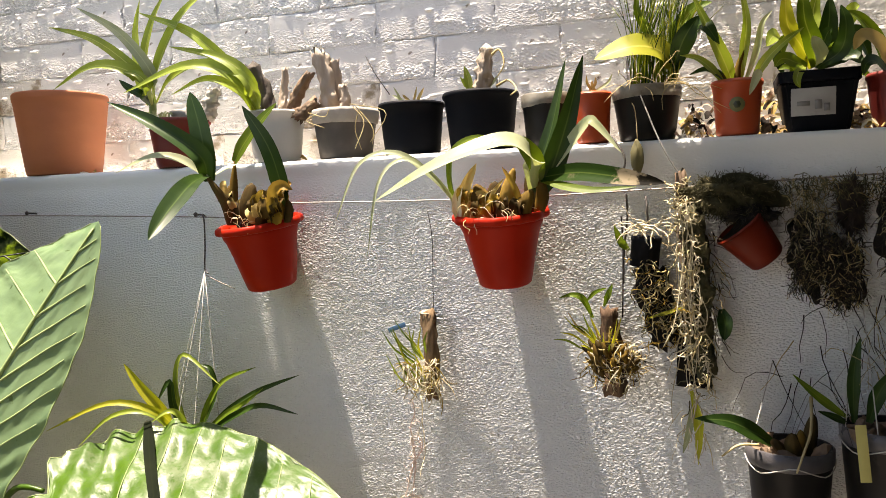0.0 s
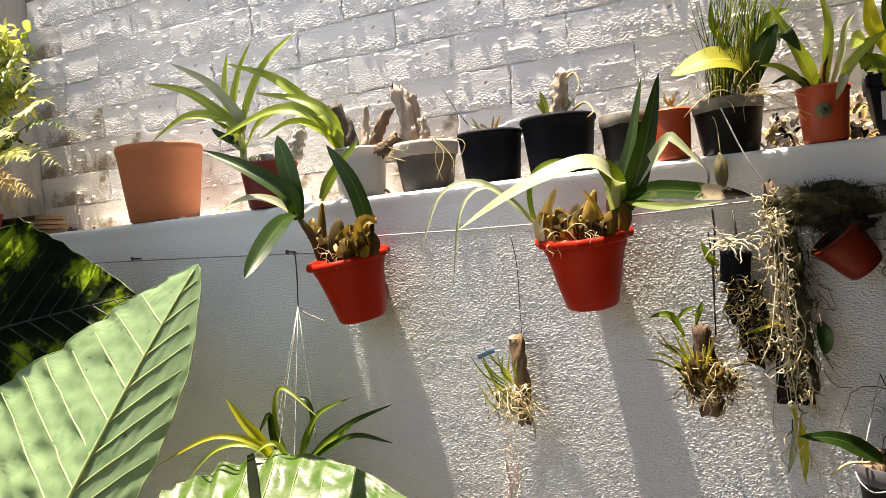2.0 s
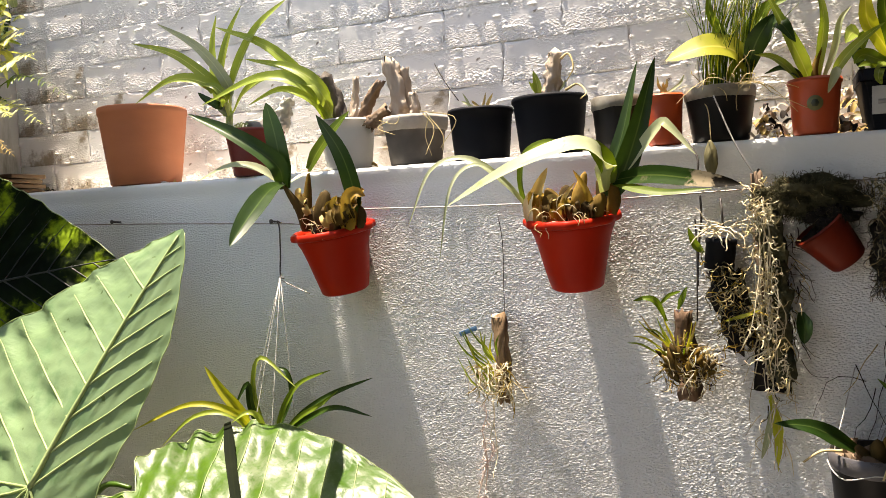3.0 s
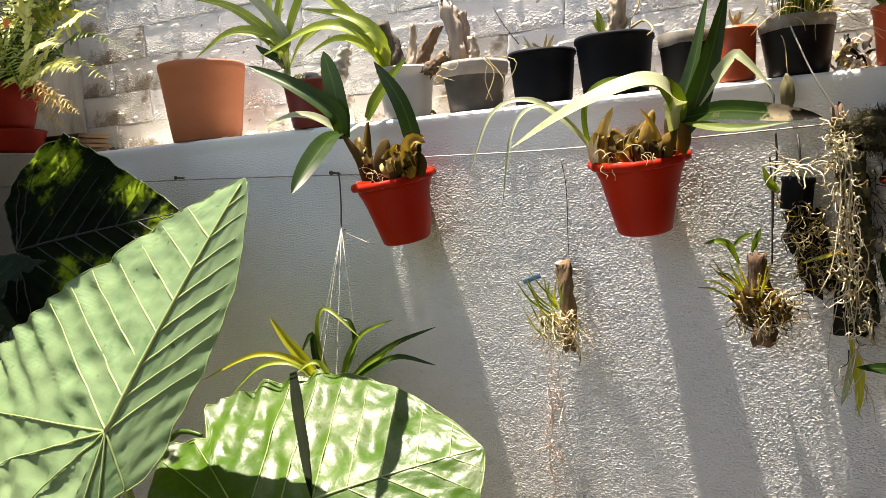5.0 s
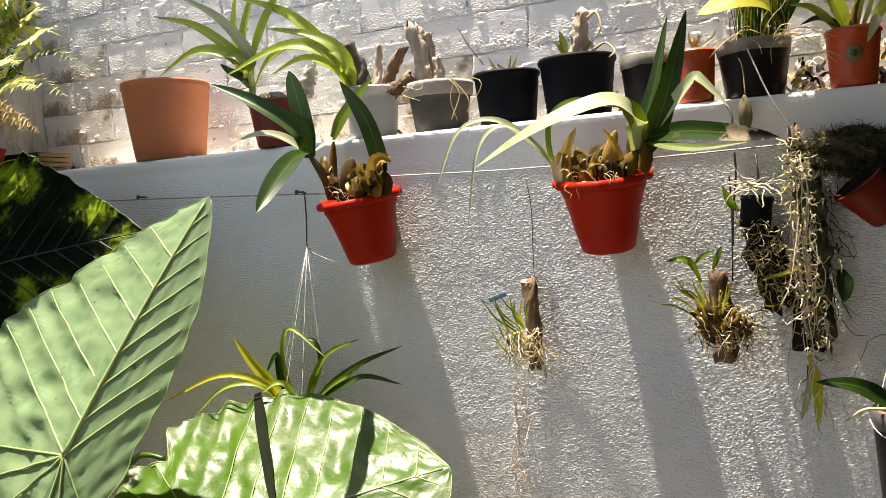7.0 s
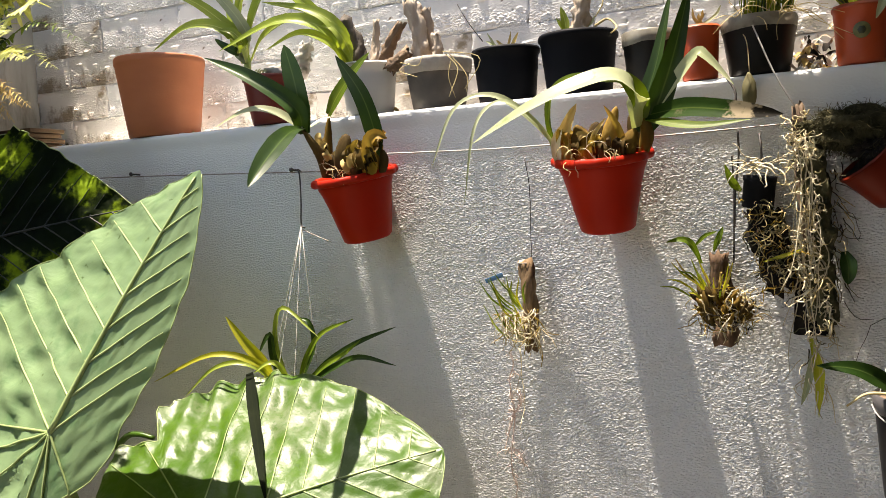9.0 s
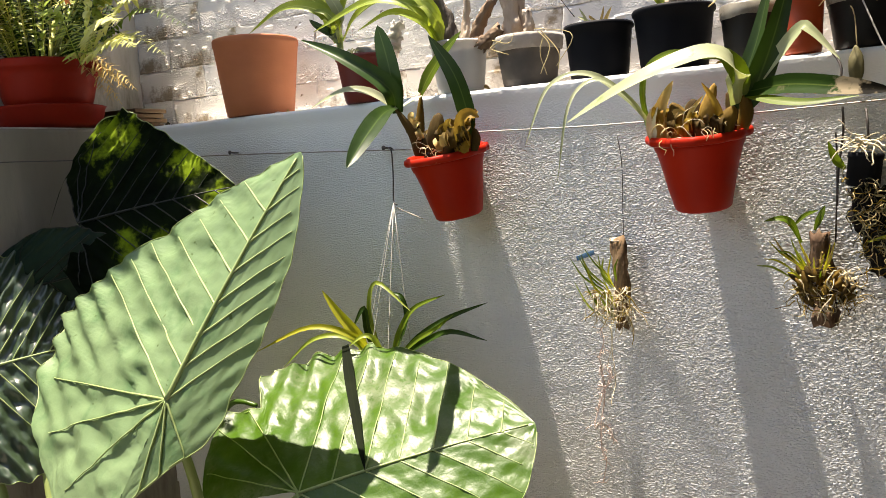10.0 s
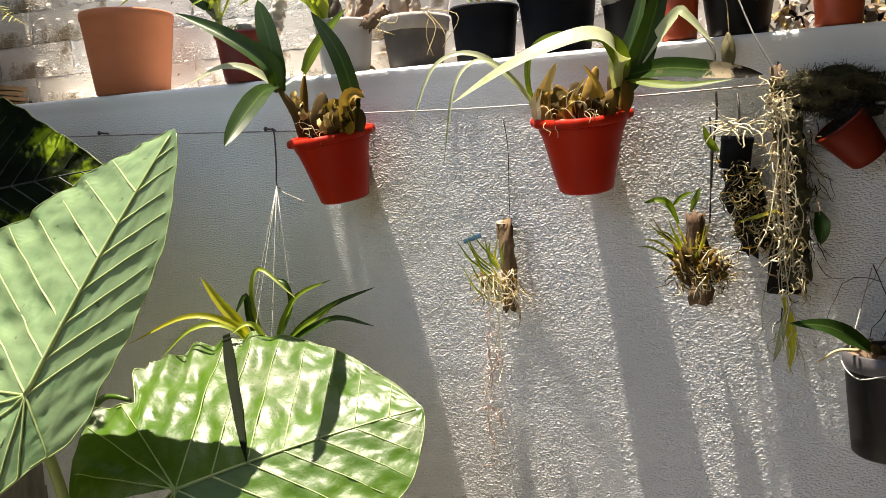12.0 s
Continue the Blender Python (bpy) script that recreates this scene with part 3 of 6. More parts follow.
def chunks(parent, rng, count, at, spread, size, mat, name="bark_chip"):
    for _ in range(count):
        bm = mesh()
        c = Vector(a + rng.uniform(-1, 1) * s for a, s in zip(at, spread))
        r = size * rng.uniform(0.6, 1.3)
        blob(bm, Matrix.Translation(c) @ Euler((rng.uniform(0, 6), rng.uniform(0, 6), 0)).to_matrix().to_4x4() @ Matrix.Diagonal((r, r * 0.6, r * 0.5, 1)), 0.5, 1.6, rng.uniform(0, 50), 1)
        part(name, bm, mat, parent, smooth=False)


rng = random.Random(7)
Z0 = LEDGE + 0.001
terra = make_pot("terracotta_pot", -1.137, 1.510, Z0, 0.084, 0.066, 0.150, "terracotta", "large plain terracotta flowerpot standing on the white ledge", lip=0.0015, band=0.014)
small_red = make_pot("red_pot", -0.852, 1.480, Z0, 0.054, 0.040, 0.083, "dull_red", "dull red plastic pot with a strap-leaved plant and white stone", lip=0.003, band=0.008, fill=0.004)
white_pot = make_pot("white_pot", -0.668, 1.493, Z0, 0.050, 0.039, 0.085, "milk_plastic", "milky white plastic tub filled with bark pieces", band=0.006, fill=0.006, fill_mat="bark")
ash_pot = make_pot("grey_pot", -0.548, 1.508, Z0, 0.053, 0.043, 0.079, "grey_plastic", "weathered grey pot with driftwood and trailing roots", lip=0.002, band=0.020, fill=0.003, fill_mat="bark", wobble=0.03)
dark_a = make_pot("black_pot", -0.430, 1.508, Z0, 0.054, 0.044, 0.083, "black_plastic", "black plastic nursery pot with a small sprout", lip=0.003, band=0.008)
dark_b = make_pot("black_pot", -0.316, 1.513, Z0, 0.060, 0.048, 0.092, "black_plastic", "larger black plastic nursery pot with a cut stump in it", lip=0.003, band=0.009)
bag_pot = make_pot("black_pot", -0.208, 1.500, Z0, 0.038, 0.032, 0.079, "smoky_plastic", "small dark pot with a pale plastic rim", lip=0.001, band=0.02)
part("collar", (lambda b: (lathe(b, [(0.0515, 0.0570), (0.0542, 0.0590), (0.0558, 0.076), (0.0545, 0.081), (0.051, 0.080)], Matrix.Translation((-0.548, 1.508, Z0)), 60, 0.06, 2.0, False), b)[1])(mesh()), "ledge_dirt", ash_pot, "chalky white crust round the rim")
part("collar", (lambda b: (lathe(b, [(0.0375, 0.060), (0.0388, 0.063), (0.0395, 0.078), (0.037, 0.080)], Matrix.Translation((-0.208, 1.500, Z0)), 32, 0.04, caps=False), b)[1])(mesh()), "clear_rim", bag_pot, "pale plastic rim")
small_orange = make_pot("orange_pot", -0.137, 1.473, Z0, 0.028, 0.023, 0.073, "orange_plastic", "small orange plastic pot with a shoot", lip=0.002, band=0.006)
rush_pot = make_pot("clear_pot", -0.062, 1.488, Z0, 0.047, 0.038, 0.075, "smoky_plastic", "cloudy see-through pot full of dark potting mix", lip=0.001, band=0.018)
part("collar", (lambda b: (lathe(b, [(0.0455, 0.058), (0.0478, 0.061), (0.0490, 0.074), (0.0475, 0.077)], Matrix.Translation((-0.062, 1.488, Z0)), 36, 0.02, caps=False), b)[1])(mesh()), "clear_rim", rush_pot, "cloudy pale rim")
orange = make_pot("orange_pot", 0.059, 1.4775, Z0, 0.0345, 0.0275, 0.075, "orange_plastic", "bright orange plastic pot with a round sticker", lip=0.002, band=0.007)
red_end = make_pot("red_pot", 0.262, 1.500, Z0, 0.042, 0.033, 0.073, "dull_red", "dark red plastic pot at the end of the row", lip=0.002, band=0.008)

# square black pot with a grey paper label
square_pot = thing("square_pot", (0.160, 1.503, Z0), "square black plastic pot with a worn grey label", "plant pot", "pots on the ledge")
bm = mesh()
lathe(bm, [(0.03, 0.001), (0.052, 0.0), (0.054, 0.004), (0.066, 0.062), (0.070, 0.064), (0.071, 0.078), (0.068, 0.079), (0.066, 0.07), (0.06, 0.05)],
      Matrix.Translation((0.160, 1.503, Z0)) @ Matrix.Rotation(radians(45), 4, "Z"), 4)
bmesh.ops.bevel(bm, geom=[e for e in bm.edges if abs((e.verts[0].co - e.verts[1].co).normalized().z) > 0.6], offset=0.006, segments=3, affect="EDGES")
part("body", bm, "black_plastic", square_pot)
bm = mesh()
box(bm, Matrix.Translation((0.160, 1.503, Z0 + 0.062)), (0.085, 0.085, 0.006), 0.002)
part("soil", bm, "soil", square_pot)
bm = mesh()
box(bm, Matrix.Translation((0.152, 1.4575, Z0 + 0.038)) @ Matrix.Rotation(radians(8), 4, "X"), (0.054, 0.0012, 0.036), 0.0004)
label_card = part("label_card", bm, "label_grey", square_pot, "worn grey paper label")
for dx, dz, w, h in ((-0.012, -0.002, 0.016, 0.006), (0.006, -0.004, 0.008, 0.012), (0.016, -0.008, 0.007, 0.010)):
    bm = mesh()
    box(bm, Matrix.Translation((0.152 + dx, 1.4566 + dz * 0.14, Z0 + 0.038 + dz)) @ Matrix.Rotation(radians(8), 4, "X"), (w, 0.0006, h))
    part("print_bar", bm, "label_print", label_card)

# round sticker on the orange pot
bm = mesh()
lathe(bm, [(0.010, 0.0), (0.010, 0.0006)], Matrix.Translation((0.058, 1.4457, Z0 + 0.040)) @ Matrix.Rotation(radians(95), 4, "X"), 24)
sticker = part("sticker", bm, "label_green", orange, "round green sticker")
bm = mesh()
lathe(bm, [(0.0052, 0.0), (0.0052, 0.0006)], Matrix.Translation((0.058, 1.4449, Z0 + 0.040)) @ Matrix.Rotation(radians(95), 4, "X"), 6)
part("print_bar", bm, "label_dark", sticker)

# red hanging pots with orchids, leaning out from the wall
def hanging_pot(cx, cy, base, lean, side, label):
    m = Matrix.Rotation(radians(lean), 4, "X") @ Matrix.Rotation(radians(side), 4, "Y")
    t = thing("hanging_pot", (cx, cy, base), label, "plant pot", "red hanging pots")
    m = Matrix.Translation((cx, cy, base)) @ m
    bm = mesh()
    prof = [(0.02, 0.001), (0.034, 0.0), (0.0375, 0.003), (0.044, 0.030), (0.0505, 0.060), (0.0555, 0.080), (0.0590, 0.088), (0.0600, 0.096), (0.058, 0.100), (0.056, 0.085)]
    lathe(bm, prof, m, 64, 0.055, cx)
    body = part("body", bm, "red_plastic", t)
    bm = mesh()
    lathe(bm, [(0.058, 0.094), (0.0640, 0.0935), (0.0672, 0.0955), (0.0680, 0.0995), (0.0668, 0.1040), (0.0635, 0.1060), (0.060, 0.105), (0.058, 0.098)], m, 120, 0.03, cx, False, (0.020, 13))
    part("rim", bm, "red_plastic", body, "rolled scalloped rim")
    bm = mesh()
    blob(bm, m @ Matrix.Translation((0, 0, 0.088)) @ Matrix.Diagonal((0.051, 0.051, 0.008, 1)), 0.25, 3.0, cx, 3)
    part("soil", bm, "soil", t)
    bm = mesh()
    tube(bm, [m @ Vector((0, 0.066, 0.100)), m @ Vector((0.0, 0.074, 0.112)), (cx, FACE - 0.012, base + 0.128)], 0.0014, n=8, seg=5)
    part("hook", bm, "black_wire", t)
    return t, m


def pseudobulb(parent, foot, top, r, mat="bulb", sink=0.35):
    bm = mesh()
    a, b = Vector(foot), Vector(top)
    a = a + (a - b) * sink
    r *= rng.uniform(0.55, 0.95)
    b = a.lerp(b, rng.uniform(0.75, 1.15)) + Vector((rng.uniform(-0.006, 0.006), rng.uniform(-0.006, 0.004), 0))
    pts = spline([a, a.lerp(b, 0.5) + Vector((0, -0.004, 0)), b], 15)
    rings = []
    for i, c in enumerate(pts):
        u = i / 14
        q = r * (0.75 + 0.45 * math.sin(math.pi * u)) * (1 if u < 0.7 else max(1 - ((u - 0.7) / 0.302) ** 2, 0.01) ** 0.5)
        rings.append([bm.verts.new(c + Vector((q * (1 + 0.14 * math.cos(6 * g) + 0.1 * noise.noise((g, u * 4, r * 900))) * math.cos(g), q * 0.8 * math.sin(g), 0))) for g in (math.tau * k / 12 for k in range(12))])
    ring_skin(bm, rings)
    bm.faces.new(rings[-1])
    return part("pseudobulb", bm, mat, parent)


pot1, m1 = hanging_pot(-0.633, 1.400, 1.462, 9, -5, "red plastic pot hung on the wall wire, leaning forward")
pot2, m2 = hanging_pot(-0.254, 1.400, 1.466, 9, -1, "red plastic pot hung on the wall wire, nearly upright")


def orchid(label, at):
    return thing("orchid", at, label, "orchid", "orchids in red pots")


o1 = orchid("orchid with dark strap leaves and withered yellow bulbs", (-0.628, 1.368, 1.545))
def stalk_bulb(parent, pts, r0, r1, mat, flat=0.75):
    """A swollen stem: thickest below its middle, ridged, round-topped."""
    bm = mesh()
    path, rings = spline(pts, 18), []
    for i, c in enumerate(path):
        u = i / 17
        q = (r0 + (r1 - r0) * u) * (0.8 + 0.45 * math.sin(math.pi * min(u * 1.15, 1))) * (1 if u < 0.8 else max(1 - ((u - 0.8) / 0.202) ** 2, 0.02) ** 0.5)
        rings.append([bm.verts.new(c + Vector((q * (1 + 0.09 * math.cos(7 * g) + 0.12 * noise.noise((g * 2, u * 5, r0 * 900))) * math.cos(g), q * flat * math.sin(g), 0))) for g in (math.tau * k / 18 for k in range(18))])
    ring_skin(bm, rings)
    bm.faces.new(rings[-1])
    return part("pseudobulb", bm, mat, parent)


def bracts(parent, at, count, spread, size, mats):
    """Torn papery sheaths round the bulbs."""
    for k in range(count):
        p = Vector(at) + Vector((rng.uniform(-1, 1) * spread[0], rng.uniform(-1, 0.6) * spread[1], rng.uniform(-1, 1) * spread[2]))
        s = size * rng.uniform(0.6, 1.3)
        lean = rng.uniform(-0.7, 0.7)
        bm = mesh()
        strap(bm, [p, p + Vector((lean * s * 0.3, -0.3 * s, 0.5 * s)), p + Vector((lean * s, -0.1 * s, rng.uniform(0.6, 1.0) * s))], s * rng.uniform(0.5, 0.9), 0.7, (rng.uniform(-0.5, 0.5), -1, 0.3), 8, blunt=4.0, base=0.7, wave=0.1)
        part("bract", bm, rng.choice(mats), parent)


stalk_bulb(o1, [(-0.685, 1.375, 1.560), (-0.684, 1.360, 1.593), (-0.694, 1.350, 1.617), (-0.708, 1.345, 1.639)], 0.0095, 0.0045, "bulb_dark")
stalk_bulb(o1, [(-0.694, 1.390, 1.562), (-0.694, 1.395, 1.604), (-0.691, 1.395, 1.636), (-0.688, 1.395, 1.662)], 0.0085, 0.003, "bulb")
stalk_bulb(o1, [(-0.640, 1.355, 1.550), (-0.635, 1.345, 1.588), (-0.629, 1.345, 1.623)], 0.0125, 0.0125, "bulb_dark", 0.5)
for pts, r, mat in (([(-0.620, 1.365, 1.554), (-0.617, 1.360, 1.587), (-0.610, 1.360, 1.613)], 0.010, "bulb_dark"), ([(-0.595, 1.350, 1.556), (-0.591, 1.345, 1.577), (-0.586, 1.345, 1.597)], 0.0105, "bract"), ([(-0.593, 1.370, 1.560), (-0.589, 1.370, 1.590), (-0.591, 1.370, 1.616)], 0.007, "bulb"),
                    ([(-0.670, 1.375, 1.556), (-0.669, 1.370, 1.580), (-0.673, 1.370, 1.596)], 0.007, "bulb_dark"), ([(-0.619, 1.345, 1.553), (-0.610, 1.340, 1.572), (-0.604, 1.340, 1.582)], 0.008, "bulb_dark"), ([(-0.576, 1.355, 1.562), (-0.572, 1.355, 1.581), (-0.574, 1.355, 1.596)], 0.006, "bulb_dark")):
    stalk_bulb(o1, pts, r, r * 0.9, mat)
bracts(o1, (-0.599, 1.345, 1.575), 20, (0.022, 0.012, 0.016), 0.024, ["bract", "bulb_dark", "bulb", "bulb_dark", "dry_leaf"])
bracts(o1, (-0.677, 1.370, 1.592), 9, (0.010, 0.01, 0.022), 0.016, ["dry_leaf", "bulb", "bulb_dark"])
bracts(o1, (-0.581, 1.360, 1.598), 3, (0.006, 0.006, 0.004), 0.03, ["bract", "dry_leaf"])
for pts, w in (([(-0.588, 1.350, 1.580), (-0.584, 1.335, 1.604), (-0.572, 1.335, 1.616), (-0.556, 1.338, 1.610)], 0.020), ([(-0.597, 1.345, 1.582), (-0.606, 1.332, 1.600), (-0.600, 1.330, 1.612)], 0.013)):
    bm = mesh()
    strap(bm, pts, w, 0.7, (0.2, -1, 0.3), 10, blunt=4.0, base=0.6, wave=0.12)
    part("sheath", bm, "bract", o1, "golden papery sheath")
leaf(o1, [(-0.706, 1.348, 1.631), (-0.710, 1.335, 1.668), (-0.773, 1.315, 1.716), (-0.855, 1.310, 1.756)], 0.031, "leaf_dark", face=(0.3, -0.9, 0.5), fold=0.6, base=0.5)
leaf(o1, [(-0.704, 1.350, 1.629), (-0.707, 1.345, 1.667), (-0.716, 1.345, 1.716), (-0.733, 1.350, 1.767)], 0.034, "leaf_dark", face=(0.2, -1, 0.15), fold=0.15, base=0.5, blunt=6.0)
leaf(o1, [(-0.704, 1.345, 1.635), (-0.737, 1.330, 1.661), (-0.777, 1.310, 1.668), (-0.837, 1.300, 1.646)], 0.018, "leaf_pale", face=(0, -0.7, 0.7), fold=0.35)
leaf(o1, [(-0.706, 1.345, 1.637), (-0.678, 1.270, 1.624), (-0.652, 1.190, 1.592), (-0.644, 1.150, 1.568), (-0.642, 1.125, 1.548)], 0.032, "leaf_dark", face=(0.55, -0.60, 0.58), fold=0.4, base=0.35, blunt=2.8)
leaf(o1, [(-0.689, 1.395, 1.659), (-0.669, 1.390, 1.684), (-0.639, 1.388, 1.716), (-0.606, 1.390, 1.746)], 0.027, "leaf_mid", face=(-0.2, -1, 0.2), fold=0.2, base=0.5)
leaf(o1, [(-0.587, 1.365, 1.586), (-0.584, 1.355, 1.618), (-0.598, 1.345, 1.677), (-0.639, 1.345, 1.739)], 0.039, "leaf_dark", face=(-0.3, -1, 0.25), fold=0.12, base=0.35, blunt=3.2)
leaf(o1, [(-0.683, 1.390, 1.655), (-0.696, 1.375, 1.647), (-0.710, 1.360, 1.635)], 0.011, "leaf_pale", face=(0, -0.6, 0.8), fold=0.3)
for k in range(16):
    bm = mesh()
    strands(bm, rng, 1, (-0.635, 1.345, 1.570), (0.03, 0.015, 0.006), (rng.uniform(-1, 1), -0.6, 0.4), 0.03, 0.0008, 1.0, 0.3)
    part("root", bm, rng.choice(["root", "pale_root"]), o1)

o2 = orchid("orchid with arching grey-green leaves and brown bulbs", (-0.252, 1.366, 1.548))
stalk_bulb(o2, [(-0.202, 1.370, 1.559), (-0.192, 1.365, 1.584), (-0.194, 1.360, 1.609), (-0.202, 1.360, 1.629)], 0.0085, 0.004, "bulb")
for pts, r, mat in (([(-0.270, 1.350, 1.554), (-0.269, 1.345, 1.584), (-0.278, 1.345, 1.607)], 0.0105, "bulb"), ([(-0.291, 1.360, 1.555), (-0.294, 1.355, 1.581), (-0.296, 1.355, 1.599)], 0.0075, "dry_leaf"), ([(-0.257, 1.360, 1.555), (-0.256, 1.360, 1.583), (-0.256, 1.360, 1.610)], 0.0115, "bulb_dark"),
                    ([(-0.236, 1.350, 1.558), (-0.235, 1.345, 1.594), (-0.226, 1.345, 1.626)], 0.0075, "bulb"), ([(-0.219, 1.345, 1.560), (-0.212, 1.340, 1.580), (-0.204, 1.340, 1.596)], 0.0095, "bulb"), ([(-0.240, 1.340, 1.555), (-0.240, 1.335, 1.571), (-0.242, 1.335, 1.582)], 0.007, "bulb_dark"),
                    ([(-0.213, 1.365, 1.560), (-0.208, 1.370, 1.589), (-0.214, 1.370, 1.616)], 0.0075, "bulb_dark"), ([(-0.309, 1.375, 1.558), (-0.317, 1.375, 1.584), (-0.324, 1.375, 1.598)], 0.005, "stem")):
    stalk_bulb(o2, pts, r * 1.25, r * 0.85, mat, 0.6)
bracts(o2, (-0.248, 1.345, 1.572), 20, (0.034, 0.012, 0.012), 0.018, ["bract", "dry_leaf", "bulb_dark", "bulb_dark", "bulb"])
for pts, w, mat in (([(-0.300, 1.352, 1.562), (-0.293, 1.340, 1.598), (-0.276, 1.340, 1.634)], 0.017, "dry_leaf"), ([(-0.306, 1.348, 1.560), (-0.304, 1.336, 1.586), (-0.296, 1.338, 1.608)], 0.013, "pale_root"),
                    ([(-0.214, 1.345, 1.562), (-0.222, 1.335, 1.598), (-0.240, 1.338, 1.628)], 0.009, "bract"), ([(-0.262, 1.345, 1.562), (-0.254, 1.335, 1.590), (-0.238, 1.338, 1.612)], 0.007, "dry_leaf")):
    bm = mesh()
    strap(bm, pts, w, 0.6, (0.2, -1, 0.2), 10, blunt=3.5, base=0.6, wave=0.12)
    part("sheath", bm, mat, o2, "papery dry sheath")
bracts(o2, (-0.292, 1.350, 1.585), 5, (0.006, 0.006, 0.012), 0.028, ["dry_leaf", "bract"])
leaf(o2, [(-0.200, 1.365, 1.592), (-0.192, 1.360, 1.629), (-0.175, 1.360, 1.681), (-0.156, 1.365, 1.767)], 0.026, "leaf_dark", face=(-0.5, -1, 0.1), fold=0.3, base=0.5)
leaf(o2, [(-0.194, 1.365, 1.592), (-0.176, 1.355, 1.624), (-0.154, 1.350, 1.682), (-0.131, 1.350, 1.767)], 0.034, "leaf_dark", face=(0.3, -1, 0.1), fold=0.3, base=0.45)
leaf(o2, [(-0.199, 1.355, 1.599), (-0.195, 1.320, 1.635), (-0.218, 1.295, 1.657), (-0.265, 1.275, 1.647), (-0.324, 1.265, 1.623), (-0.391, 1.260, 1.588)], 0.040, "leaf_pale", face=(0, -0.6, 0.8), fold=0.25, n=28, base=0.5)
leaf(o2, [(-0.198, 1.360, 1.603), (-0.195, 1.335, 1.632), (-0.212, 1.315, 1.656), (-0.234, 1.300, 1.654)], 0.034, "leaf_mid", face=(0.2, -0.8, 0.6), fold=0.2)
leaf(o2, [(-0.308, 1.370, 1.562), (-0.318, 1.355, 1.610), (-0.309, 1.345, 1.652), (-0.277, 1.335, 1.668), (-0.237, 1.330, 1.663)], 0.014, "leaf_mid", face=(-0.4, -0.8, 0.4), fold=0.35, n=20)
leaf(o2, [(-0.300, 1.360, 1.566), (-0.334, 1.330, 1.616), (-0.379, 1.310, 1.651), (-0.428, 1.295, 1.638), (-0.464, 1.290, 1.563)], 0.012, "leaf_pale", face=(0, -0.7, 0.7), fold=0.4, n=26)
leaf(o2, [(-0.299, 1.355, 1.563), (-0.328, 1.325, 1.614), (-0.365, 1.305, 1.642), (-0.400, 1.295, 1.613), (-0.421, 1.295, 1.514)], 0.009, "leaf_pale", face=(0, -0.7, 0.7), fold=0.4, n=26)
leaf(o2, [(-0.195, 1.360, 1.612), (-0.142, 1.340, 1.616), (-0.088, 1.325, 1.608), (-0.029, 1.315, 1.597)], 0.025, "leaf_scorched", face=(0, -1, 0.3), fold=0.3, base=0.5, blunt=5.0)
leaf(o2, [(-0.195, 1.360, 1.610), (-0.155, 1.335, 1.598), (-0.117, 1.320, 1.592), (-0.063, 1.310, 1.594)], 0.014, "leaf_mid", face=(0, -0.8, 0.6), fold=0.2, base=0.5)
leaf(o2, [(-0.193, 1.365, 1.603), (-0.166, 1.355, 1.635), (-0.129, 1.345, 1.678), (-0.115, 1.340, 1.676), (-0.083, 1.335, 1.638)], 0.018, "leaf_pale", face=(0, -0.8, 0.5), fold=0.35, n=20)
for k in range(24):
    bm = mesh()
    strands(bm, rng, 1, (-0.254, 1.335, 1.568), (0.040, 0.012, 0.012), (rng.uniform(-1, 1), -0.6, 0.9), 0.036, 0.0008, 1.0, 0.3)
    part("root", bm, rng.choice(["root", "pale_root"]), o2)


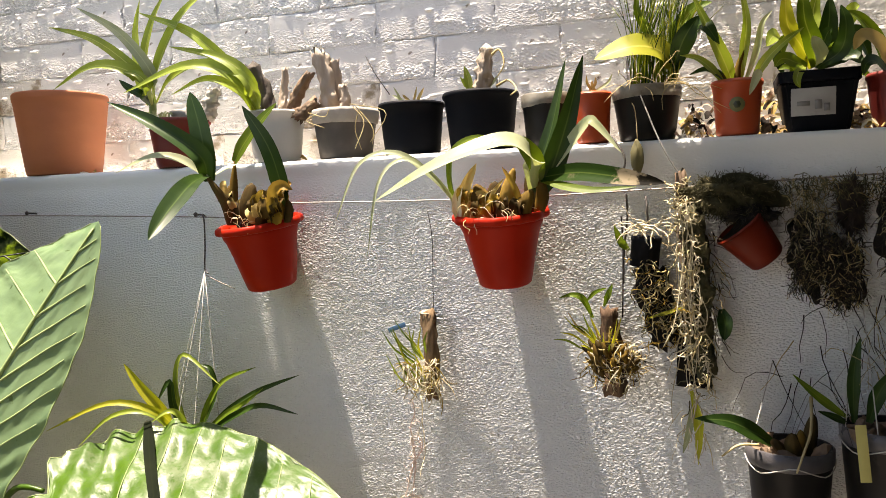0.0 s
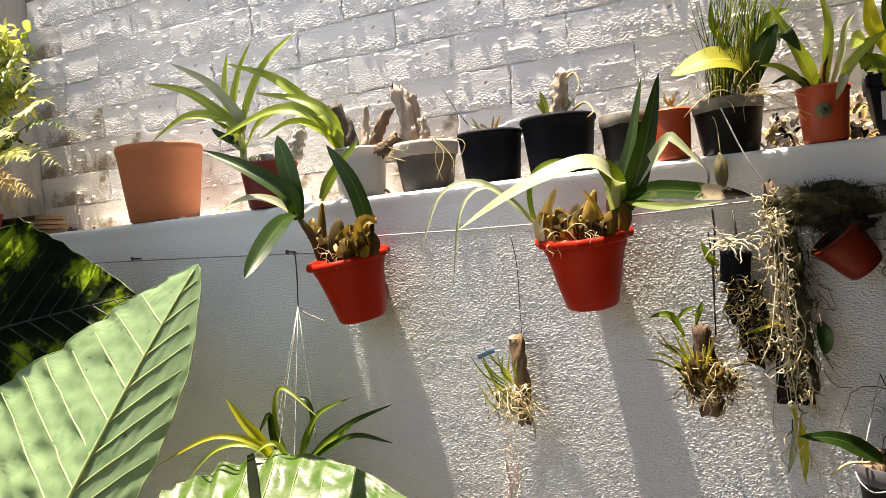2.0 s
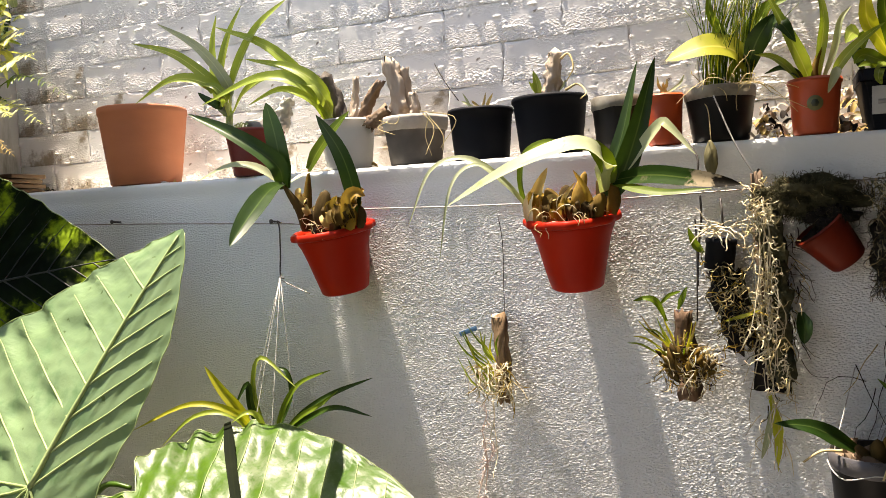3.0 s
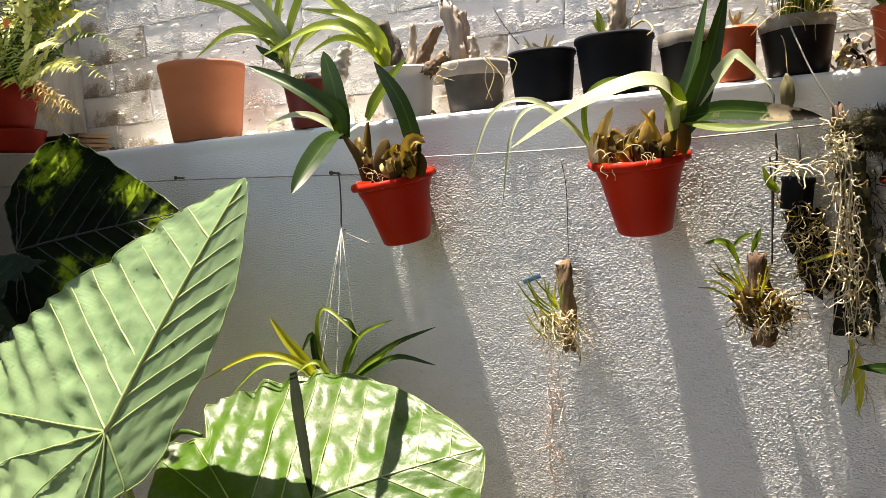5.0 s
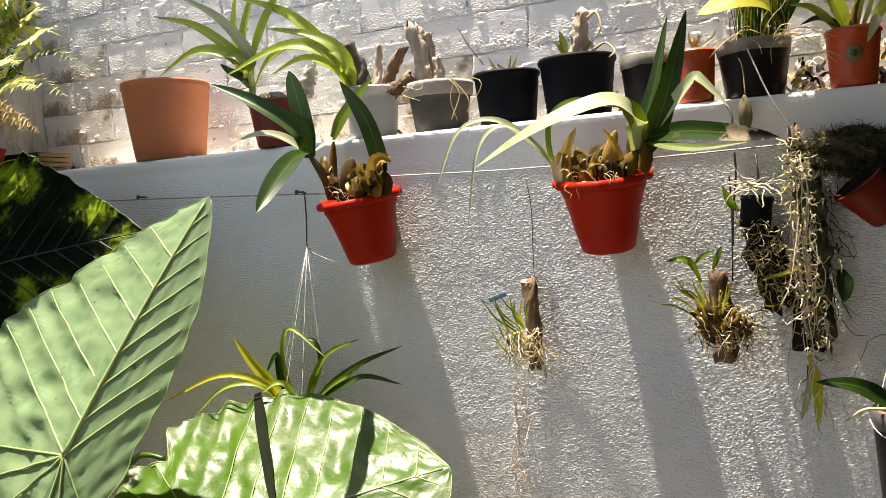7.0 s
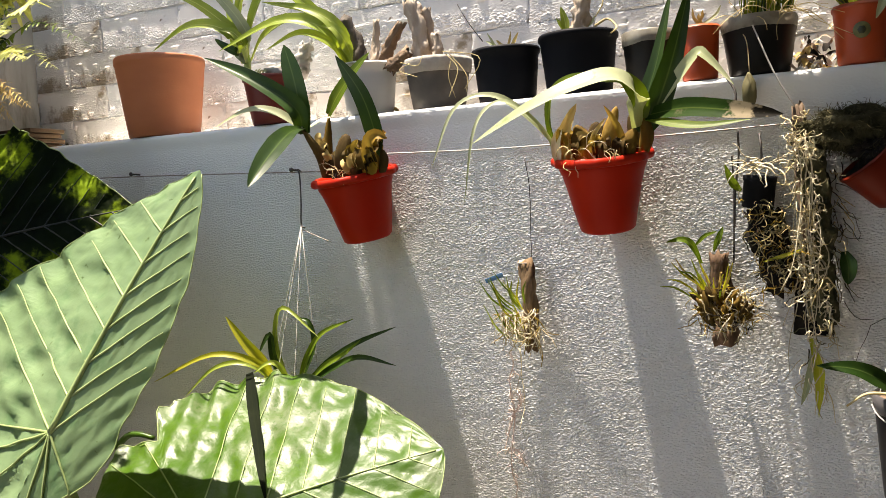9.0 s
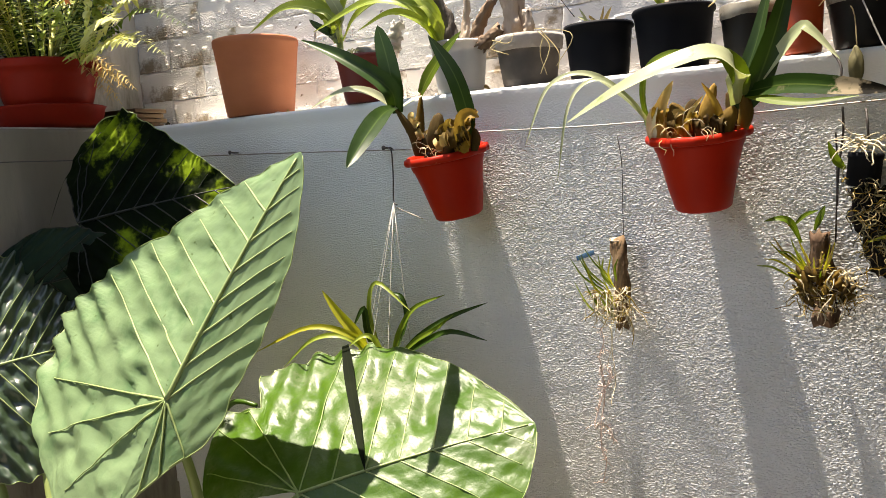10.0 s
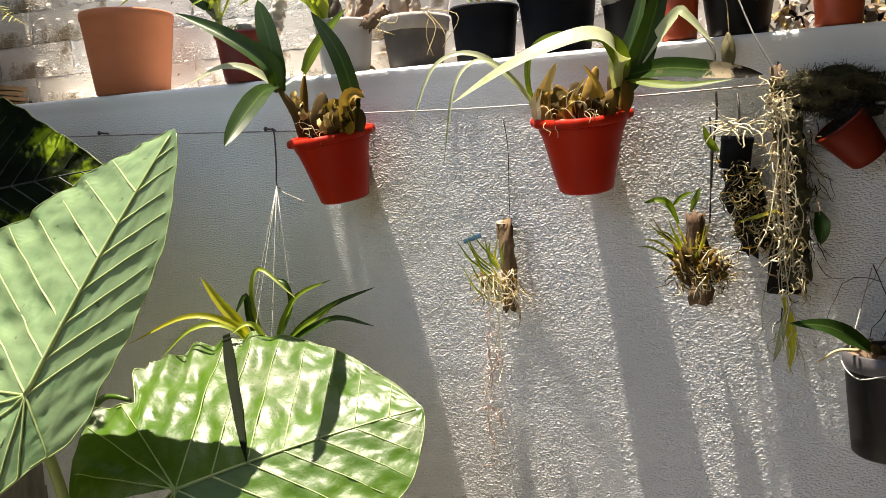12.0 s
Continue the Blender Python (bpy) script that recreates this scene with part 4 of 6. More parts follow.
# elephant-ear plant: large arrow-shaped leaves on long stalks
def ear_leaf(parent, base, tip, left, right, mat, stalk, bend=0.03, quilt=0.006, back=0.48, nerves=9, ripple=0.010, seed=0.0, blunt=(1.6, 2.2), gap=0.55, hook=(0, 0.0), rounding=(0.85, 0.72), trim=None, ribs=1.0):
    """base: where the stalk meets the blade; left, right: the blade's widest reach beside it; trim: torn or narrowed margin by side."""
    p0, along = Vector(base), Vector(tip) - Vector(base)
    sides = {-1: Vector(left) - p0, 1: Vector(right) - p0}
    ups = {s: along.cross(w).normalized() * s for s, w in sides.items()}
    ups = {s: -n if n.dot(Vector((0, 0.3, 1.6)) - p0) < 0 else n for s, n in ups.items()}
    up = (ups[1] + ups[-1]).normalized()

    def half(u, side=1):
        if trim and side in trim:
            knots = trim[side]
            for (a, b), (c, d) in zip(knots, knots[1:]):
                if a <= u < c:
                    return min(full(u, side), b + (d - b) * (u - a) / (c - a))
        return full(u, side)

    def full(u, side):
        if u >= 0:
            return max(1 - u ** blunt[side > 0], 0.0) ** rounding[side > 0]
        return max(1 - (-u / back) ** 2.3, 0.0) ** 0.5

    def inner(u):
        return 0.0 if u >= -0.02 or not gap else min(gap * (-u - 0.02) / back + 0.02, half(u) * 0.95)

    def spot(u, s, side):
        w = sides[side]
        q = (u - 0.42 * s) * nerves
        crease = abs(math.sin(math.pi * q))
        turn = min(max(1 + u * 6, 0.0), 1.0)
        if u < 0:
            crease = crease * turn + (1 - turn) * abs(math.sin(4 * math.atan2(-u / back, max(s, 1e-4)) * 2))
        n = -quilt * crease ** 0.8 * min(max(s, -u) * 6, 1) * (0.5 + 1.3 * noise.noise((u * 9 + seed, s * 7, side * 3))) + ripple * s ** 3 * (1 - max(u, 0.0) ** 3) * (0.6 * math.sin(u * 9 + side * 1.7 + seed) + 0.6 * math.cos(math.tau * q)) + 0.28 * quilt * noise.noise((u * 22 + seed, s * 18, side)) + 0.14 * quilt * noise.noise((u * 60 + seed, s * 45, side * 2)) - 0.9 * quilt * max(noise.noise((u * 30 - s * 13 + seed, s * 11 + u * 4, side * 5)) - 0.22, 0.0)
        n = n * min(1.0, (w.length / 0.22) ** 2) - bend * (u * u + 0.6 * s * s)
        if side == hook[0]:
            n -= hook[1] * max(s - 0.55, 0.0) ** 1.5 * 3.3
        wave = 1 + 0.014 * math.sin(u * 19 + seed + side) + 0.012 * math.sin(u * 43 + seed) + 0.03 * noise.noise((u * 6 + seed, side, 0))
        return p0 + along * u + w * s * wave + ups[side].lerp(up, max(0.0, 1 - 5 * s)) * n

    blade = mesh()
    nu, ns = 110, 34
    for side in (-1, 1):
        rows = []
        for i in range(nu + 1):
            u = -back + (1 + back) * i / nu
            a, b = inner(u), half(u, side)
            rows.append([blade.verts.new(spot(u, a + (b - a) * j / ns, side)) for j in range(ns + 1)])
        for i in range(nu):
            for j in range(ns):
                q = (rows[i][j], rows[i][j + 1], rows[i + 1][j + 1], rows[i + 1][j])
                blade.faces.new(q if side > 0 else q[::-1])
    bmesh.ops.remove_doubles(blade, verts=blade.verts, dist=0.0004)
    ob = part("blade", blade, mat, parent)
    lift = up * 0.0008

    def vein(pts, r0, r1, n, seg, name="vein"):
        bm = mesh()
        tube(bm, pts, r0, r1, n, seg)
        # on the near-black leaf the pale margin stands in for its sunlit edge
        part(name, bm, "vein_shade" if mat == "elephant_deep_shade" or mat == "elephant_shade_sun" and name != "margin" else "vein", ob)

    vein( [spot(u, 0.0, 1) + lift * 0.5 for u in (0.0, 0.2, 0.4, 0.6, 0.8, 0.97)], 0.0026 * ribs, 0.0010 * ribs, 24, 6, "midrib")
    for side in (-1, 1):
        for k in range(nerves):
            u0 = (k + 0.0) / nerves
            pts = []
            for j in range(15):
                s = j / 14
                u = u0 + 0.42 * s
                if s > half(min(u, 1.0), side) * 0.97 or u > 1:
                    break
                pts.append(spot(u, s, side))
            if len(pts) > 2:
                vein(pts, 0.0013 * ribs, 0.0005 * ribs, 28, 6)
        for uu, ss in ((0.36, 0.87), (0.67, 0.67), (0.87, 0.36)):
            pts = [p0 + lift] + [spot(-back * uu * v, max(inner(-back * uu * v), min(ss * v, 0.97 * half(-back * uu * v, side))), side) + ups[side] * 0.0012 for v in (k / 18 for k in range(1, 18))]
            vein(pts, 0.0014 * ribs, 0.0006 * ribs, 40, 5)
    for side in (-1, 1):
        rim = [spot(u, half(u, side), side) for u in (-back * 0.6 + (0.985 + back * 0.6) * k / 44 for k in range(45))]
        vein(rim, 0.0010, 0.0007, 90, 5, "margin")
    bm = mesh()
    tube(bm, [p0 + up * -0.004, *stalk], 0.006, 0.012, 24, 8)
    part("stalk", bm, "stem", parent)
    return ob


ear = thing("elephant_ear", (-0.95, 0.85, 0.0), "elephant-ear plant with huge veined arrow-shaped leaves on long stalks", "plant")
FOOT = [(-0.97, 0.95, 0.55), (-0.95, 0.86, 0.06)]
ear_leaf(ear, (-0.847, 0.975, 1.263), (-0.711, 1.101, 1.581), (-1.245, 1.085, 1.328), (-0.754, 0.990, 1.235), "elephant", [(-0.86, 1.02, 1.0), *FOOT], bend=0.02, quilt=0.0070, nerves=8, seed=1.0, ripple=0.012, back=0.64, gap=0.0, blunt=(1.12, 1.75), ribs=1.35,
         trim={1: ((-0.65, 0.0), (-0.44, 0.05), (-0.24, 0.44), (-0.16, 0.64), (-0.10, 0.76), (-0.02, 0.83), (0.20, 0.82), (0.36, 0.80), (0.46, 0.77), (0.60, 0.70))})
ear_leaf(ear, (-0.720, 1.070, 1.119), (-0.447, 1.230, 1.214), (-0.927, 1.240, 1.239), (-0.611, 1.000, 1.026), "elephant_glare_spotted", [(-0.70, 1.0, 0.9), *FOOT], bend=0.030, quilt=0.0055, nerves=7, ripple=0.009, seed=4.0, blunt=(3.4, 3.4), gap=0.15, back=0.46, rounding=(0.78, 0.78),
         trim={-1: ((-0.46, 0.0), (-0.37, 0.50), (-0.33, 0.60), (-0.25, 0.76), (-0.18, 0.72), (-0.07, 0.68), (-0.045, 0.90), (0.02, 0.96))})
bm = mesh()
tube(bm, [(-0.990, 1.200, 1.160), (-0.962, 1.198, 1.181), (-0.936, 1.196, 1.186), (-0.911, 1.200, 1.181)], 0.0055, 0.0035, 16, 8)
part("curled_edge", bm, "elephant_glare_spotted", ear, "curled edge of a torn leaf")
ear_leaf(ear, (-1.267, 1.170, 1.480), (-0.976, 1.240, 1.541), (-1.262, 1.250, 1.694), (-1.137, 1.120, 1.336), "elephant_shade_sun", [(-1.2, 1.1, 1.0), *FOOT], bend=0.03, quilt=0.006, nerves=8, seed=7.0, blunt=(1.05, 2.4), back=0.25, hook=(-1, 0.012), ripple=0.010, rounding=(0.95, 0.72))
ear_leaf(ear, (-1.390, 1.120, 1.366), (-1.152, 1.180, 1.410), (-1.305, 1.120, 1.471), (-1.443, 1.200, 1.197), "elephant_deep_shade", [(-1.15, 1.0, 0.9), *FOOT], bend=0.03, quilt=0.006, nerves=7, seed=9.0)
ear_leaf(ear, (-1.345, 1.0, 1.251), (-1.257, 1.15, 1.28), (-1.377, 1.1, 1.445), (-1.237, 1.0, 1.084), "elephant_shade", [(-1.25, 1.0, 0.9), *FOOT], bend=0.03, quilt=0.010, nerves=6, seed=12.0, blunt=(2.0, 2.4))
bm = mesh()
lathe(bm, [(0.05, 0.0), (0.05, 0.03), (0.038, 0.1), (0.03, 0.2), (0.02, 0.32), (0.006, 0.4)], Matrix.Translation((-0.95, 0.86, 0.0)), 20, 0.15)
part("trunk", bm, "bark", ear)


# strap-leaved plant in the dull red pot, and arching one behind the white tub
def rosette(name, at, label, leaves):
    t = thing(name, at, label, "plant")
    for pts, width, mat in leaves:
        leaf(t, pts, width, mat, fold=0.4, base=0.45, n=18)
    return t


dracaena = rosette("dracaena", (-0.885, 1.49, 1.738), "light green strap-leaved plant growing in a red pot", (
    ([(-0.918, 1.490, 1.779), (-0.889, 1.445, 1.809), (-0.968, 1.425, 1.880), (-1.063, 1.415, 1.913)], 0.022, "leaf_bright"),
    ([(-0.913, 1.490, 1.778), (-0.875, 1.445, 1.818), (-0.929, 1.435, 1.891), (-1.010, 1.425, 1.943)], 0.022, "leaf_pale"),
    ([(-0.923, 1.500, 1.780), (-0.908, 1.465, 1.840), (-0.888, 1.465, 1.909), (-0.855, 1.465, 1.963)], 0.020, "leaf_bright"),
    ([(-0.910, 1.490, 1.778), (-0.861, 1.445, 1.836), (-0.799, 1.425, 1.903), (-0.726, 1.415, 1.945)], 0.028, "leaf_bright"),
    ([(-0.915, 1.480, 1.777), (-0.897, 1.425, 1.819), (-0.970, 1.415, 1.838), (-1.062, 1.415, 1.804)], 0.024, "leaf_bright")))
for pts, width, mat in (
    ([(-0.936, 1.510, 1.782), (-0.933, 1.485, 1.819), (-0.946, 1.495, 1.902), (-0.934, 1.495, 1.964)], 0.018, "leaf_bright"),
    ([(-0.908, 1.480, 1.774), (-0.890, 1.435, 1.783), (-0.909, 1.425, 1.797), (-0.928, 1.425, 1.812)], 0.017, "leaf_dark"),
    ([(-0.913, 1.500, 1.779), (-0.854, 1.465, 1.812), (-0.789, 1.455, 1.832), (-0.717, 1.445, 1.828)], 0.020, "leaf_bright"),
    ([(-0.897, 1.470, 1.774), (-0.868, 1.425, 1.795), (-0.882, 1.415, 1.816), (-0.913, 1.415, 1.823)], 0.017, "leaf_bright")):
    leaf(dracaena, pts, width, mat, fold=0.4, base=0.45, n=18)
bm = mesh()
tube(bm, [(-0.919, 1.490, 1.747), (-0.914, 1.490, 1.764), (-0.913, 1.490, 1.791)], 0.007, 0.006, 6, 8)
part("stalk", bm, "stem", dracaena)
for k in range(16):
    a, q = rng.uniform(0, 6.28), rng.uniform(0.004, 0.02)
    x, y = -0.888 + q * math.cos(a), 1.475 + q * math.sin(a)
    leaf(dracaena, [(x, y, 1.742), (x + 0.008 * math.cos(a), y - 0.004, 1.755), (x + 0.016 * math.cos(a), y - 0.008, 1.752 + rng.uniform(0, 0.01))], 0.008, "leaf_pale", n=6)

arching = rosette("arching_plant", (-0.715, 1.50, 1.70), "bright green arching leaves of a plant by the white tub", (
    ([(-0.702, 1.500, 1.746), (-0.702, 1.460, 1.786), (-0.773, 1.430, 1.870), (-0.879, 1.420, 1.919)], 0.025, "leaf_bright"),
    ([(-0.699, 1.490, 1.745), (-0.695, 1.440, 1.792), (-0.775, 1.410, 1.820), (-0.909, 1.410, 1.786)], 0.027, "leaf_bright"),
    ([(-0.690, 1.480, 1.744), (-0.684, 1.440, 1.791), (-0.724, 1.430, 1.829), (-0.820, 1.420, 1.857)], 0.025, "leaf_bright"),
    ([(-0.701, 1.490, 1.744), (-0.708, 1.450, 1.779), (-0.756, 1.430, 1.800), (-0.820, 1.420, 1.778)], 0.018, "leaf_bright"),
    ([(-0.682, 1.470, 1.740), (-0.674, 1.440, 1.770), (-0.693, 1.430, 1.801), (-0.732, 1.430, 1.811)], 0.020, "leaf_bright")))


# loose bark, stones and wood in the pots
def lump(name, pts, r0, r1, mat, label, category="wood", rough=0.75, seed=0.0, parent=None):
    """A crooked piece of wood or bark, with torn ends."""
    bm = mesh()
    path, rings = spline(pts, 15), []
    for i, c in enumerate(path):
        way = (path[min(i + 1, 14)] - path[max(i - 1, 0)]).normalized()
        s = way.orthogonal().normalized()
        o = way.cross(s)
        r = r0 + (r1 - r0) * i / 14
        rings.append([bm.verts.new(c + r * (1 + rough * noise.noise((3 * math.cos(a) + seed, 3 * math.sin(a), i * 0.35)) + 0.5 * rough * noise.noise((7 * math.cos(a) + seed, 7 * math.sin(a), i * 0.9))) * (math.cos(a) * s + math.sin(a) * o)
                                   + way * (r * 1.6 * noise.noise((4 * math.cos(a), 4 * math.sin(a), seed)) if i in (0, 14) else 0)) for a in (math.tau * k / 20 for k in range(20))])
    ring_skin(bm, rings)
    bm.faces.new(rings[0][::-1])
    bm.faces.new(rings[-1])
    ob = part(name, bm, mat, parent)
    return ob if parent else tagged(ob, label, category)


bm = mesh()
blob(bm, Matrix.Translation((-0.835, 1.488, 1.752)) @ Matrix.Diagonal((0.036, 0.022, 0.014, 1)), 0.4, 2.0, 3.0, 3)
tagged(part("stone", bm, "stone"), "white stone lying on the soil of the red pot", "stone")
lump("bark_piece", [(-0.800, 1.490, 1.747), (-0.794, 1.490, 1.771), (-0.784, 1.490, 1.795)], 0.013, 0.010, "stone", "pale upright lump of bark in the red pot", seed=2.0)
for pts, r, mat in (([(-0.684, 1.500, 1.740), (-0.693, 1.500, 1.784), (-0.711, 1.490, 1.827)], 0.014, "grey_bark"), ([(-0.644, 1.500, 1.738), (-0.629, 1.500, 1.774), (-0.602, 1.495, 1.806)], 0.010, "bark"),
                    ([(-0.665, 1.510, 1.750), (-0.666, 1.520, 1.784), (-0.662, 1.520, 1.824)], 0.007, "driftwood"), ([(-0.622, 1.480, 1.734), (-0.601, 1.480, 1.746), (-0.585, 1.480, 1.756)], 0.010, "bark")):
    lump("bark_piece", pts, r, r * 0.7, mat, "rough upright piece of bark in the white tub", seed=r * 900)
for pts, r in (([(-0.571, 1.500, 1.732), (-0.571, 1.495, 1.783), (-0.585, 1.490, 1.836)], 0.014), ([(-0.560, 1.510, 1.737), (-0.560, 1.510, 1.784), (-0.562, 1.505, 1.825)], 0.010), ([(-0.542, 1.490, 1.734), (-0.537, 1.490, 1.756), (-0.542, 1.490, 1.780)], 0.008)):
    lump("driftwood", pts, r, r * 0.75, "driftwood", "bleached torn piece of driftwood standing in the grey pot", seed=r * 700)
lump("stump", [(-0.312, 1.510, 1.750), (-0.308, 1.510, 1.785), (-0.305, 1.510, 1.822)], 0.013, 0.010, "driftwood", "pale cut stump standing in the black pot", seed=5.0)
tangle = thing("root_tangle", (-0.52, 1.46, 1.745), "thin dry roots trailing over the rim of the grey pot", "roots")
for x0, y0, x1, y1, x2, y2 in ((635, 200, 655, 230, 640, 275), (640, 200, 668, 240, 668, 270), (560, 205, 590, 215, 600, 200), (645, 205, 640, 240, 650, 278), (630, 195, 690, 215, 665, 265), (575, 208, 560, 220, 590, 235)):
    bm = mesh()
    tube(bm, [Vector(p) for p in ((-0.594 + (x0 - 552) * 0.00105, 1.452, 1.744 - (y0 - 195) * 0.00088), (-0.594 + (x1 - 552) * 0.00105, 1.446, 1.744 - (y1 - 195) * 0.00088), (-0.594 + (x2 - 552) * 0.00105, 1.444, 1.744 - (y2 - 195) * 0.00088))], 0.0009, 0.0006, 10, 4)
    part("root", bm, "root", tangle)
for parent, cx, cy, z in ((dark_a, -0.430, 1.508, 1.738), (dark_b, -0.316, 1.513, 1.748), (small_orange, -0.137, 1.473, 1.728)):
    sprout = thing("sprout", (cx, cy, z), "small pale sprout coming up from a pot", "plant")
    for k in range(5):
        a = rng.uniform(0, 6.28)
        leaf(sprout, [(cx + rng.uniform(-0.02, 0.02), cy, z - 0.004), (cx + 0.02 * math.cos(a), cy - 0.005, z + 0.016), (cx + 0.03 * math.cos(a), cy - 0.008, z + rng.uniform(0.02, 0.035))], rng.uniform(0.005, 0.009), rng.choice(["leaf_pale", "leaf_bright", "dry_leaf"]), n=8)
for pts in ([(-0.286, 1.500, 1.760), (-0.265, 1.490, 1.766), (-0.248, 1.470, 1.749), (-0.252, 1.450, 1.738)], [(-0.293, 1.500, 1.808), (-0.280, 1.500, 1.815), (-0.271, 1.490, 1.791), (-0.283, 1.490, 1.771)]):
    bm = mesh()
    tube(bm, pts, 0.0022, 0.001, 12, 5)
    tagged(part("dry_root", bm, "root"), "curled dry root over the rim of a black pot", "roots")
leaf(dark_b, [(-0.330, 1.500, 1.751), (-0.331, 1.500, 1.772), (-0.337, 1.500, 1.795)], 0.014, "leaf_bright")
bm = mesh()
tube(bm, [(-0.476, 1.530, 1.766), (-0.508, 1.550, 1.804), (-0.534, 1.570, 1.840)], 0.001, 0.0007, 8, 4)
tagged(part("twig", bm, "dark_root"), "thin dark twig leaning on the brick wall", "twig")


# rush-like plant with a yellow leaf
rush = thing("rush_plant", (-0.062, 1.488, 1.728), "tuft of thin green rush stems with a broad yellowing leaf", "plant")
for k in range(130):
    a, lean = rng.uniform(0, 6.28), abs(rng.gauss(0, 0.036))
    x, y = -0.062 + rng.uniform(-0.022, 0.038), 1.488 + rng.uniform(-0.02, 0.03)
    dx, dy, h = lean * math.cos(a) + 0.02, 0.5 * lean * math.sin(a), rng.uniform(0.09, 0.19)
    bm = mesh()
    tube(bm, [(x, y, 1.725), (x + dx * 0.35, y + dy * 0.4, 1.73 + h * 0.55), (x + dx, y + dy - 0.004, 1.73 + h)], rng.uniform(0.0008, 0.0014), 0.0005, 7, 4)
    part("stem", bm, rng.choice(["leaf_mid", "leaf_mid", "leaf_dark", "leaf_bright", "leaf_bright", "leaf_yellow"]), rush)
leaf(rush, [(-0.023, 1.490, 1.761), (-0.041, 1.470, 1.785), (-0.077, 1.450, 1.791), (-0.129, 1.440, 1.776)], 0.056, "leaf_yellow", "broad bright yellow leaf", face=(0, -0.75, 0.65), fold=0.15, blunt=4.0)
leaf(rush, [(-0.027, 1.490, 1.757), (-0.014, 1.470, 1.788), (-0.002, 1.460, 1.808), (0.011, 1.460, 1.826)], 0.030, "leaf_dark", face=(0.2, -0.9, 0.3), fold=0.2)
leaf(rush, [(-0.024, 1.500, 1.759), (-0.007, 1.480, 1.797), (0.016, 1.460, 1.814), (0.037, 1.450, 1.783)], 0.032, "leaf_dark", face=(0.1, -0.9, 0.4), fold=0.2)
leaf(rush, [(-0.028, 1.510, 1.761), (-0.019, 1.500, 1.810), (0.001, 1.490, 1.841), (0.029, 1.480, 1.847)], 0.026, "leaf_mid", face=(0.1, -0.9, 0.4), fold=0.2)
leaf(rush, [(-0.035, 1.490, 1.754), (-0.056, 1.480, 1.810), (-0.071, 1.470, 1.841), (-0.071, 1.470, 1.876)], 0.014, "leaf_mid", face=(0, -1, 0.2))
for k in range(22):
    bm = mesh()
    x = -0.062 + rng.uniform(-0.045, 0.05)
    tube(bm, wander(rng, (x, 1.45, 1.735), (rng.uniform(-1, 1), -0.4, 0.5), rng.uniform(0.04, 0.1), 5, 0.5, 0.25), 0.0006, 0.0004, 8, 3)
    part("dry_blade", bm, "root", rush)
bm = mesh()
tube(bm, [(-0.088, 1.460, 1.723), (-0.075, 1.440, 1.704), (-0.071, 1.430, 1.656)], 0.0007, 0.0007, 8, 4)
pod = tagged(part("hanging_pod", bm, "root"), "dry drooping leaf hanging on a thread over the ledge", "dry leaf")
bm = mesh()
blob(bm, Matrix.Translation((-0.072, 1.429, 1.636)) @ Matrix.Diagonal((0.0085, 0.0060, 0.0235, 1)), 0.25, 1.5, 2.0, 3)
part("husk", bm, "pod", pod, "dry olive husk")

# orchid in the orange pot
stalks = thing("stalked_orchid", (0.059, 1.478, 1.728), "pale green orchid with tall stalks in an orange pot", "orchid")
for pts, w, mat in (([(0.055, 1.480, 1.730), (0.044, 1.470, 1.760), (0.028, 1.460, 1.797), (0.002, 1.460, 1.857)], 0.022, "leaf_bright"),
                    ([(0.062, 1.480, 1.729), (0.069, 1.475, 1.781), (0.072, 1.470, 1.818), (0.063, 1.470, 1.871)], 0.014, "leaf_bright"),
                    ([(0.044, 1.470, 1.729), (0.027, 1.450, 1.750), (0.008, 1.440, 1.765), (-0.013, 1.430, 1.769)], 0.013, "leaf_bright"),
                    ([(0.076, 1.470, 1.726), (0.092, 1.460, 1.754), (0.114, 1.450, 1.776), (0.141, 1.450, 1.795)], 0.015, "leaf_bright"),
                    ([(0.086, 1.450, 1.745), (0.082, 1.440, 1.733), (0.073, 1.435, 1.711)], 0.013, "leaf_pale")):
    leaf(stalks, pts, w, mat, face=(0.1, -0.9, 0.4), base=0.4)
for pts, w, mat in (([(0.070, 1.480, 1.736), (0.084, 1.480, 1.773), (0.092, 1.480, 1.810), (0.105, 1.480, 1.827)], 0.010, "leaf_pale"),
                    ([(0.048, 1.480, 1.730), (0.037, 1.460, 1.743), (0.019, 1.450, 1.751), (-0.002, 1.440, 1.744)], 0.012, "leaf_dark")):
    leaf(stalks, pts, w, mat, face=(0.1, -0.9, 0.4), base=0.4)
bm = mesh()
tube(bm, [(0.059, 1.478, 1.730), (0.061, 1.478, 1.756), (0.074, 1.478, 1.789)], 0.006, 0.002, 8, 8)
part("stalk", bm, "bulb", stalks)

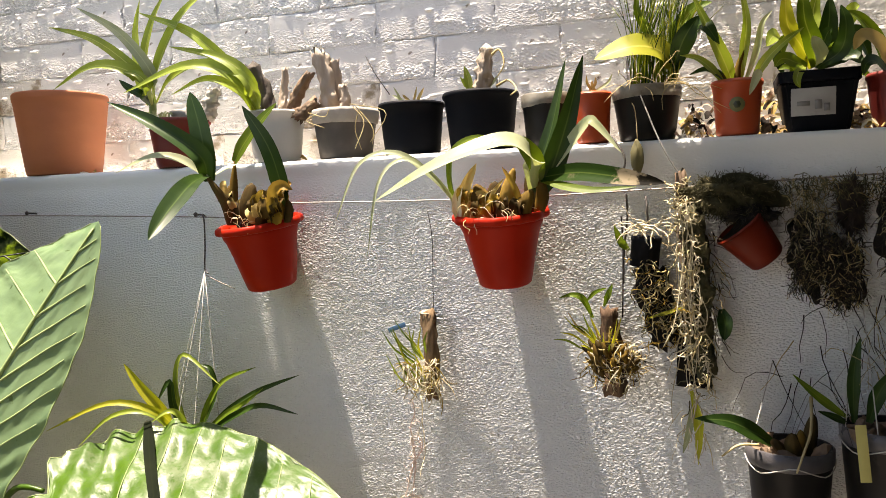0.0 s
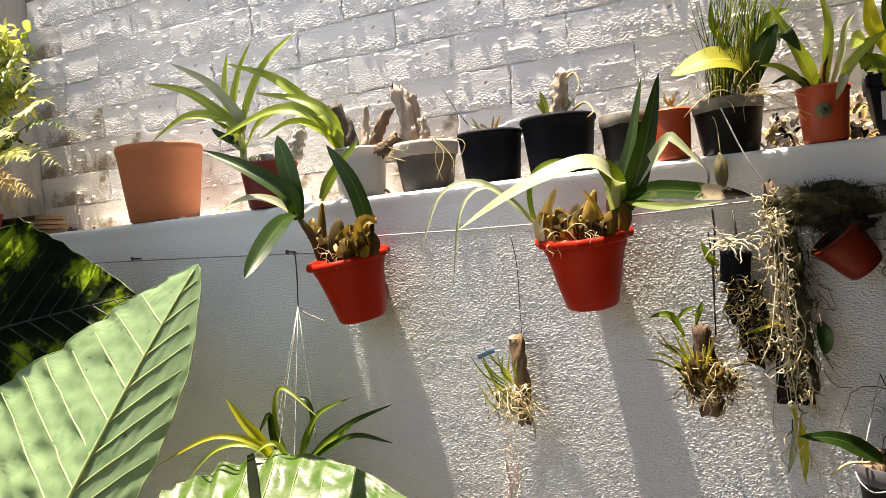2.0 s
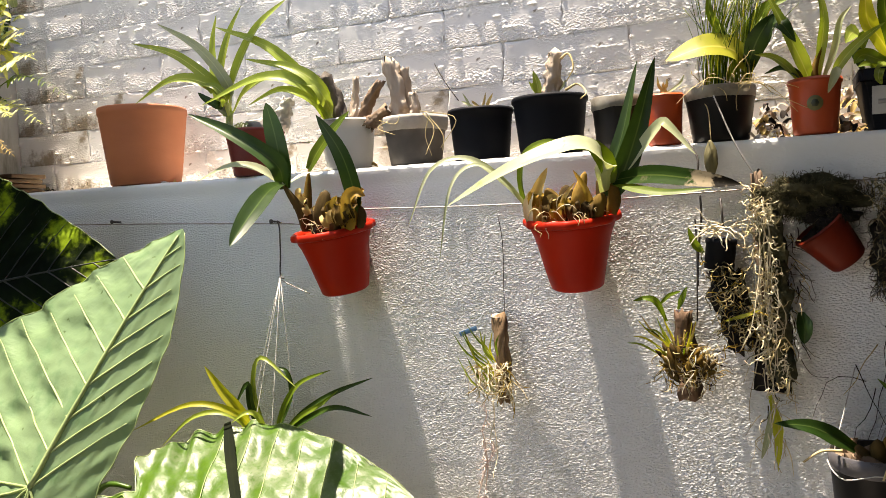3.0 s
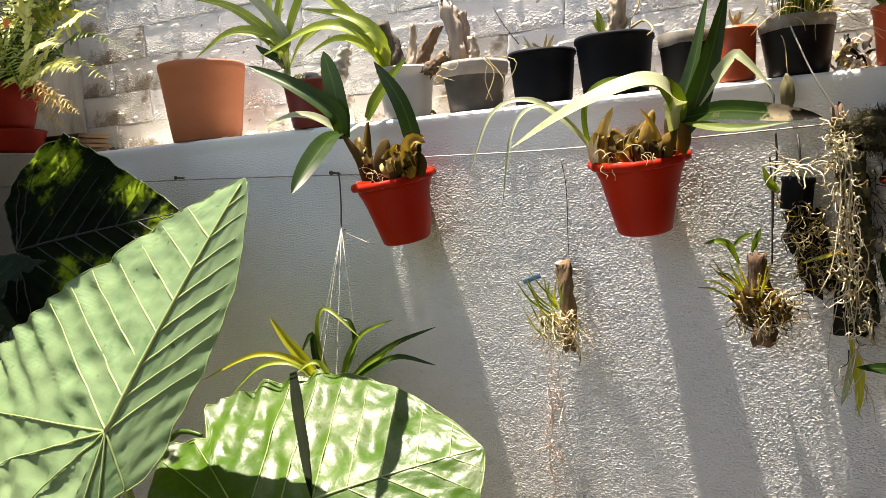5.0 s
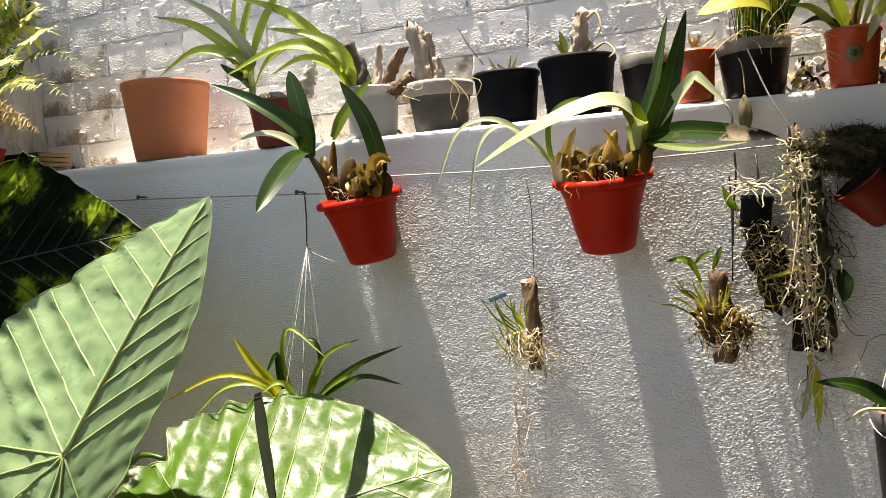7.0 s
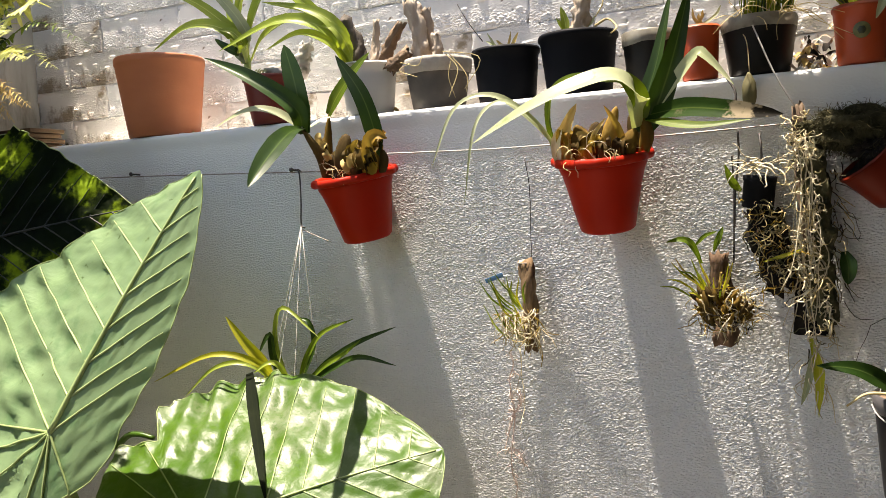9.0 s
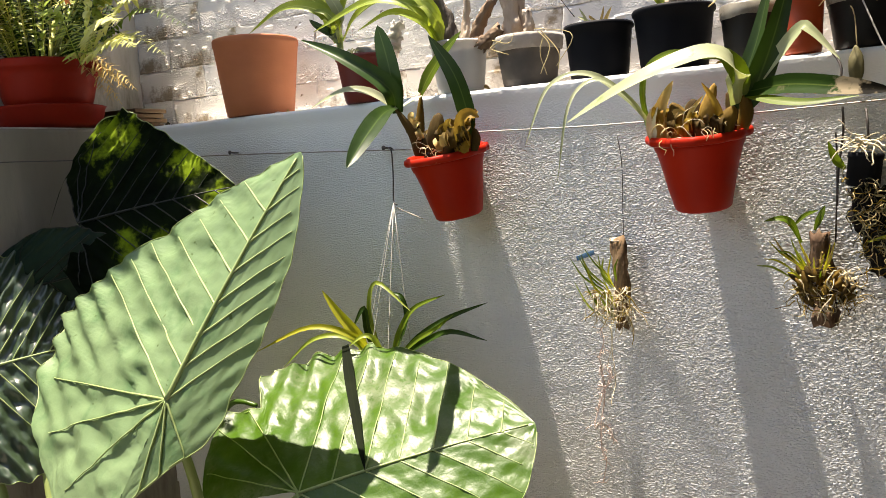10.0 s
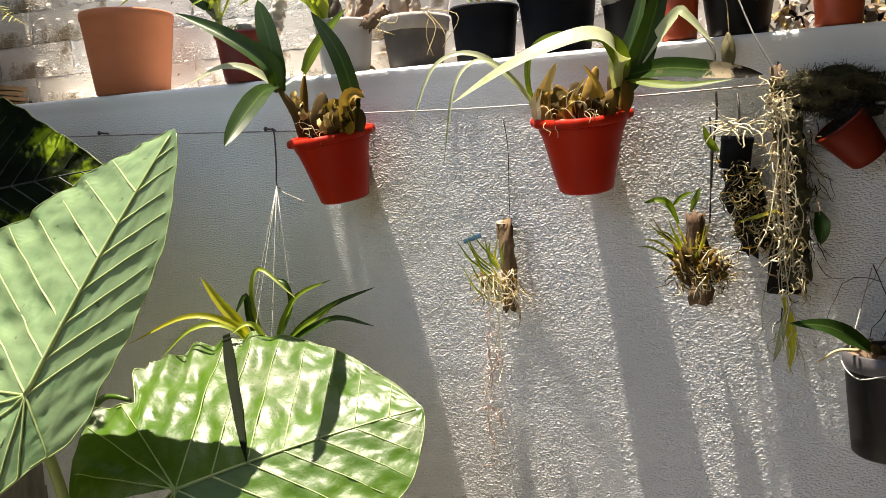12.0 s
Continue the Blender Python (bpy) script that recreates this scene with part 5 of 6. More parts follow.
# broad-leaved plant in the square pot
broad = thing("broad_leaved_plant", (0.16, 1.503, 1.725), "plant with broad dark and yellow-green leaves in a square pot", "plant")
for pts, w, mat in (([(0.156, 1.500, 1.751), (0.169, 1.490, 1.774), (0.174, 1.480, 1.801), (0.176, 1.480, 1.838)], 0.028, "leaf_dark"),
                    ([(0.156, 1.500, 1.751), (0.141, 1.480, 1.775), (0.123, 1.470, 1.805), (0.121, 1.470, 1.853)], 0.026, "leaf_yellow"),
                    ([(0.159, 1.490, 1.749), (0.153, 1.470, 1.776), (0.143, 1.460, 1.808), (0.140, 1.460, 1.852)], 0.026, "leaf_mid"),
                    ([(0.162, 1.490, 1.748), (0.187, 1.470, 1.765), (0.192, 1.460, 1.795), (0.186, 1.460, 1.821)], 0.022, "leaf_dark"),
                    ([(0.147, 1.480, 1.748), (0.128, 1.460, 1.754), (0.114, 1.450, 1.757), (0.105, 1.450, 1.747)], 0.020, "leaf_mid")):
    leaf(broad, pts, w, mat, face=(0.1, -0.95, 0.3), base=0.5, fold=0.2, blunt=3.5, wave=0.06)
for pts, w, mat in (([(0.160, 1.470, 1.749), (0.161, 1.450, 1.757), (0.155, 1.440, 1.770), (0.150, 1.440, 1.781)], 0.020, "leaf_pale"),
                    ([(0.143, 1.470, 1.747), (0.134, 1.450, 1.737), (0.131, 1.440, 1.725), (0.135, 1.440, 1.716)], 0.012, "leaf_bright"),
                    ([(0.163, 1.500, 1.750), (0.182, 1.480, 1.756), (0.200, 1.470, 1.756), (0.212, 1.460, 1.743)], 0.024, "leaf_dark"),
                    ([(0.158, 1.510, 1.756), (0.163, 1.520, 1.796), (0.161, 1.530, 1.829), (0.168, 1.530, 1.859)], 0.022, "leaf_bright")):
    leaf(broad, pts, w, mat, face=(0.1, -0.95, 0.3), base=0.5, fold=0.2, blunt=3.5, wave=0.06)
for k in range(18):
    p = Vector((rng.uniform(0.115, 0.215), rng.uniform(1.475, 1.53), rng.uniform(1.73, 1.80)))
    d = Vector((rng.gauss(0, 0.6), rng.uniform(-0.6, 0.1), rng.gauss(0.4, 0.6))).normalized() * rng.uniform(0.03, 0.05)
    leaf(broad, [p, p + d * 0.5 + Vector((0, 0, 0.006)), p + d + Vector((0, 0, -0.006))], rng.uniform(0.012, 0.024), rng.choice(["leaf_dark", "leaf_dark", "leaf_dark", "leaf_bright", "leaf_pale", "leaf_mid"]), face=(rng.uniform(-0.4, 0.4), -0.9, 0.3), blunt=3.0, wave=0.08, n=10)
end_plant = thing("drooping_plant", (0.262, 1.50, 1.72), "plant with drooping brownish green leaves at the row's end", "plant")
for pts, w, mat in (([(0.248, 1.500, 1.731), (0.232, 1.480, 1.773), (0.210, 1.470, 1.803), (0.189, 1.460, 1.813)], 0.020, "leaf_mid"),
                    ([(0.251, 1.500, 1.731), (0.233, 1.470, 1.764), (0.210, 1.450, 1.777), (0.199, 1.450, 1.760)], 0.026, "dry_leaf"),
                    ([(0.258, 1.500, 1.730), (0.261, 1.480, 1.778), (0.253, 1.470, 1.819), (0.233, 1.470, 1.850)], 0.030, "leaf_dark"),
                    ([(0.244, 1.480, 1.732), (0.225, 1.460, 1.745), (0.213, 1.450, 1.741), (0.210, 1.450, 1.727)], 0.018, "leaf_dark")):
    leaf(end_plant, pts, w, mat, face=(0.1, -0.9, 0.4), base=0.4)

# small rubble and dry leaf scraps on the ledge
litter = thing("dry_litter", (0.05, 1.55, LEDGE), "heap of dry brown leaves and roots behind the pots", "dry leaf")
for k in range(170):
    x, y = rng.choice([rng.uniform(-0.02, 0.03), rng.uniform(0.09, 0.11), rng.uniform(0.21, 0.24), rng.uniform(-0.02, 0.30)]), rng.uniform(1.47, 1.60)
    z = LEDGE + 0.002 + max(y - 1.48, 0) * rng.uniform(0.0, 0.6)
    bm = mesh()
    a, q = rng.uniform(0, 6.28), rng.uniform(0.012, 0.03)
    strap(bm, [(x, y, z), (x + 0.5 * q * math.cos(a), y + 0.3 * q * math.sin(a), z + rng.uniform(0.003, 0.014)), (x + q * math.cos(a), min(y + 0.6 * q * math.sin(a), 1.612), z + 0.003)], rng.uniform(0.004, 0.013), 0.5, (rng.uniform(-0.5, 0.5), -0.6, 0.8), 6, blunt=3.5, base=0.6, wave=0.15)
    part("scrap", bm, rng.choice(["dry_leaf", "bark", "stone", "driftwood", "pale_root", "dark_bark"]), litter)
for k in range(70):
    x = rng.choice([rng.uniform(-0.02, 0.34), rng.uniform(-1.4, 0.3)])
    bm = mesh()
    r = rng.uniform(0.003, 0.009)
    y = rng.uniform(1.475, 1.605)
    if k % 3:
        blob(bm, Matrix.Translation((x, y, LEDGE + r * 0.4)) @ Euler((0, 0, rng.uniform(0, 3))).to_matrix().to_4x4() @ Matrix.Diagonal((r * 1.4, r, r * 0.7, 1)), 0.5, 1.7, k * 1.3, 1)
        tagged(part("pebble", bm, "stone", smooth=False), "small pale bit of rubble lying on the ledge", "pebble", "rubble on the ledge")
    else:
        strap(bm, [(x, y, LEDGE + 0.002), (x + 0.012, y - 0.006, LEDGE + 0.010), (x + 0.026, y - 0.008, LEDGE + 0.003)], 0.012, 0.4, (0, -0.5, 0.9), 6)
        tagged(part("dry_scrap", bm, "dry_leaf"), "curled brown scrap of dry leaf on the ledge", "dry leaf", "rubble on the ledge")


corner_litter = thing("dry_litter", (-1.55, 1.59, LEDGE), "brown crumbs of dry leaf and moss in the wall corner", "dry leaf")
for k in range(70):
    x, y = -1.612 + abs(rng.gauss(0, 0.07)), rng.uniform(1.55, 1.608)
    z = LEDGE + 0.002 + max(0.0, 0.03 - (x + 1.61) * 0.25) * rng.random()
    bm = mesh()
    a, q = rng.uniform(0, 6.28), rng.uniform(0.010, 0.026)
    strap(bm, [(x, y, z), (x + 0.5 * q * math.cos(a), y + 0.3 * q * math.sin(a), z + rng.uniform(0.003, 0.012)), (x + q * math.cos(a), min(y + 0.6 * q * math.sin(a), 1.612), z + 0.002)], rng.uniform(0.004, 0.012), 0.5, (rng.uniform(-0.5, 0.5), -0.6, 0.8), 6, blunt=3.5, base=0.6, wave=0.15)
    part("scrap", bm, rng.choice(["bark", "grey_bark", "moss", "dry_leaf", "dark_bark"]), corner_litter)


# log mount with a small tufted plant
log = thing("log_mount", (-0.382, 1.425, 1.354), "short sawn branch hung on the wall with a tuft of roots", "wood")
lump("branch", [(-0.383, 1.425, 1.419), (-0.380, 1.420, 1.379), (-0.380, 1.425, 1.326), (-0.381, 1.430, 1.289)], 0.0112, 0.0098, "log_bark", "", parent=log, rough=0.45, seed=3.0)
bm = mesh()
lathe(bm, [(0.0115, 0.0), (0.0112, 0.0012)], Matrix.Translation(Vector((-0.385, 1.425, 1.420))) @ Matrix.Rotation(0.15, 4, "X"), 18, 0.08)
part("cut_end", bm, "driftwood", log, "pale sawn end")
bm = mesh()
tube(bm, [(-0.384, 1.440, 1.572), (-0.380, 1.445, 1.530), (-0.381, 1.445, 1.461), (-0.378, 1.435, 1.418)], 0.0007, 0.0007, 10, 4)
part("wire", bm, "black_wire", log)
for k in range(18):
    x0, z0 = rng.uniform(-0.035, 0.004), rng.uniform(-0.02, 0.05)
    base = Vector((-0.384, 1.410, 1.338)) + Vector((x0 * 0.5, 0, z0 - 0.02))
    leaf(log, [base, base + Vector((x0 * 0.8, -0.01, 0.02)), base + Vector((x0 * 1.3 + rng.uniform(-0.012, 0.01), -0.012, rng.uniform(0.03, 0.06)))], rng.uniform(0.0025, 0.005), rng.choice(["leaf_bright", "leaf_yellow", "leaf_bright", "leaf_mid", "leaf_bright"]), n=7)
for k in range(110):
    bm = mesh()
    strands(bm, rng, 1, Vector((-0.391, 1.405, 1.334)), (0.028, 0.008, 0.02), (rng.uniform(-0.8, 0.6), -0.2, -0.7), 0.045, 0.0010, 1.1, 0.2, front=1.44)
    part("root", bm, rng.choice(["pale_root", "pale_root", "pale_root", "root", "bract"]), log)
for pts in (((-0.419, 1.442, 1.282), (-0.417, 1.442, 1.261), (-0.424, 1.442, 1.238), (-0.422, 1.442, 1.217), (-0.421, 1.442, 1.188), (-0.433, 1.442, 1.151), (-0.438, 1.442, 1.128)), ((-0.423, 1.442, 1.223), (-0.422, 1.442, 1.179), (-0.428, 1.442, 1.125), (-0.428, 1.442, 1.089), (-0.422, 1.442, 1.074), (-0.426, 1.442, 1.036)), ((-0.411, 1.442, 1.223), (-0.408, 1.442, 1.206), (-0.418, 1.442, 1.183)), ((-0.428, 1.442, 1.132), (-0.414, 1.442, 1.126), (-0.409, 1.442, 1.111))):
    bm = mesh()
    tube(bm, [Vector(p) + Vector((rng.uniform(-0.003, 0.003), 0, 0)) for p in pts], 0.0013, 0.0009, 30, 5)
    part("root", bm, "pink_root", log, "knotted pale pinkish root")
    for k in range(24):
        q = Vector(rng.choice(pts)).lerp(Vector(rng.choice(pts)), 0.3) if k % 3 else Vector(rng.choice(pts))
        bm = mesh()
        tube(bm, wander(rng, q, (rng.uniform(-1, 1), -0.1, rng.uniform(-1, 0.4)), rng.uniform(0.006, 0.018), 4, 1.2, 0.1), 0.0008, 0.0005, 8, 4)
        part("rootlet", bm, "pink_root", log)
for k in range(2):
    bm = mesh()
    tube(bm, wander(rng, Vector((-0.396, 1.430, 1.290)) + Vector((rng.uniform(-0.008, 0.008), 0, 0)), (-0.02, 0.02, -1), rng.uniform(0.10, 0.26), 9, 0.5, 0.12), 0.0009, 0.0005, 24, 4)
    part("root", bm, "pale_root", log)
bm = mesh()
box(bm, Matrix.Translation(Vector((-0.433, 1.420, 1.397))) @ Matrix.Rotation(radians(-20), 4, "Y"), (0.030, 0.0008, 0.007), 0.0003)
part("name_tag", bm, "tag_blue", log, "blank blue plastic tag")


# clump of small bulbs on a wooden block
clump = thing("bulb_clump", (-0.111, 1.420, 1.368), "clump of small yellow bulbs and pale roots on a wooden block", "plant")
lump("block", [(-0.116, 1.430, 1.426), (-0.114, 1.430, 1.382), (-0.110, 1.430, 1.343), (-0.108, 1.430, 1.307)], 0.011, 0.013, "branch_bark", "", parent=clump, seed=8.0)
for k in range(34):
    a = rng.uniform(-0.035, 0.035)
    base = Vector((-0.109, 1.405, 1.355)) + Vector((a * 0.8, rng.uniform(-0.012, 0.012), rng.uniform(-0.018, 0.02)))
    pseudobulb(clump, base, base + Vector((a * 0.35, -0.006, rng.uniform(0.012, 0.024))), rng.uniform(0.003, 0.005), rng.choice(["bulb", "bulb", "bulb_dark"]))
for k in range(26):
    a = rng.uniform(-0.05, 0.022)
    base = Vector((-0.116, 1.405, 1.371)) + Vector((a * 0.6, 0, rng.uniform(-0.01, 0.02)))
    leaf(clump, [base, base + Vector((a * 0.5, -0.01, 0.016)), base + Vector((a * 0.9, -0.014, rng.uniform(0.012, 0.04)))], rng.uniform(0.002, 0.004), rng.choice(["leaf_yellow", "leaf_bright", "leaf_yellow", "leaf_mid", "dry_leaf"]), n=7)
for k in range(150):
    bm = mesh()
    strands(bm, rng, 1, Vector((-0.106, 1.400, 1.360)), (0.036, 0.012, 0.026), (rng.uniform(-0.4, 0.9), -0.3, rng.uniform(-0.6, 0.4)), 0.030, 0.0010, 1.2, 0.12, front=1.44)
    part("root", bm, rng.choice(["pale_root", "pale_root", "root", "bract", "dark_root"]), clump)
for pts, w in (([(-0.135, 1.410, 1.417), (-0.145, 1.400, 1.442), (-0.157, 1.395, 1.450), (-0.177, 1.390, 1.447)], 0.010), ([(-0.119, 1.410, 1.433), (-0.112, 1.400, 1.449), (-0.106, 1.400, 1.465)], 0.009), ([(-0.143, 1.410, 1.440), (-0.129, 1.400, 1.453), (-0.113, 1.390, 1.460)], 0.007)):
    leaf(clump, pts, w, "leaf_mid", face=(0, -0.8, 0.5), blunt=3.5)
bm = mesh()
tube(bm, [(-0.096, 1.435, 1.556), (-0.095, 1.440, 1.509), (-0.097, 1.435, 1.414)], 0.0012, 0.0012, 10, 5)
part("cord", bm, "black_wire", clump)


# film-can tube and mossy mount on black cords
mount = thing("moss_mount", (-0.058, 1.410, 1.464), "black tube and mossy cork slab hung on black cords", "plant mount")
bm = mesh()
lathe(bm, [(0.016, 0.0), (0.0195, 0.001), (0.0195, 0.034), (0.0205, 0.035), (0.0205, 0.041), (0.018, 0.042), (0.017, 0.038)], Matrix.Translation(Vector((-0.065, 1.415, 1.487))) @ Matrix.Rotation(radians(6), 4, "Y"), 28)
part("tube", bm, "black_plastic", mount)
lump("cork_slab", [(-0.059, 1.430, 1.481), (-0.052, 1.425, 1.447), (-0.042, 1.425, 1.416), (-0.031, 1.430, 1.384)], 0.018, 0.022, "dark_bark", "", parent=mount, seed=11.0)
for pts in ([(-0.087, 1.420, 1.587), (-0.087, 1.430, 1.556), (-0.093, 1.435, 1.509), (-0.095, 1.435, 1.462)], [(-0.061, 1.420, 1.582), (-0.059, 1.410, 1.565), (-0.058, 1.410, 1.540)], [(-0.106, 1.440, 1.667), (-0.089, 1.425, 1.638), (-0.091, 1.420, 1.610)]):
    bm = mesh()
    tube(bm, pts, 0.0016, 0.0016, 10, 5)
    part("cord", bm, "black_wire", mount)
for k in range(24):
    bm = mesh()
    strands(bm, rng, 1, Vector((-0.062, 1.405, 1.541)), (0.018, 0.01, 0.006), (rng.uniform(-1, 1), -0.4, rng.uniform(-0.2, 0.6)), 0.04, 0.0014, 0.8, 0.15, front=1.44)
    part("root", bm, "pale_root", mount)
for k in range(190):
    bm = mesh()
    u = rng.uniform(0, 1)
    c = Vector((-0.059, 1.400, 1.488)).lerp(Vector((-0.034, 1.405, 1.392)), u)
    strands(bm, rng, 1, c, (0.026, 0.01, 0.012), (rng.uniform(-0.7, 0.7), -0.5, rng.uniform(-0.7, 0.3)), 0.026, 0.0010, 1.3, 0.12, front=1.44)
    part("root", bm, rng.choice(["moss", "root", "root", "bract", "moss"]), mount)
leaf(mount, [(-0.084, 1.410, 1.510), (-0.094, 1.405, 1.522), (-0.102, 1.400, 1.545)], 0.012, "leaf_mid", face=(0, -0.8, 0.4))
leaf(mount, [(-0.059, 1.400, 1.419), (-0.032, 1.390, 1.428), (-0.014, 1.385, 1.436)], 0.006, "leaf_yellow")


# long curtain of roots over a dark slab
curtain = thing("root_curtain", (0.004, 1.400, 1.465), "long curtain of tangled pale aerial roots over a dark slab", "roots")
bm = mesh()
box(bm, Matrix.Translation(Vector((-0.001, 1.430, 1.365))) @ Matrix.Rotation(radians(3), 4, "Y"), (0.046, 0.020, 0.088), 0.004)
part("slab", bm, "dark_bark", curtain, "dark tree-fern slab")
lump("stick", [(-0.014, 1.430, 1.615), (-0.010, 1.425, 1.539), (-0.004, 1.420, 1.463), (0.006, 1.425, 1.393)], 0.006, 0.012, "bark", "", parent=curtain, seed=15.0)
for k in range(160):
    bm = mesh()
    u = rng.uniform(0, 1) ** 0.8
    c = Vector((-0.015, 1.410, 1.605)).lerp(Vector((0.005, 1.400, 1.322)), u)
    strands(bm, rng, 1, c, (0.008 + 0.012 * u, 0.012, 0.02), (rng.uniform(-0.5, 0.5), -0.3, -0.7), rng.uniform(0.018, 0.045), 0.0011, 1.7, 0.2, front=1.44)
    part("root", bm, rng.choice(["pale_root", "pale_root", "pale_root", "root", "root", "moss"]), curtain)
for k in range(130):
    bm = mesh()
    c = Vector((-0.013, 1.392, 1.591)).lerp(Vector((0.006, 1.385, 1.318)), rng.uniform(0, 1))
    strands(bm, rng, 1, c, (0.014, 0.006, 0.02), (rng.uniform(-1, 1), -0.2, rng.uniform(-0.9, 0.3)), rng.uniform(0.015, 0.03), 0.0011, 1.9, 0.2, front=1.43)
    part("root", bm, rng.choice(["pale_root", "pale_root", "root"]), curtain)
for k in range(9):
    bm = mesh()
    x, u = rng.uniform(-0.016, 0.018), rng.uniform(0, 0.4)
    a, b = Vector((-0.013, 1.395, 1.606)).lerp(Vector((0.005, 1.390, 1.324)), u), Vector((-0.013, 1.395, 1.606)).lerp(Vector((0.005, 1.390, 1.324)), u + rng.uniform(0.35, 0.6))
    tube(bm, [a + Vector((x, 0, 0)), a.lerp(b, 0.3) + Vector((x + rng.uniform(-0.009, 0.009), -0.004, 0)), a.lerp(b, 0.65) + Vector((x + rng.uniform(-0.009, 0.009), -0.002, 0)), b + Vector((x * 0.4, 0, 0))], 0.0008, 0.0007, 12, 4)
    part("root", bm, "pale_root", curtain)
for k in range(7):
    bm = mesh()
    c = Vector((-0.005, 1.415, 1.539)) + Vector((rng.uniform(-0.006, 0.006), 0, -0.03 * k))
    blob(bm, Matrix.Translation(c + Vector((0.003 * k, 0, 0))) @ Matrix.Diagonal((0.016, 0.012, 0.026, 1)), 0.7, 3.0, k * 3.1, 3)
    part("moss_pad", bm, "moss", curtain)
for k in range(12):
    bm = mesh()
    c = Vector((-0.011, 1.405, 1.591)) + Vector((rng.uniform(-0.008, 0.012), rng.uniform(-0.01, 0.01), rng.uniform(-0.15, 0.0)))
    tube(bm, wander(rng, c, (0.08, -0.02, -1), rng.uniform(0.10, 0.2), 7, 0.25, 0.1), 0.0011, 0.0006, 16, 4)
    part("root", bm, "pale_root", curtain)
for k in range(60):
    bm = mesh()
    c = Vector((0.024, 1.425, 1.417)) + Vector((rng.uniform(-0.012, 0.012), 0, rng.uniform(-0.06, 0.12)))
    strands(bm, rng, 1, c, (0.004, 0.006, 0.01), (0.3, -0.2, -0.7), 0.04, 0.0007, 0.9, 0.2, front=1.445)
    part("root", bm, rng.choice(["dark_root", "moss", "root"]), curtain)
leaf(curtain, [(0.034, 1.420, 1.429), (0.038, 1.410, 1.411), (0.037, 1.410, 1.389)], 0.020, "leaf_dark", face=(0.1, -1, 0.1), blunt=4.0)
leaf(curtain, [(-0.006, 1.400, 1.322), (0.003, 1.395, 1.285), (0.004, 1.395, 1.255), (0.002, 1.400, 1.222)], 0.014, "leaf_yellow", "limp yellow leaf", face=(0.3, -1, 0.1), wave=0.25, fold=0.5, twist=1.2)
leaf(curtain, [(-0.002, 1.400, 1.314), (-0.006, 1.395, 1.285), (-0.012, 1.395, 1.258), (-0.018, 1.400, 1.237)], 0.010, "leaf_pale", face=(-0.1, -1, 0.1))
for k in range(22):
    bm = mesh()
    strands(bm, rng, 1, Vector((-0.006, 1.400, 1.291)), (0.014, 0.008, 0.03), (rng.uniform(-0.8, 0.4), -0.3, -0.6), 0.05, 0.0009, 0.9, 0.3, front=1.44)
    part("root", bm, "pale_root", curtain)
bm = mesh()
tube(bm, [(-0.067, 1.440, 1.722), (-0.044, 1.425, 1.662), (-0.027, 1.425, 1.627), (-0.014, 1.430, 1.607)], 0.0013, 0.0013, 12, 4)
part("string", bm, "string", curtain)


# dark moss bundles under the ledge, with a tipped orange pot
def root_web(label, x0, x1, z0, z1, count, mats, way=(0.0, -0.3, -0.6), length=0.05, curl=1.1):
    """Loose fine roots on the plaster, with gaps between them."""
    t = thing("root_web", ((x0 + x1) / 2, FACE - 0.015, (z0 + z1) / 2), label, "roots", "moss bundles")
    for mat, share in mats:
        bm = mesh()
        strands(bm, rng, int(count * share), ((x0 + x1) / 2, FACE - 0.016, (z0 + z1) / 2), ((x1 - x0) / 2, 0.012, (z1 - z0) / 2), way, length, 0.0007, curl, 0.25, 6, front=FACE - 0.003)
        part("tangle", bm, mat, t)
    return t


def fern_slab(label, x0, x1, z0, z1, tilt, seed):
    """A black slab of fern root, ragged all round, with pale and mossy roots over it."""
    t = thing("fern_root_slab", ((x0 + x1) / 2, FACE - 0.01, (z0 + z1) / 2), label, "plant mount", "moss bundles")
    c = Vector(((x0 + x1) / 2, FACE - 0.014, (z0 + z1) / 2))
    bm = mesh()
    blob(bm, Matrix.Translation(c) @ Matrix.Rotation(radians(tilt), 4, "Y") @ Matrix.Diagonal(((x1 - x0) * 0.46, 0.016, (z1 - z0) * 0.48, 1)), 0.55, 2.6, seed, 5)
    part("slab", bm, "dark_bark", t)
    for mat, count, length in (("dark_root", 360, 0.024), ("moss", 170, 0.022), ("root", 60, 0.028), ("pale_root", 26, 0.030)):
        bm = mesh()
        strands(bm, rng, count, c + Vector((0, -0.016, 0.004)), ((x1 - x0) * 0.46, 0.006, (z1 - z0) * 0.50), (0.0, -0.4, -0.5), length, 0.0007, 1.5, 0.3, front=FACE - 0.003)
        part("tangle", bm, mat, t)
    return t


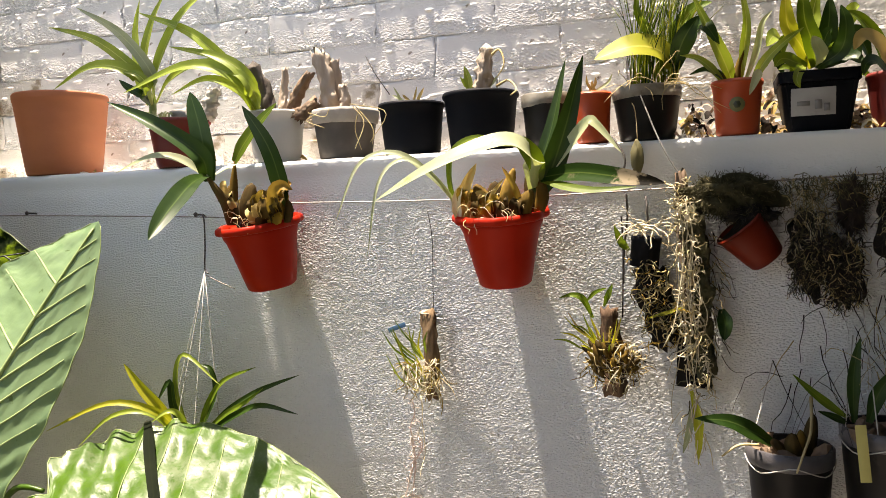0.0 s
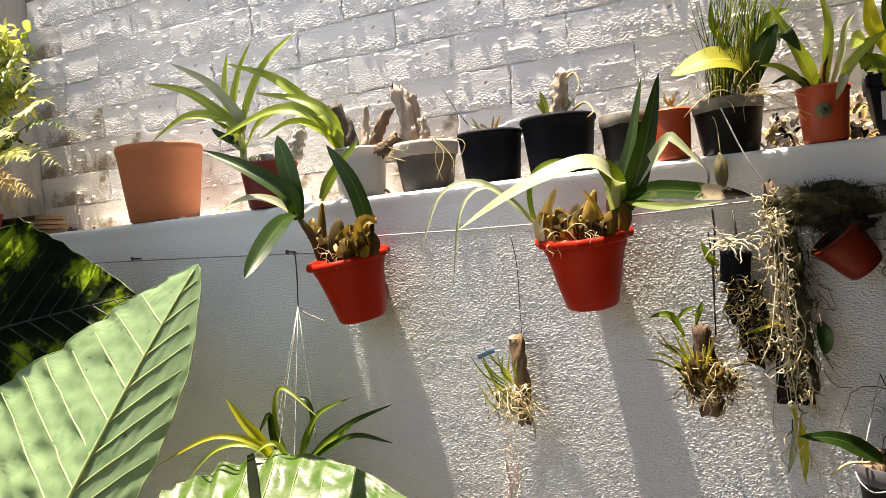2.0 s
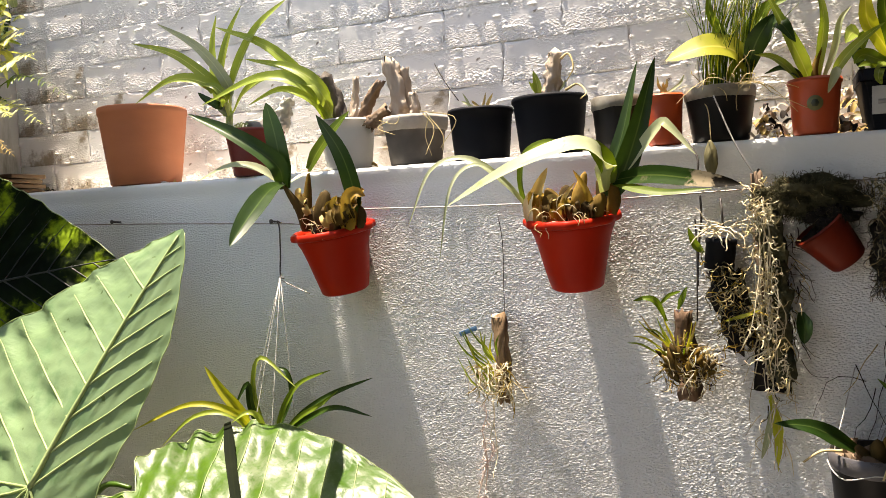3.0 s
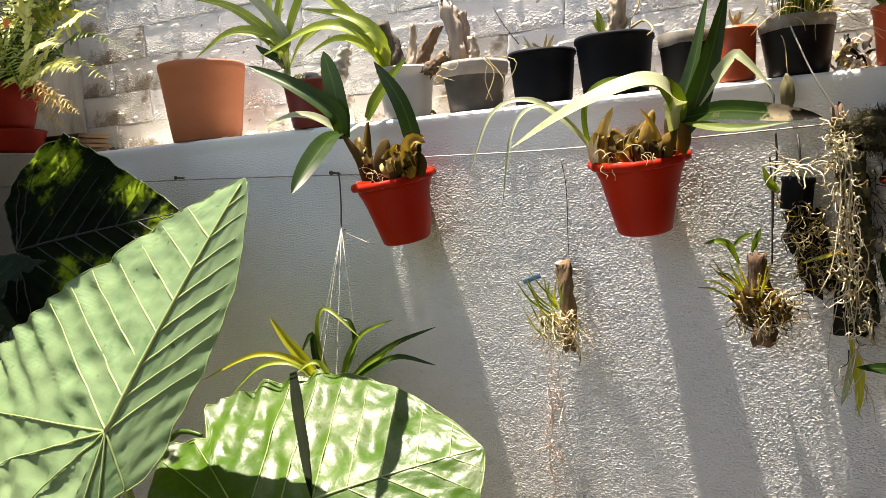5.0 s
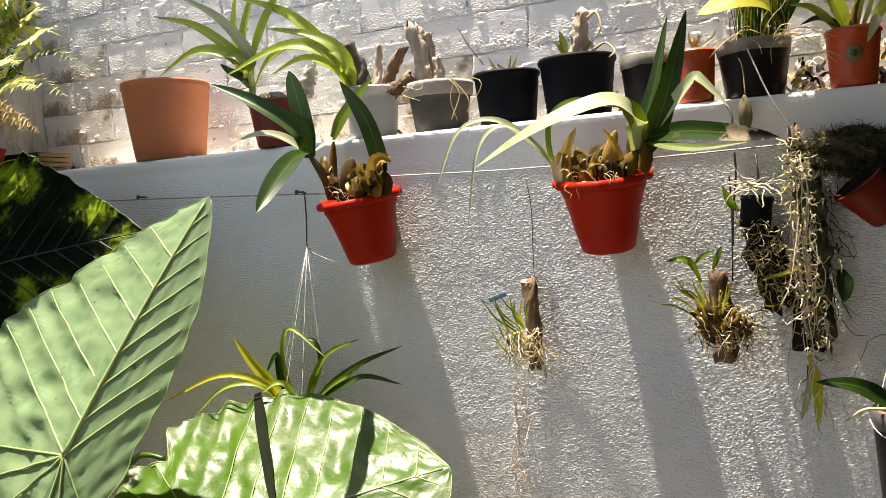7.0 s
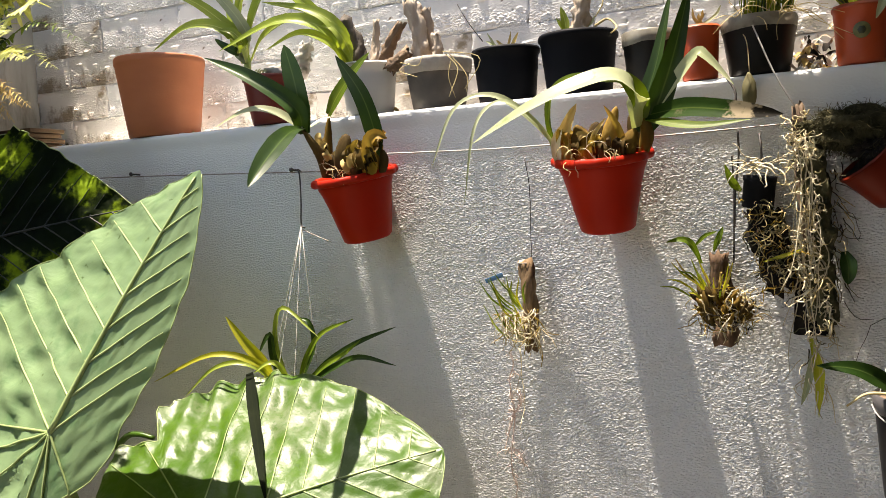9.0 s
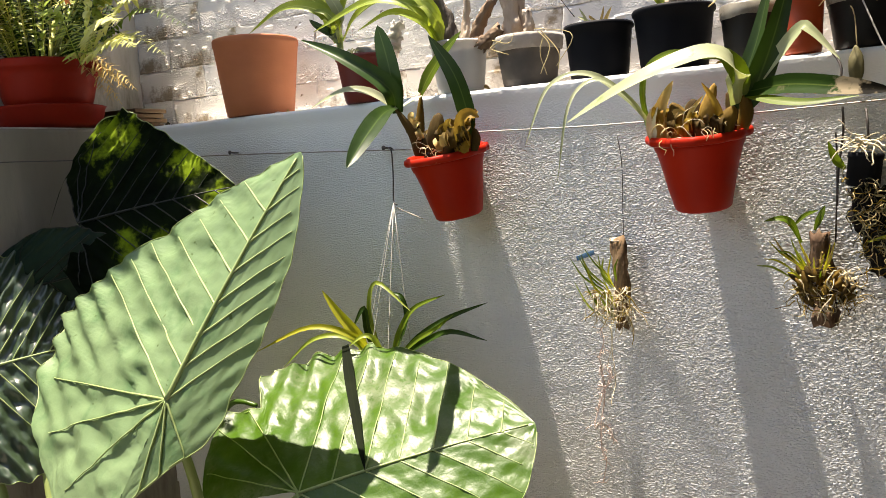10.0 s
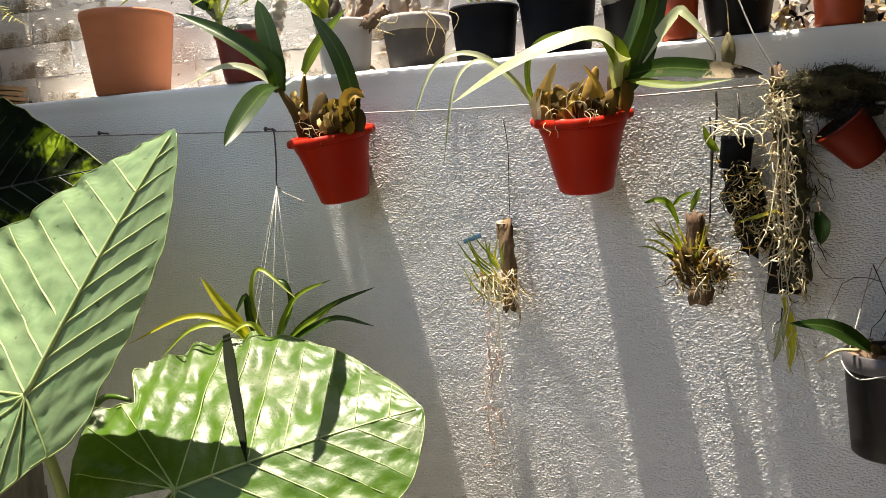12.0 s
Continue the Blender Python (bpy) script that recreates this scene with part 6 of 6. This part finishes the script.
def moss_cushion(label, at, half, core, hairs, seed, length=0.012):
    """A soft mass of moss or fibre with short hairs all over it."""
    t = thing("moss_cushion", at, label, "moss", "moss bundles")
    bm = mesh()
    blob(bm, Matrix.Translation(at) @ Matrix.Diagonal((*half, 1)), 0.7, 2.2, seed, 5)
    part("cushion", bm, core, t)
    for mat, count in hairs:
        bm = mesh()
        for _ in range(count):
            d = Vector((rng.gauss(0, 1), -abs(rng.gauss(0, 0.8)), rng.gauss(0, 1))).normalized()
            p = Vector(at) + Vector([a * b for a, b in zip(d, half)]) * (1 + 0.7 * noise.noise(d * 2.2 + Vector((seed, seed * 1.7, 0)))) * 0.97
            pts = wander(rng, p, d + Vector((rng.gauss(0, 0.5), 0, rng.gauss(-0.2, 0.5))), length * rng.uniform(0.4, 1.3), 3, 0.9, 0.2)
            for q in pts:
                q.y = min(q.y, FACE - 0.002)
            tube(bm, pts, 0.00045, 0.0003, 4, 3)
        part("hairs", bm, mat, t)
    return t


moss_cushion("grey-olive furry moss matted under the ledge", (0.046, 1.428, 1.580), (0.056, 0.021, 0.024), "moss_fur", (("moss_fur", 1500), ("moss", 300), ("root", 14)), 2.0)
moss_cushion("black fuzzy plant clump over the mouth of the tipped pot", (0.072, 1.416, 1.553), (0.026, 0.013, 0.012), "dark_bark", (("dark_root", 260), ("moss_fur", 80)), 5.0, 0.010)
moss_cushion("dull brown furry moss hanging under the ledge", (0.192, 1.440, 1.562), (0.013, 0.008, 0.030), "brown_fur", (("brown_fur", 700), ("root", 24), ("dark_root", 60)), 9.0)
root_web("grey-green moss and fine roots matted under the ledge", 0.100, 0.300, 1.575, 1.602, 330, (("moss", 0.5), ("moss_fur", 0.3), ("root", 0.2)), length=0.030, curl=1.5)
fern_slab("narrow black fern-root slab overgrown with grey and yellow roots", 0.120, 0.163, 1.452, 1.552, -8, 3.0)
fern_slab("low black fern-root slab overgrown with grey roots", 0.160, 0.205, 1.434, 1.520, -12, 6.0)
root_web("pale dry roots and moss hanging over the black slab", 0.125, 0.165, 1.50, 1.600, 190, (("moss", 0.4), ("root", 0.4), ("pale_root", 0.2)), length=0.040)
fern_slab("black fern-root slab with hanging fine roots", 0.222, 0.305, 1.475, 1.592, 6, 8.0)
root_web("thin dark roots trailing down the plaster", 0.09, 0.30, 1.33, 1.47, 60, (("dark_root", 0.7), ("root", 0.2), ("string", 0.1)), length=0.11, curl=0.5)
make_pot("orange_pot", 0.093, 1.428, 1.494, 0.035, 0.024, 0.060, "shade_orange", "orange plastic pot tipped over among moss under the ledge", lip=0.002, band=0.006, fill=0.004, fill_mat="dark_bark", tilt=Matrix.Rotation(radians(12), 4, "X") @ Matrix.Rotation(radians(-38), 4, "Y"), group="pots on the wall")


# clear hanging pots with bark, on strings
def clear_hanging(cx, cy, base, rt, h, label, ties):
    t = make_pot("clear_pot", cx, cy, base, rt, rt * 0.8, h, "smoky_plastic", label, lip=0.001, band=0.016, fill=0.008, fill_mat="bark", group="clear hanging pots")
    bm = mesh()
    lathe(bm, [(rt - 0.002, h - 0.022), (rt + 0.0012, h - 0.018), (rt + 0.0015, h - 0.001), (rt - 0.001, h + 0.001)], Matrix.Translation((cx, cy, base)), 40, 0.015, 0.0, False)
    part("rim", bm, "smoky_rim", t, "cloudy clear rim")
    for a, top in ties:
        foot = Vector((cx + rt * math.cos(radians(a)), cy + rt * math.sin(radians(a)), base + h - 0.006))
        bm = mesh()
        tube(bm, [foot, foot.lerp(Vector(top), 0.5), top], 0.0008, 0.0008, 6, 4)
        part("string", bm, "string", t)
    bm = mesh()
    tube(bm, [(cx + (rt + 0.002) * math.cos(g), cy + (rt + 0.002) * math.sin(g), base + h - 0.014 - 0.012 * math.sin(2 * g) ** 2) for g in (math.pi * (1 + k / 8) for k in range(9))], 0.0008, 0.0008, 20, 4)
    part("string", bm, "string", t)
    chunks(t, rng, 16, (cx, cy - 0.005, base + h - 0.004), (rt * 0.7, rt * 0.6, 0.004), 0.012, "bark")
    return t


cp1 = clear_hanging(0.112, 1.378, 1.135, 0.051, 0.128, "clear plastic pot of dark bark hung on white strings", ((200, (0.097, 1.440, 1.355)), (80, (0.146, 1.440, 1.319))))
cp2 = clear_hanging(0.222, 1.380, 1.165, 0.052, 0.128, "clear plastic pot of reddish bark hung on white strings", ((200, (0.194, 1.440, 1.394)), (250, (0.201, 1.440, 1.482))))
o3 = thing("orchid", (0.10, 1.38, 1.255), "small orchid with one dark leaf in a clear pot", "orchid")
leaf(o3, [(0.095, 1.370, 1.264), (0.068, 1.350, 1.285), (0.039, 1.335, 1.301), (0.000, 1.325, 1.305)], 0.024, "leaf_dark", face=(0, -0.85, 0.5), fold=0.25)
for foot, top, r, mat in (((0.104, 1.360, 1.261), (0.094, 1.350, 1.288), 0.007, "bulb_dark"), ((0.114, 1.355, 1.263), (0.110, 1.345, 1.296), 0.008, "bulb_dark"), ((0.131, 1.370, 1.260), (0.139, 1.380, 1.325), 0.009, "bulb_dark"), ((0.124, 1.360, 1.262), (0.122, 1.350, 1.291), 0.007, "bulb")):
    pseudobulb(o3, foot, top, r, mat)
for pts in ([(0.137, 1.375, 1.326), (0.133, 1.340, 1.293), (0.123, 1.322, 1.270), (0.115, 1.320, 1.246)], [(0.074, 1.340, 1.272), (0.051, 1.330, 1.273), (0.031, 1.330, 1.258)]):
    bm = mesh()
    tube(bm, pts, 0.0022, 0.0012, 12, 5)
    part("root", bm, "root", o3)
o4 = thing("orchid", (0.23, 1.38, 1.285), "small dark-leaved orchid in a clear hanging pot", "orchid")
for pts, w, mat in (([(0.186, 1.380, 1.295), (0.185, 1.380, 1.334), (0.188, 1.385, 1.368), (0.195, 1.390, 1.399)], 0.017, "leaf_dark"), ([(0.177, 1.380, 1.302), (0.157, 1.370, 1.318), (0.137, 1.360, 1.336), (0.115, 1.360, 1.357)], 0.012, "leaf_mid"),
                    ([(0.176, 1.370, 1.297), (0.161, 1.360, 1.306), (0.142, 1.350, 1.315)], 0.010, "leaf_dark"), ([(0.202, 1.380, 1.296), (0.214, 1.380, 1.335), (0.239, 1.380, 1.370)], 0.020, "leaf_dark")):
    leaf(o4, pts, w, mat, face=(0, -0.95, 0.3), fold=0.25)
bm = mesh()
box(bm, Matrix.Translation(Vector((0.187, 1.325, 1.273))) @ Matrix.Rotation(radians(-5), 4, "Y"), (0.012, 0.0008, 0.068), 0.0003)
tagged(part("plant_tag", bm, "tag_yellow"), "blank yellow plastic plant tag over a clear pot", "tag")


# spider plant in a basket hung from the wire
hang = thing("spider_plant", (-0.755, 1.360, 1.228), "spider plant with narrow yellow-green leaves in a hung pot", "plant")
bm = mesh()
tube(bm, [(-0.776, 1.438, 1.574), (-0.779, 1.430, 1.579), (-0.772, 1.425, 1.568), (-0.769, 1.420, 1.525), (-0.768, 1.415, 1.489), (-0.758, 1.410, 1.482)], 0.0014, 0.0014, 20, 5)
part("hook", bm, "black_wire", hang)
bm = mesh()
tube(bm, [(-0.766, 1.415, 1.479), (-0.737, 1.405, 1.470), (-0.702, 1.400, 1.458)], 0.0009, 0.0007, 8, 4)
part("wire", bm, "wire", hang)
cp = Vector((-0.769, 1.370, 1.136))
for k, (dx, dy) in enumerate(((-0.05, -0.02), (-0.015, -0.05), (0.02, -0.04), (0.05, 0.0))):
    bm = mesh()
    tube(bm, [(-0.767, 1.413, 1.485), Vector((-0.767, 1.413, 1.485)).lerp(cp + Vector((dx, dy, 0.05)), 0.5), cp + Vector((dx, dy, 0.05))], 0.0007, 0.0007, 6, 4)
    part("wire", bm, "string", hang)
bm = mesh()
lathe(bm, pot_profile(0.055, 0.042, 0.075, 0.003, band=0.01), Matrix.Translation(cp + Vector((0, 0, -0.025))), 36)
part("pot", bm, "black_plastic", hang)
for pts, w, mat in (([(-0.787, 1.340, 1.231), (-0.797, 1.330, 1.270), (-0.826, 1.320, 1.309), (-0.855, 1.315, 1.349)], 0.021, "leaf_yellow"),
                    ([(-0.775, 1.340, 1.231), (-0.790, 1.310, 1.275), (-0.857, 1.280, 1.294), (-0.962, 1.260, 1.250)], 0.012, "leaf_yellow"),
                    ([(-0.768, 1.330, 1.234), (-0.807, 1.310, 1.274), (-0.861, 1.290, 1.271), (-0.921, 1.280, 1.222)], 0.010, "leaf_bright"),
                    ([(-0.771, 1.350, 1.229), (-0.792, 1.350, 1.276), (-0.798, 1.350, 1.314), (-0.817, 1.340, 1.281)], 0.014, "leaf_dark"),
                    ([(-0.772, 1.360, 1.227), (-0.794, 1.360, 1.302), (-0.776, 1.360, 1.357), (-0.704, 1.350, 1.313)], 0.010, "leaf_bright")):
    leaf(hang, pts, w, mat, fold=0.4, base=0.5)
for pts, w, mat in (([(-0.755, 1.360, 1.228), (-0.735, 1.360, 1.277), (-0.704, 1.360, 1.317), (-0.639, 1.350, 1.343)], 0.012, "leaf_mid"),
                    ([(-0.751, 1.370, 1.226), (-0.704, 1.370, 1.267), (-0.648, 1.370, 1.301), (-0.576, 1.370, 1.329)], 0.013, "leaf_dark"),
                    ([(-0.744, 1.360, 1.229), (-0.693, 1.360, 1.260), (-0.633, 1.350, 1.284), (-0.570, 1.350, 1.274)], 0.012, "leaf_dark"),
                    ([(-0.762, 1.370, 1.225), (-0.735, 1.380, 1.291), (-0.740, 1.380, 1.329), (-0.759, 1.380, 1.338)], 0.010, "leaf_dark"),
                    ([(-0.750, 1.360, 1.228), (-0.697, 1.350, 1.267), (-0.656, 1.345, 1.289), (-0.621, 1.340, 1.314)], 0.010, "leaf_mid")):
    leaf(hang, pts, w, mat, fold=0.4, base=0.5)
for pts, w, mat in (([(-0.746, 1.330, 1.236), (-0.758, 1.320, 1.270), (-0.773, 1.310, 1.278), (-0.795, 1.300, 1.263)], 0.010, "leaf_bright"),):
    leaf(hang, pts, w, mat, fold=0.4, base=0.5)
# dark strip along the broad leaf, laid where a shadow falls
leaf(hang, [(-0.812, 1.311, 1.260), (-0.761, 1.250, 1.230), (-0.715, 1.198, 1.200), (-0.675, 1.152, 1.173), (-0.639, 1.113, 1.147)], 0.017, "shadow_strip", "dark strip laid on the broad leaf in place of a shadow", face=(0.03, -0.55, 0.83), fold=0.05, base=0.7, n=24)


# fern in a red pot and saucer on the side ledge
fern_pot = make_pot("fern_pot", -1.512, 1.305, LEDGE + 0.045, 0.104, 0.080, 0.088, "shade_red", "wide red plastic pot on a saucer on the side ledge, shade put in its colour", lip=0.006, band=0.018, group="pots on the side ledge")
bm = mesh()
lathe(bm, [(0.06, 0.0), (0.085, 0.0), (0.096, 0.010), (0.103, 0.040), (0.106, 0.044), (0.103, 0.045), (0.092, 0.016), (0.07, 0.012)], Matrix.Translation((-1.512, 1.305, LEDGE + 0.0005)), 44)
tagged(part("saucer", bm, "shade_red"), "red plastic saucer under the fern pot, shade put in its colour", "saucer")
for k in range(4):
    bm = mesh()
    box(bm, Matrix.Translation((-1.50 + 0.004 * k, 1.475 + 0.006 * math.sin(k * 2), LEDGE + 0.006 + 0.010 * k)) @ Matrix.Rotation(0.1 * math.sin(k * 3), 4, "Z"), (0.14, 0.085, 0.0085), 0.002)
    tagged(part("slate_tile", bm, "slate", smooth=False), "thin brown broken tile stacked on the side ledge", "tile", "stacked tiles")
fern = thing("fern", (-1.512, 1.305, LEDGE + 0.119), "bushy fern with lacy yellow-green fronds in a red pot", "fern")


def frond(pts, width, mat, pairs=15):
    bm = mesh()
    path = spline(pts, pairs * 2 + 1)
    tube(bm, path[::4] + [path[-1]], 0.0011, 0.0004, 14, 4)
    for k in range(3, pairs * 2 + 1):
        way = (path[min(k + 1, pairs * 2)] - path[k - 1]).normalized()
        side = way.cross(Vector((0.2, -0.5, 0.8))).normalized()
        w = width * math.sin(math.pi * min(k / (pairs * 2) * 0.85 + 0.15, 1)) ** 0.7
        for s in (-1, 1):
            if rng.random() < 0.08:
                continue
            tip = path[k] + side * s * w * rng.uniform(0.65, 1.1) + way * w * rng.uniform(0.15, 0.6) + Vector((0, rng.uniform(-0.3, 0.3) * w, rng.uniform(-0.55, 0.1) * w))
            strap(bm, [path[k], path[k].lerp(tip, 0.5) + Vector((0, 0, 0.06 * w)), tip], w * 0.34, 0.2, (0.1, -0.4, 0.9), 5, blunt=3.0, base=0.7)
    part("frond", bm, mat, fern)


for pts, w, mat in (([(-1.269, 1.220, 1.759), (-1.179, 1.200, 1.786), (-1.103, 1.190, 1.783), (-1.019, 1.180, 1.741)], 0.016, "leaf_lime"),
                    ([(-1.269, 1.220, 1.759), (-1.215, 1.240, 1.814), (-1.138, 1.250, 1.839), (-1.038, 1.260, 1.792)], 0.015, "leaf_mid"),
                    ([(-1.269, 1.220, 1.759), (-1.184, 1.200, 1.806), (-1.110, 1.190, 1.842), (-1.027, 1.180, 1.854)], 0.022, "leaf_lime"),
                    ([(-1.276, 1.220, 1.760), (-1.229, 1.220, 1.844), (-1.185, 1.220, 1.916), (-1.128, 1.220, 1.979)], 0.026, "leaf_bright"),
                    ([(-1.276, 1.220, 1.760), (-1.224, 1.200, 1.841), (-1.189, 1.190, 1.902), (-1.141, 1.180, 1.949)], 0.026, "leaf_lime")):
    frond(pts, w * 1.2, mat)
for pts, w, mat in (([(-1.284, 1.220, 1.760), (-1.320, 1.220, 1.856), (-1.344, 1.220, 1.932), (-1.385, 1.220, 2.001)], 0.026, "frond_shade"),
                    ([(-1.269, 1.220, 1.759), (-1.225, 1.240, 1.865), (-1.182, 1.250, 1.900), (-1.131, 1.250, 1.912)], 0.022, "leaf_lime"),
                    ([(-1.284, 1.220, 1.760), (-1.179, 1.170, 1.793), (-1.109, 1.140, 1.804), (-1.044, 1.120, 1.789)], 0.022, "leaf_lime"),
                    ([(-1.284, 1.220, 1.760), (-1.209, 1.150, 1.786), (-1.190, 1.120, 1.818), (-1.229, 1.100, 1.830)], 0.024, "leaf_bright"),
                    ([(-1.284, 1.220, 1.760), (-1.317, 1.260, 1.839), (-1.336, 1.280, 1.929), (-1.351, 1.280, 2.017)], 0.024, "frond_shade")):
    frond(pts, w * 1.2, mat)
for pts, w, mat in (([(-1.255, 1.200, 1.756), (-1.126, 1.150, 1.766), (-1.059, 1.130, 1.766), (-1.016, 1.120, 1.747)], 0.018, "leaf_lime"),
                    ([(-1.312, 1.240, 1.765), (-1.288, 1.300, 1.882), (-1.251, 1.320, 1.964), (-1.282, 1.320, 2.045)], 0.022, "frond_shade")):
    frond(pts, w * 1.2, mat)
# low fronds get the darkened skin, as shade inside the fern
for k in range(48):
    a = rng.uniform(0, 6.28)
    h, q = rng.uniform(0.03, 0.28), rng.uniform(0.05, 0.16)
    foot = Vector((-1.512 + 0.04 * math.cos(a), 1.29 + 0.04 * math.sin(a), LEDGE + 0.118))
    out = Vector((max(q * math.cos(a), -0.06), q * math.sin(a), 0))
    frond([foot, foot + out * 0.35 + Vector((0, 0, h * 0.6)), foot + out * 0.75 + Vector((0, 0, h)), foot + out + Vector((0, 0, h * 0.85))], rng.uniform(0.016, 0.028), "frond_shade" if h < 0.11 else rng.choice(["leaf_mid", "leaf_lime", "leaf_bright", "leaf_lime"]))

# darkened fronds fill the fern's back in place of deep shade
for k in range(40):
    a = rng.uniform(0, 6.28)
    h, q = rng.uniform(0.05, 0.20), rng.uniform(0.03, 0.10)
    foot = Vector((-1.530 + 0.03 * math.cos(a), 1.33 + 0.04 * math.sin(a), LEDGE + 0.118))
    out = Vector((max(q * math.cos(a), -0.05), q * math.sin(a), 0))
    frond([foot, foot + out * 0.35 + Vector((0, 0, h * 0.6)), foot + out * 0.75 + Vector((0, 0, h)), foot + out + Vector((0, 0, h * 0.8))], rng.uniform(0.018, 0.028), "frond_shade")
for k in range(7):
    foot = Vector((-1.440 + rng.uniform(-0.02, 0.02), 1.30 + rng.uniform(-0.03, 0.03), LEDGE + 0.125))
    tip = Vector((-1.350 + rng.uniform(-0.05, 0.05), 1.36 + rng.uniform(-0.05, 0.05), 1.69 + rng.uniform(-0.01, 0.05)))
    frond([foot, foot.lerp(tip, 0.35) + Vector((0, 0, 0.035)), foot.lerp(tip, 0.75) + Vector((0, 0, 0.02)), tip], 0.015, "dry_leaf", 11)

bush = thing("bushy_plant", (-1.50, 1.30, LEDGE + 0.119), "bushy plant with rounded yellow-green leaflets above the fern", "plant")
for k in range(250):
    upper = k < 150
    c0 = Vector((-1.238, 1.260, 1.979)) if upper else Vector((-1.237, 1.250, 1.899))
    p = c0 + Vector(max(min(rng.gauss(0, 0.022), 0.034), -0.034) for _ in range(3))
    p.x = max(p.x, -1.60)
    d = Vector((rng.gauss(0.3, 0.7), rng.gauss(-0.2, 0.6), rng.gauss(0.2, 0.5))).normalized()
    s = rng.uniform(0.014, 0.023) if upper else rng.uniform(0.03, 0.05)
    leaf(bush, [p, p + d * s * 0.5 + Vector((0, 0, 0.003)), p + d * s], s * (0.75 if upper else 0.28), rng.choice(["leaf_lime", "leaf_lime", "leaf_pale", "leaf_bright", "leaf_lime"]), face=(rng.uniform(-0.7, 0.7), -0.6, 0.8), blunt=3.2 if upper else 2.6, base=0.6, n=7)
for top in ((-1.257, 1.260, 2.001), (-1.228, 1.270, 1.972), (-1.236, 1.250, 1.934), (-1.263, 1.240, 1.917), (-1.202, 1.260, 1.895)):
    bm = mesh()
    foot = Vector((-1.51, 1.30, LEDGE + 0.115))
    tube(bm, [foot, foot.lerp(Vector(top), 0.5) + Vector((0.01, 0, 0.01)), top], 0.0022, 0.001, 10, 5)
    part("stem", bm, "stem", bush)
for at in ((-1.244, 1.220, 1.878), (-1.269, 1.200, 1.867), (-1.248, 1.230, 1.885)):
    for k in range(6):
        g = k * 1.05
        leaf(bush, [Vector(at), Vector(at) + Vector((0.006 * math.cos(g), -0.004, 0.006 * math.sin(g))), Vector(at) + Vector((0.011 * math.cos(g), -0.002, 0.011 * math.sin(g)))], 0.007, "flower", "orange petal", face=(0, -1, 0), n=5, blunt=4.0)

# dark potting bark between the bulbs of the two hung orchids
chunks(pot1, rng, 22, (-0.630, 1.380, 1.556), (0.031, 0.021, 0.004), 0.012, "dark_bark")
chunks(pot2, rng, 22, (-0.252, 1.380, 1.560), (0.031, 0.021, 0.004), 0.012, "dark_bark")


# whitewashed bricks of the upper wall, each a little out of line, thick with lumpy paint
def brick_mesh(seed, length, height, mat="brick_paint", lumps=1.0):
    rs = np.random.RandomState(seed)
    nx, nz = int(length / 0.0015), int(height / 0.0014)
    U, V = np.meshgrid(np.linspace(0, 1, nx), np.linspace(0, 1, nz))
    edge = np.minimum(np.minimum(U, 1 - U) * length, np.minimum(V, 1 - V) * height)
    worn = 0.0035 + 0.0022 * smooth_noise(rs, nz, nx, 14, 9)
    h = -0.0026 * np.maximum(1 - edge / np.maximum(worn, 0.0015), 0) ** 2 * np.clip(0.45 + 0.6 * smooth_noise(rs, nz, nx, 22, 15), 0.0, 1.4)
    patch = np.clip(-0.25 + 1.2 * smooth_noise(rs, nz, nx, 60, 24) + 0.5 * smooth_noise(rs, nz, nx, 9, 5), 0.0, 1.5)
    h = h + 0.00016 * smooth_noise(rs, nz, nx, 40, 18) + 0.00042 * np.maximum(smooth_noise(rs, nz, nx, 1.4, 1.25), 0) * patch
    h = h + 0.0011 * lumps * np.maximum(smooth_noise(rs, nz, nx, 11, 4) - 2.6 + 0.75 * lumps, 0) - 0.004 * (smooth_noise(rs, nz, nx, 4.0, 4.6) > 3.0)
    X = (U - 0.5) * length + 0.0015 * smooth_noise(rs, nz, nx, 14, 13) * (edge < 0.004)
    return sheet_mesh("brick", X, -h, (V - 0.5) * height, mat)


brick_kinds = [brick_mesh(s, 0.2164, 0.0701, lumps=1.35) for s in range(14)]
old_kinds = [brick_mesh(90 + s, 0.2164, 0.0701, "brick_old", 1.6) for s in range(5)]
lumpy_kinds = [brick_mesh(30 + s, 0.2164, 0.0701, lumps=1.8) for s in range(6)]
half_kinds = [brick_mesh(60 + s, 0.106, 0.0701, "brick_old") for s in range(3)]
brng = random.Random(21)
COURSE, LENGTH = 0.0705, 0.217
for row in range(10):
    z = LEDGE + 0.036 + row * COURSE
    x = -1.62 + (0.0 if row % 2 else -0.108)
    while x < 0.42 and z < 2.36 - 0.21 * (x + 1.6):
        mid = x + LENGTH / 2
        kinds, here = (half_kinds, x + 0.162) if x < -1.63 else (brick_kinds, mid)
        if x < -1.63 + (1.0 if row < 2 else 0.35) * brng.random() and row < 4:
            kinds = half_kinds if x < -1.63 else old_kinds
        if x > -0.30 + 0.2 * brng.random():
            kinds = lumpy_kinds
        ob = new("brick", brng.choice(kinds))
        ob.matrix_world = Matrix.Translation((here, BACK + brng.uniform(-0.0006, 0.0006), z + brng.uniform(-0.001, 0.001))) @ Euler((radians(brng.gauss(-0.2, 0.35)), 0, radians(brng.gauss(0, 0.12)))).to_matrix().to_4x4()
        ob.parent = wall_upper
        x += LENGTH
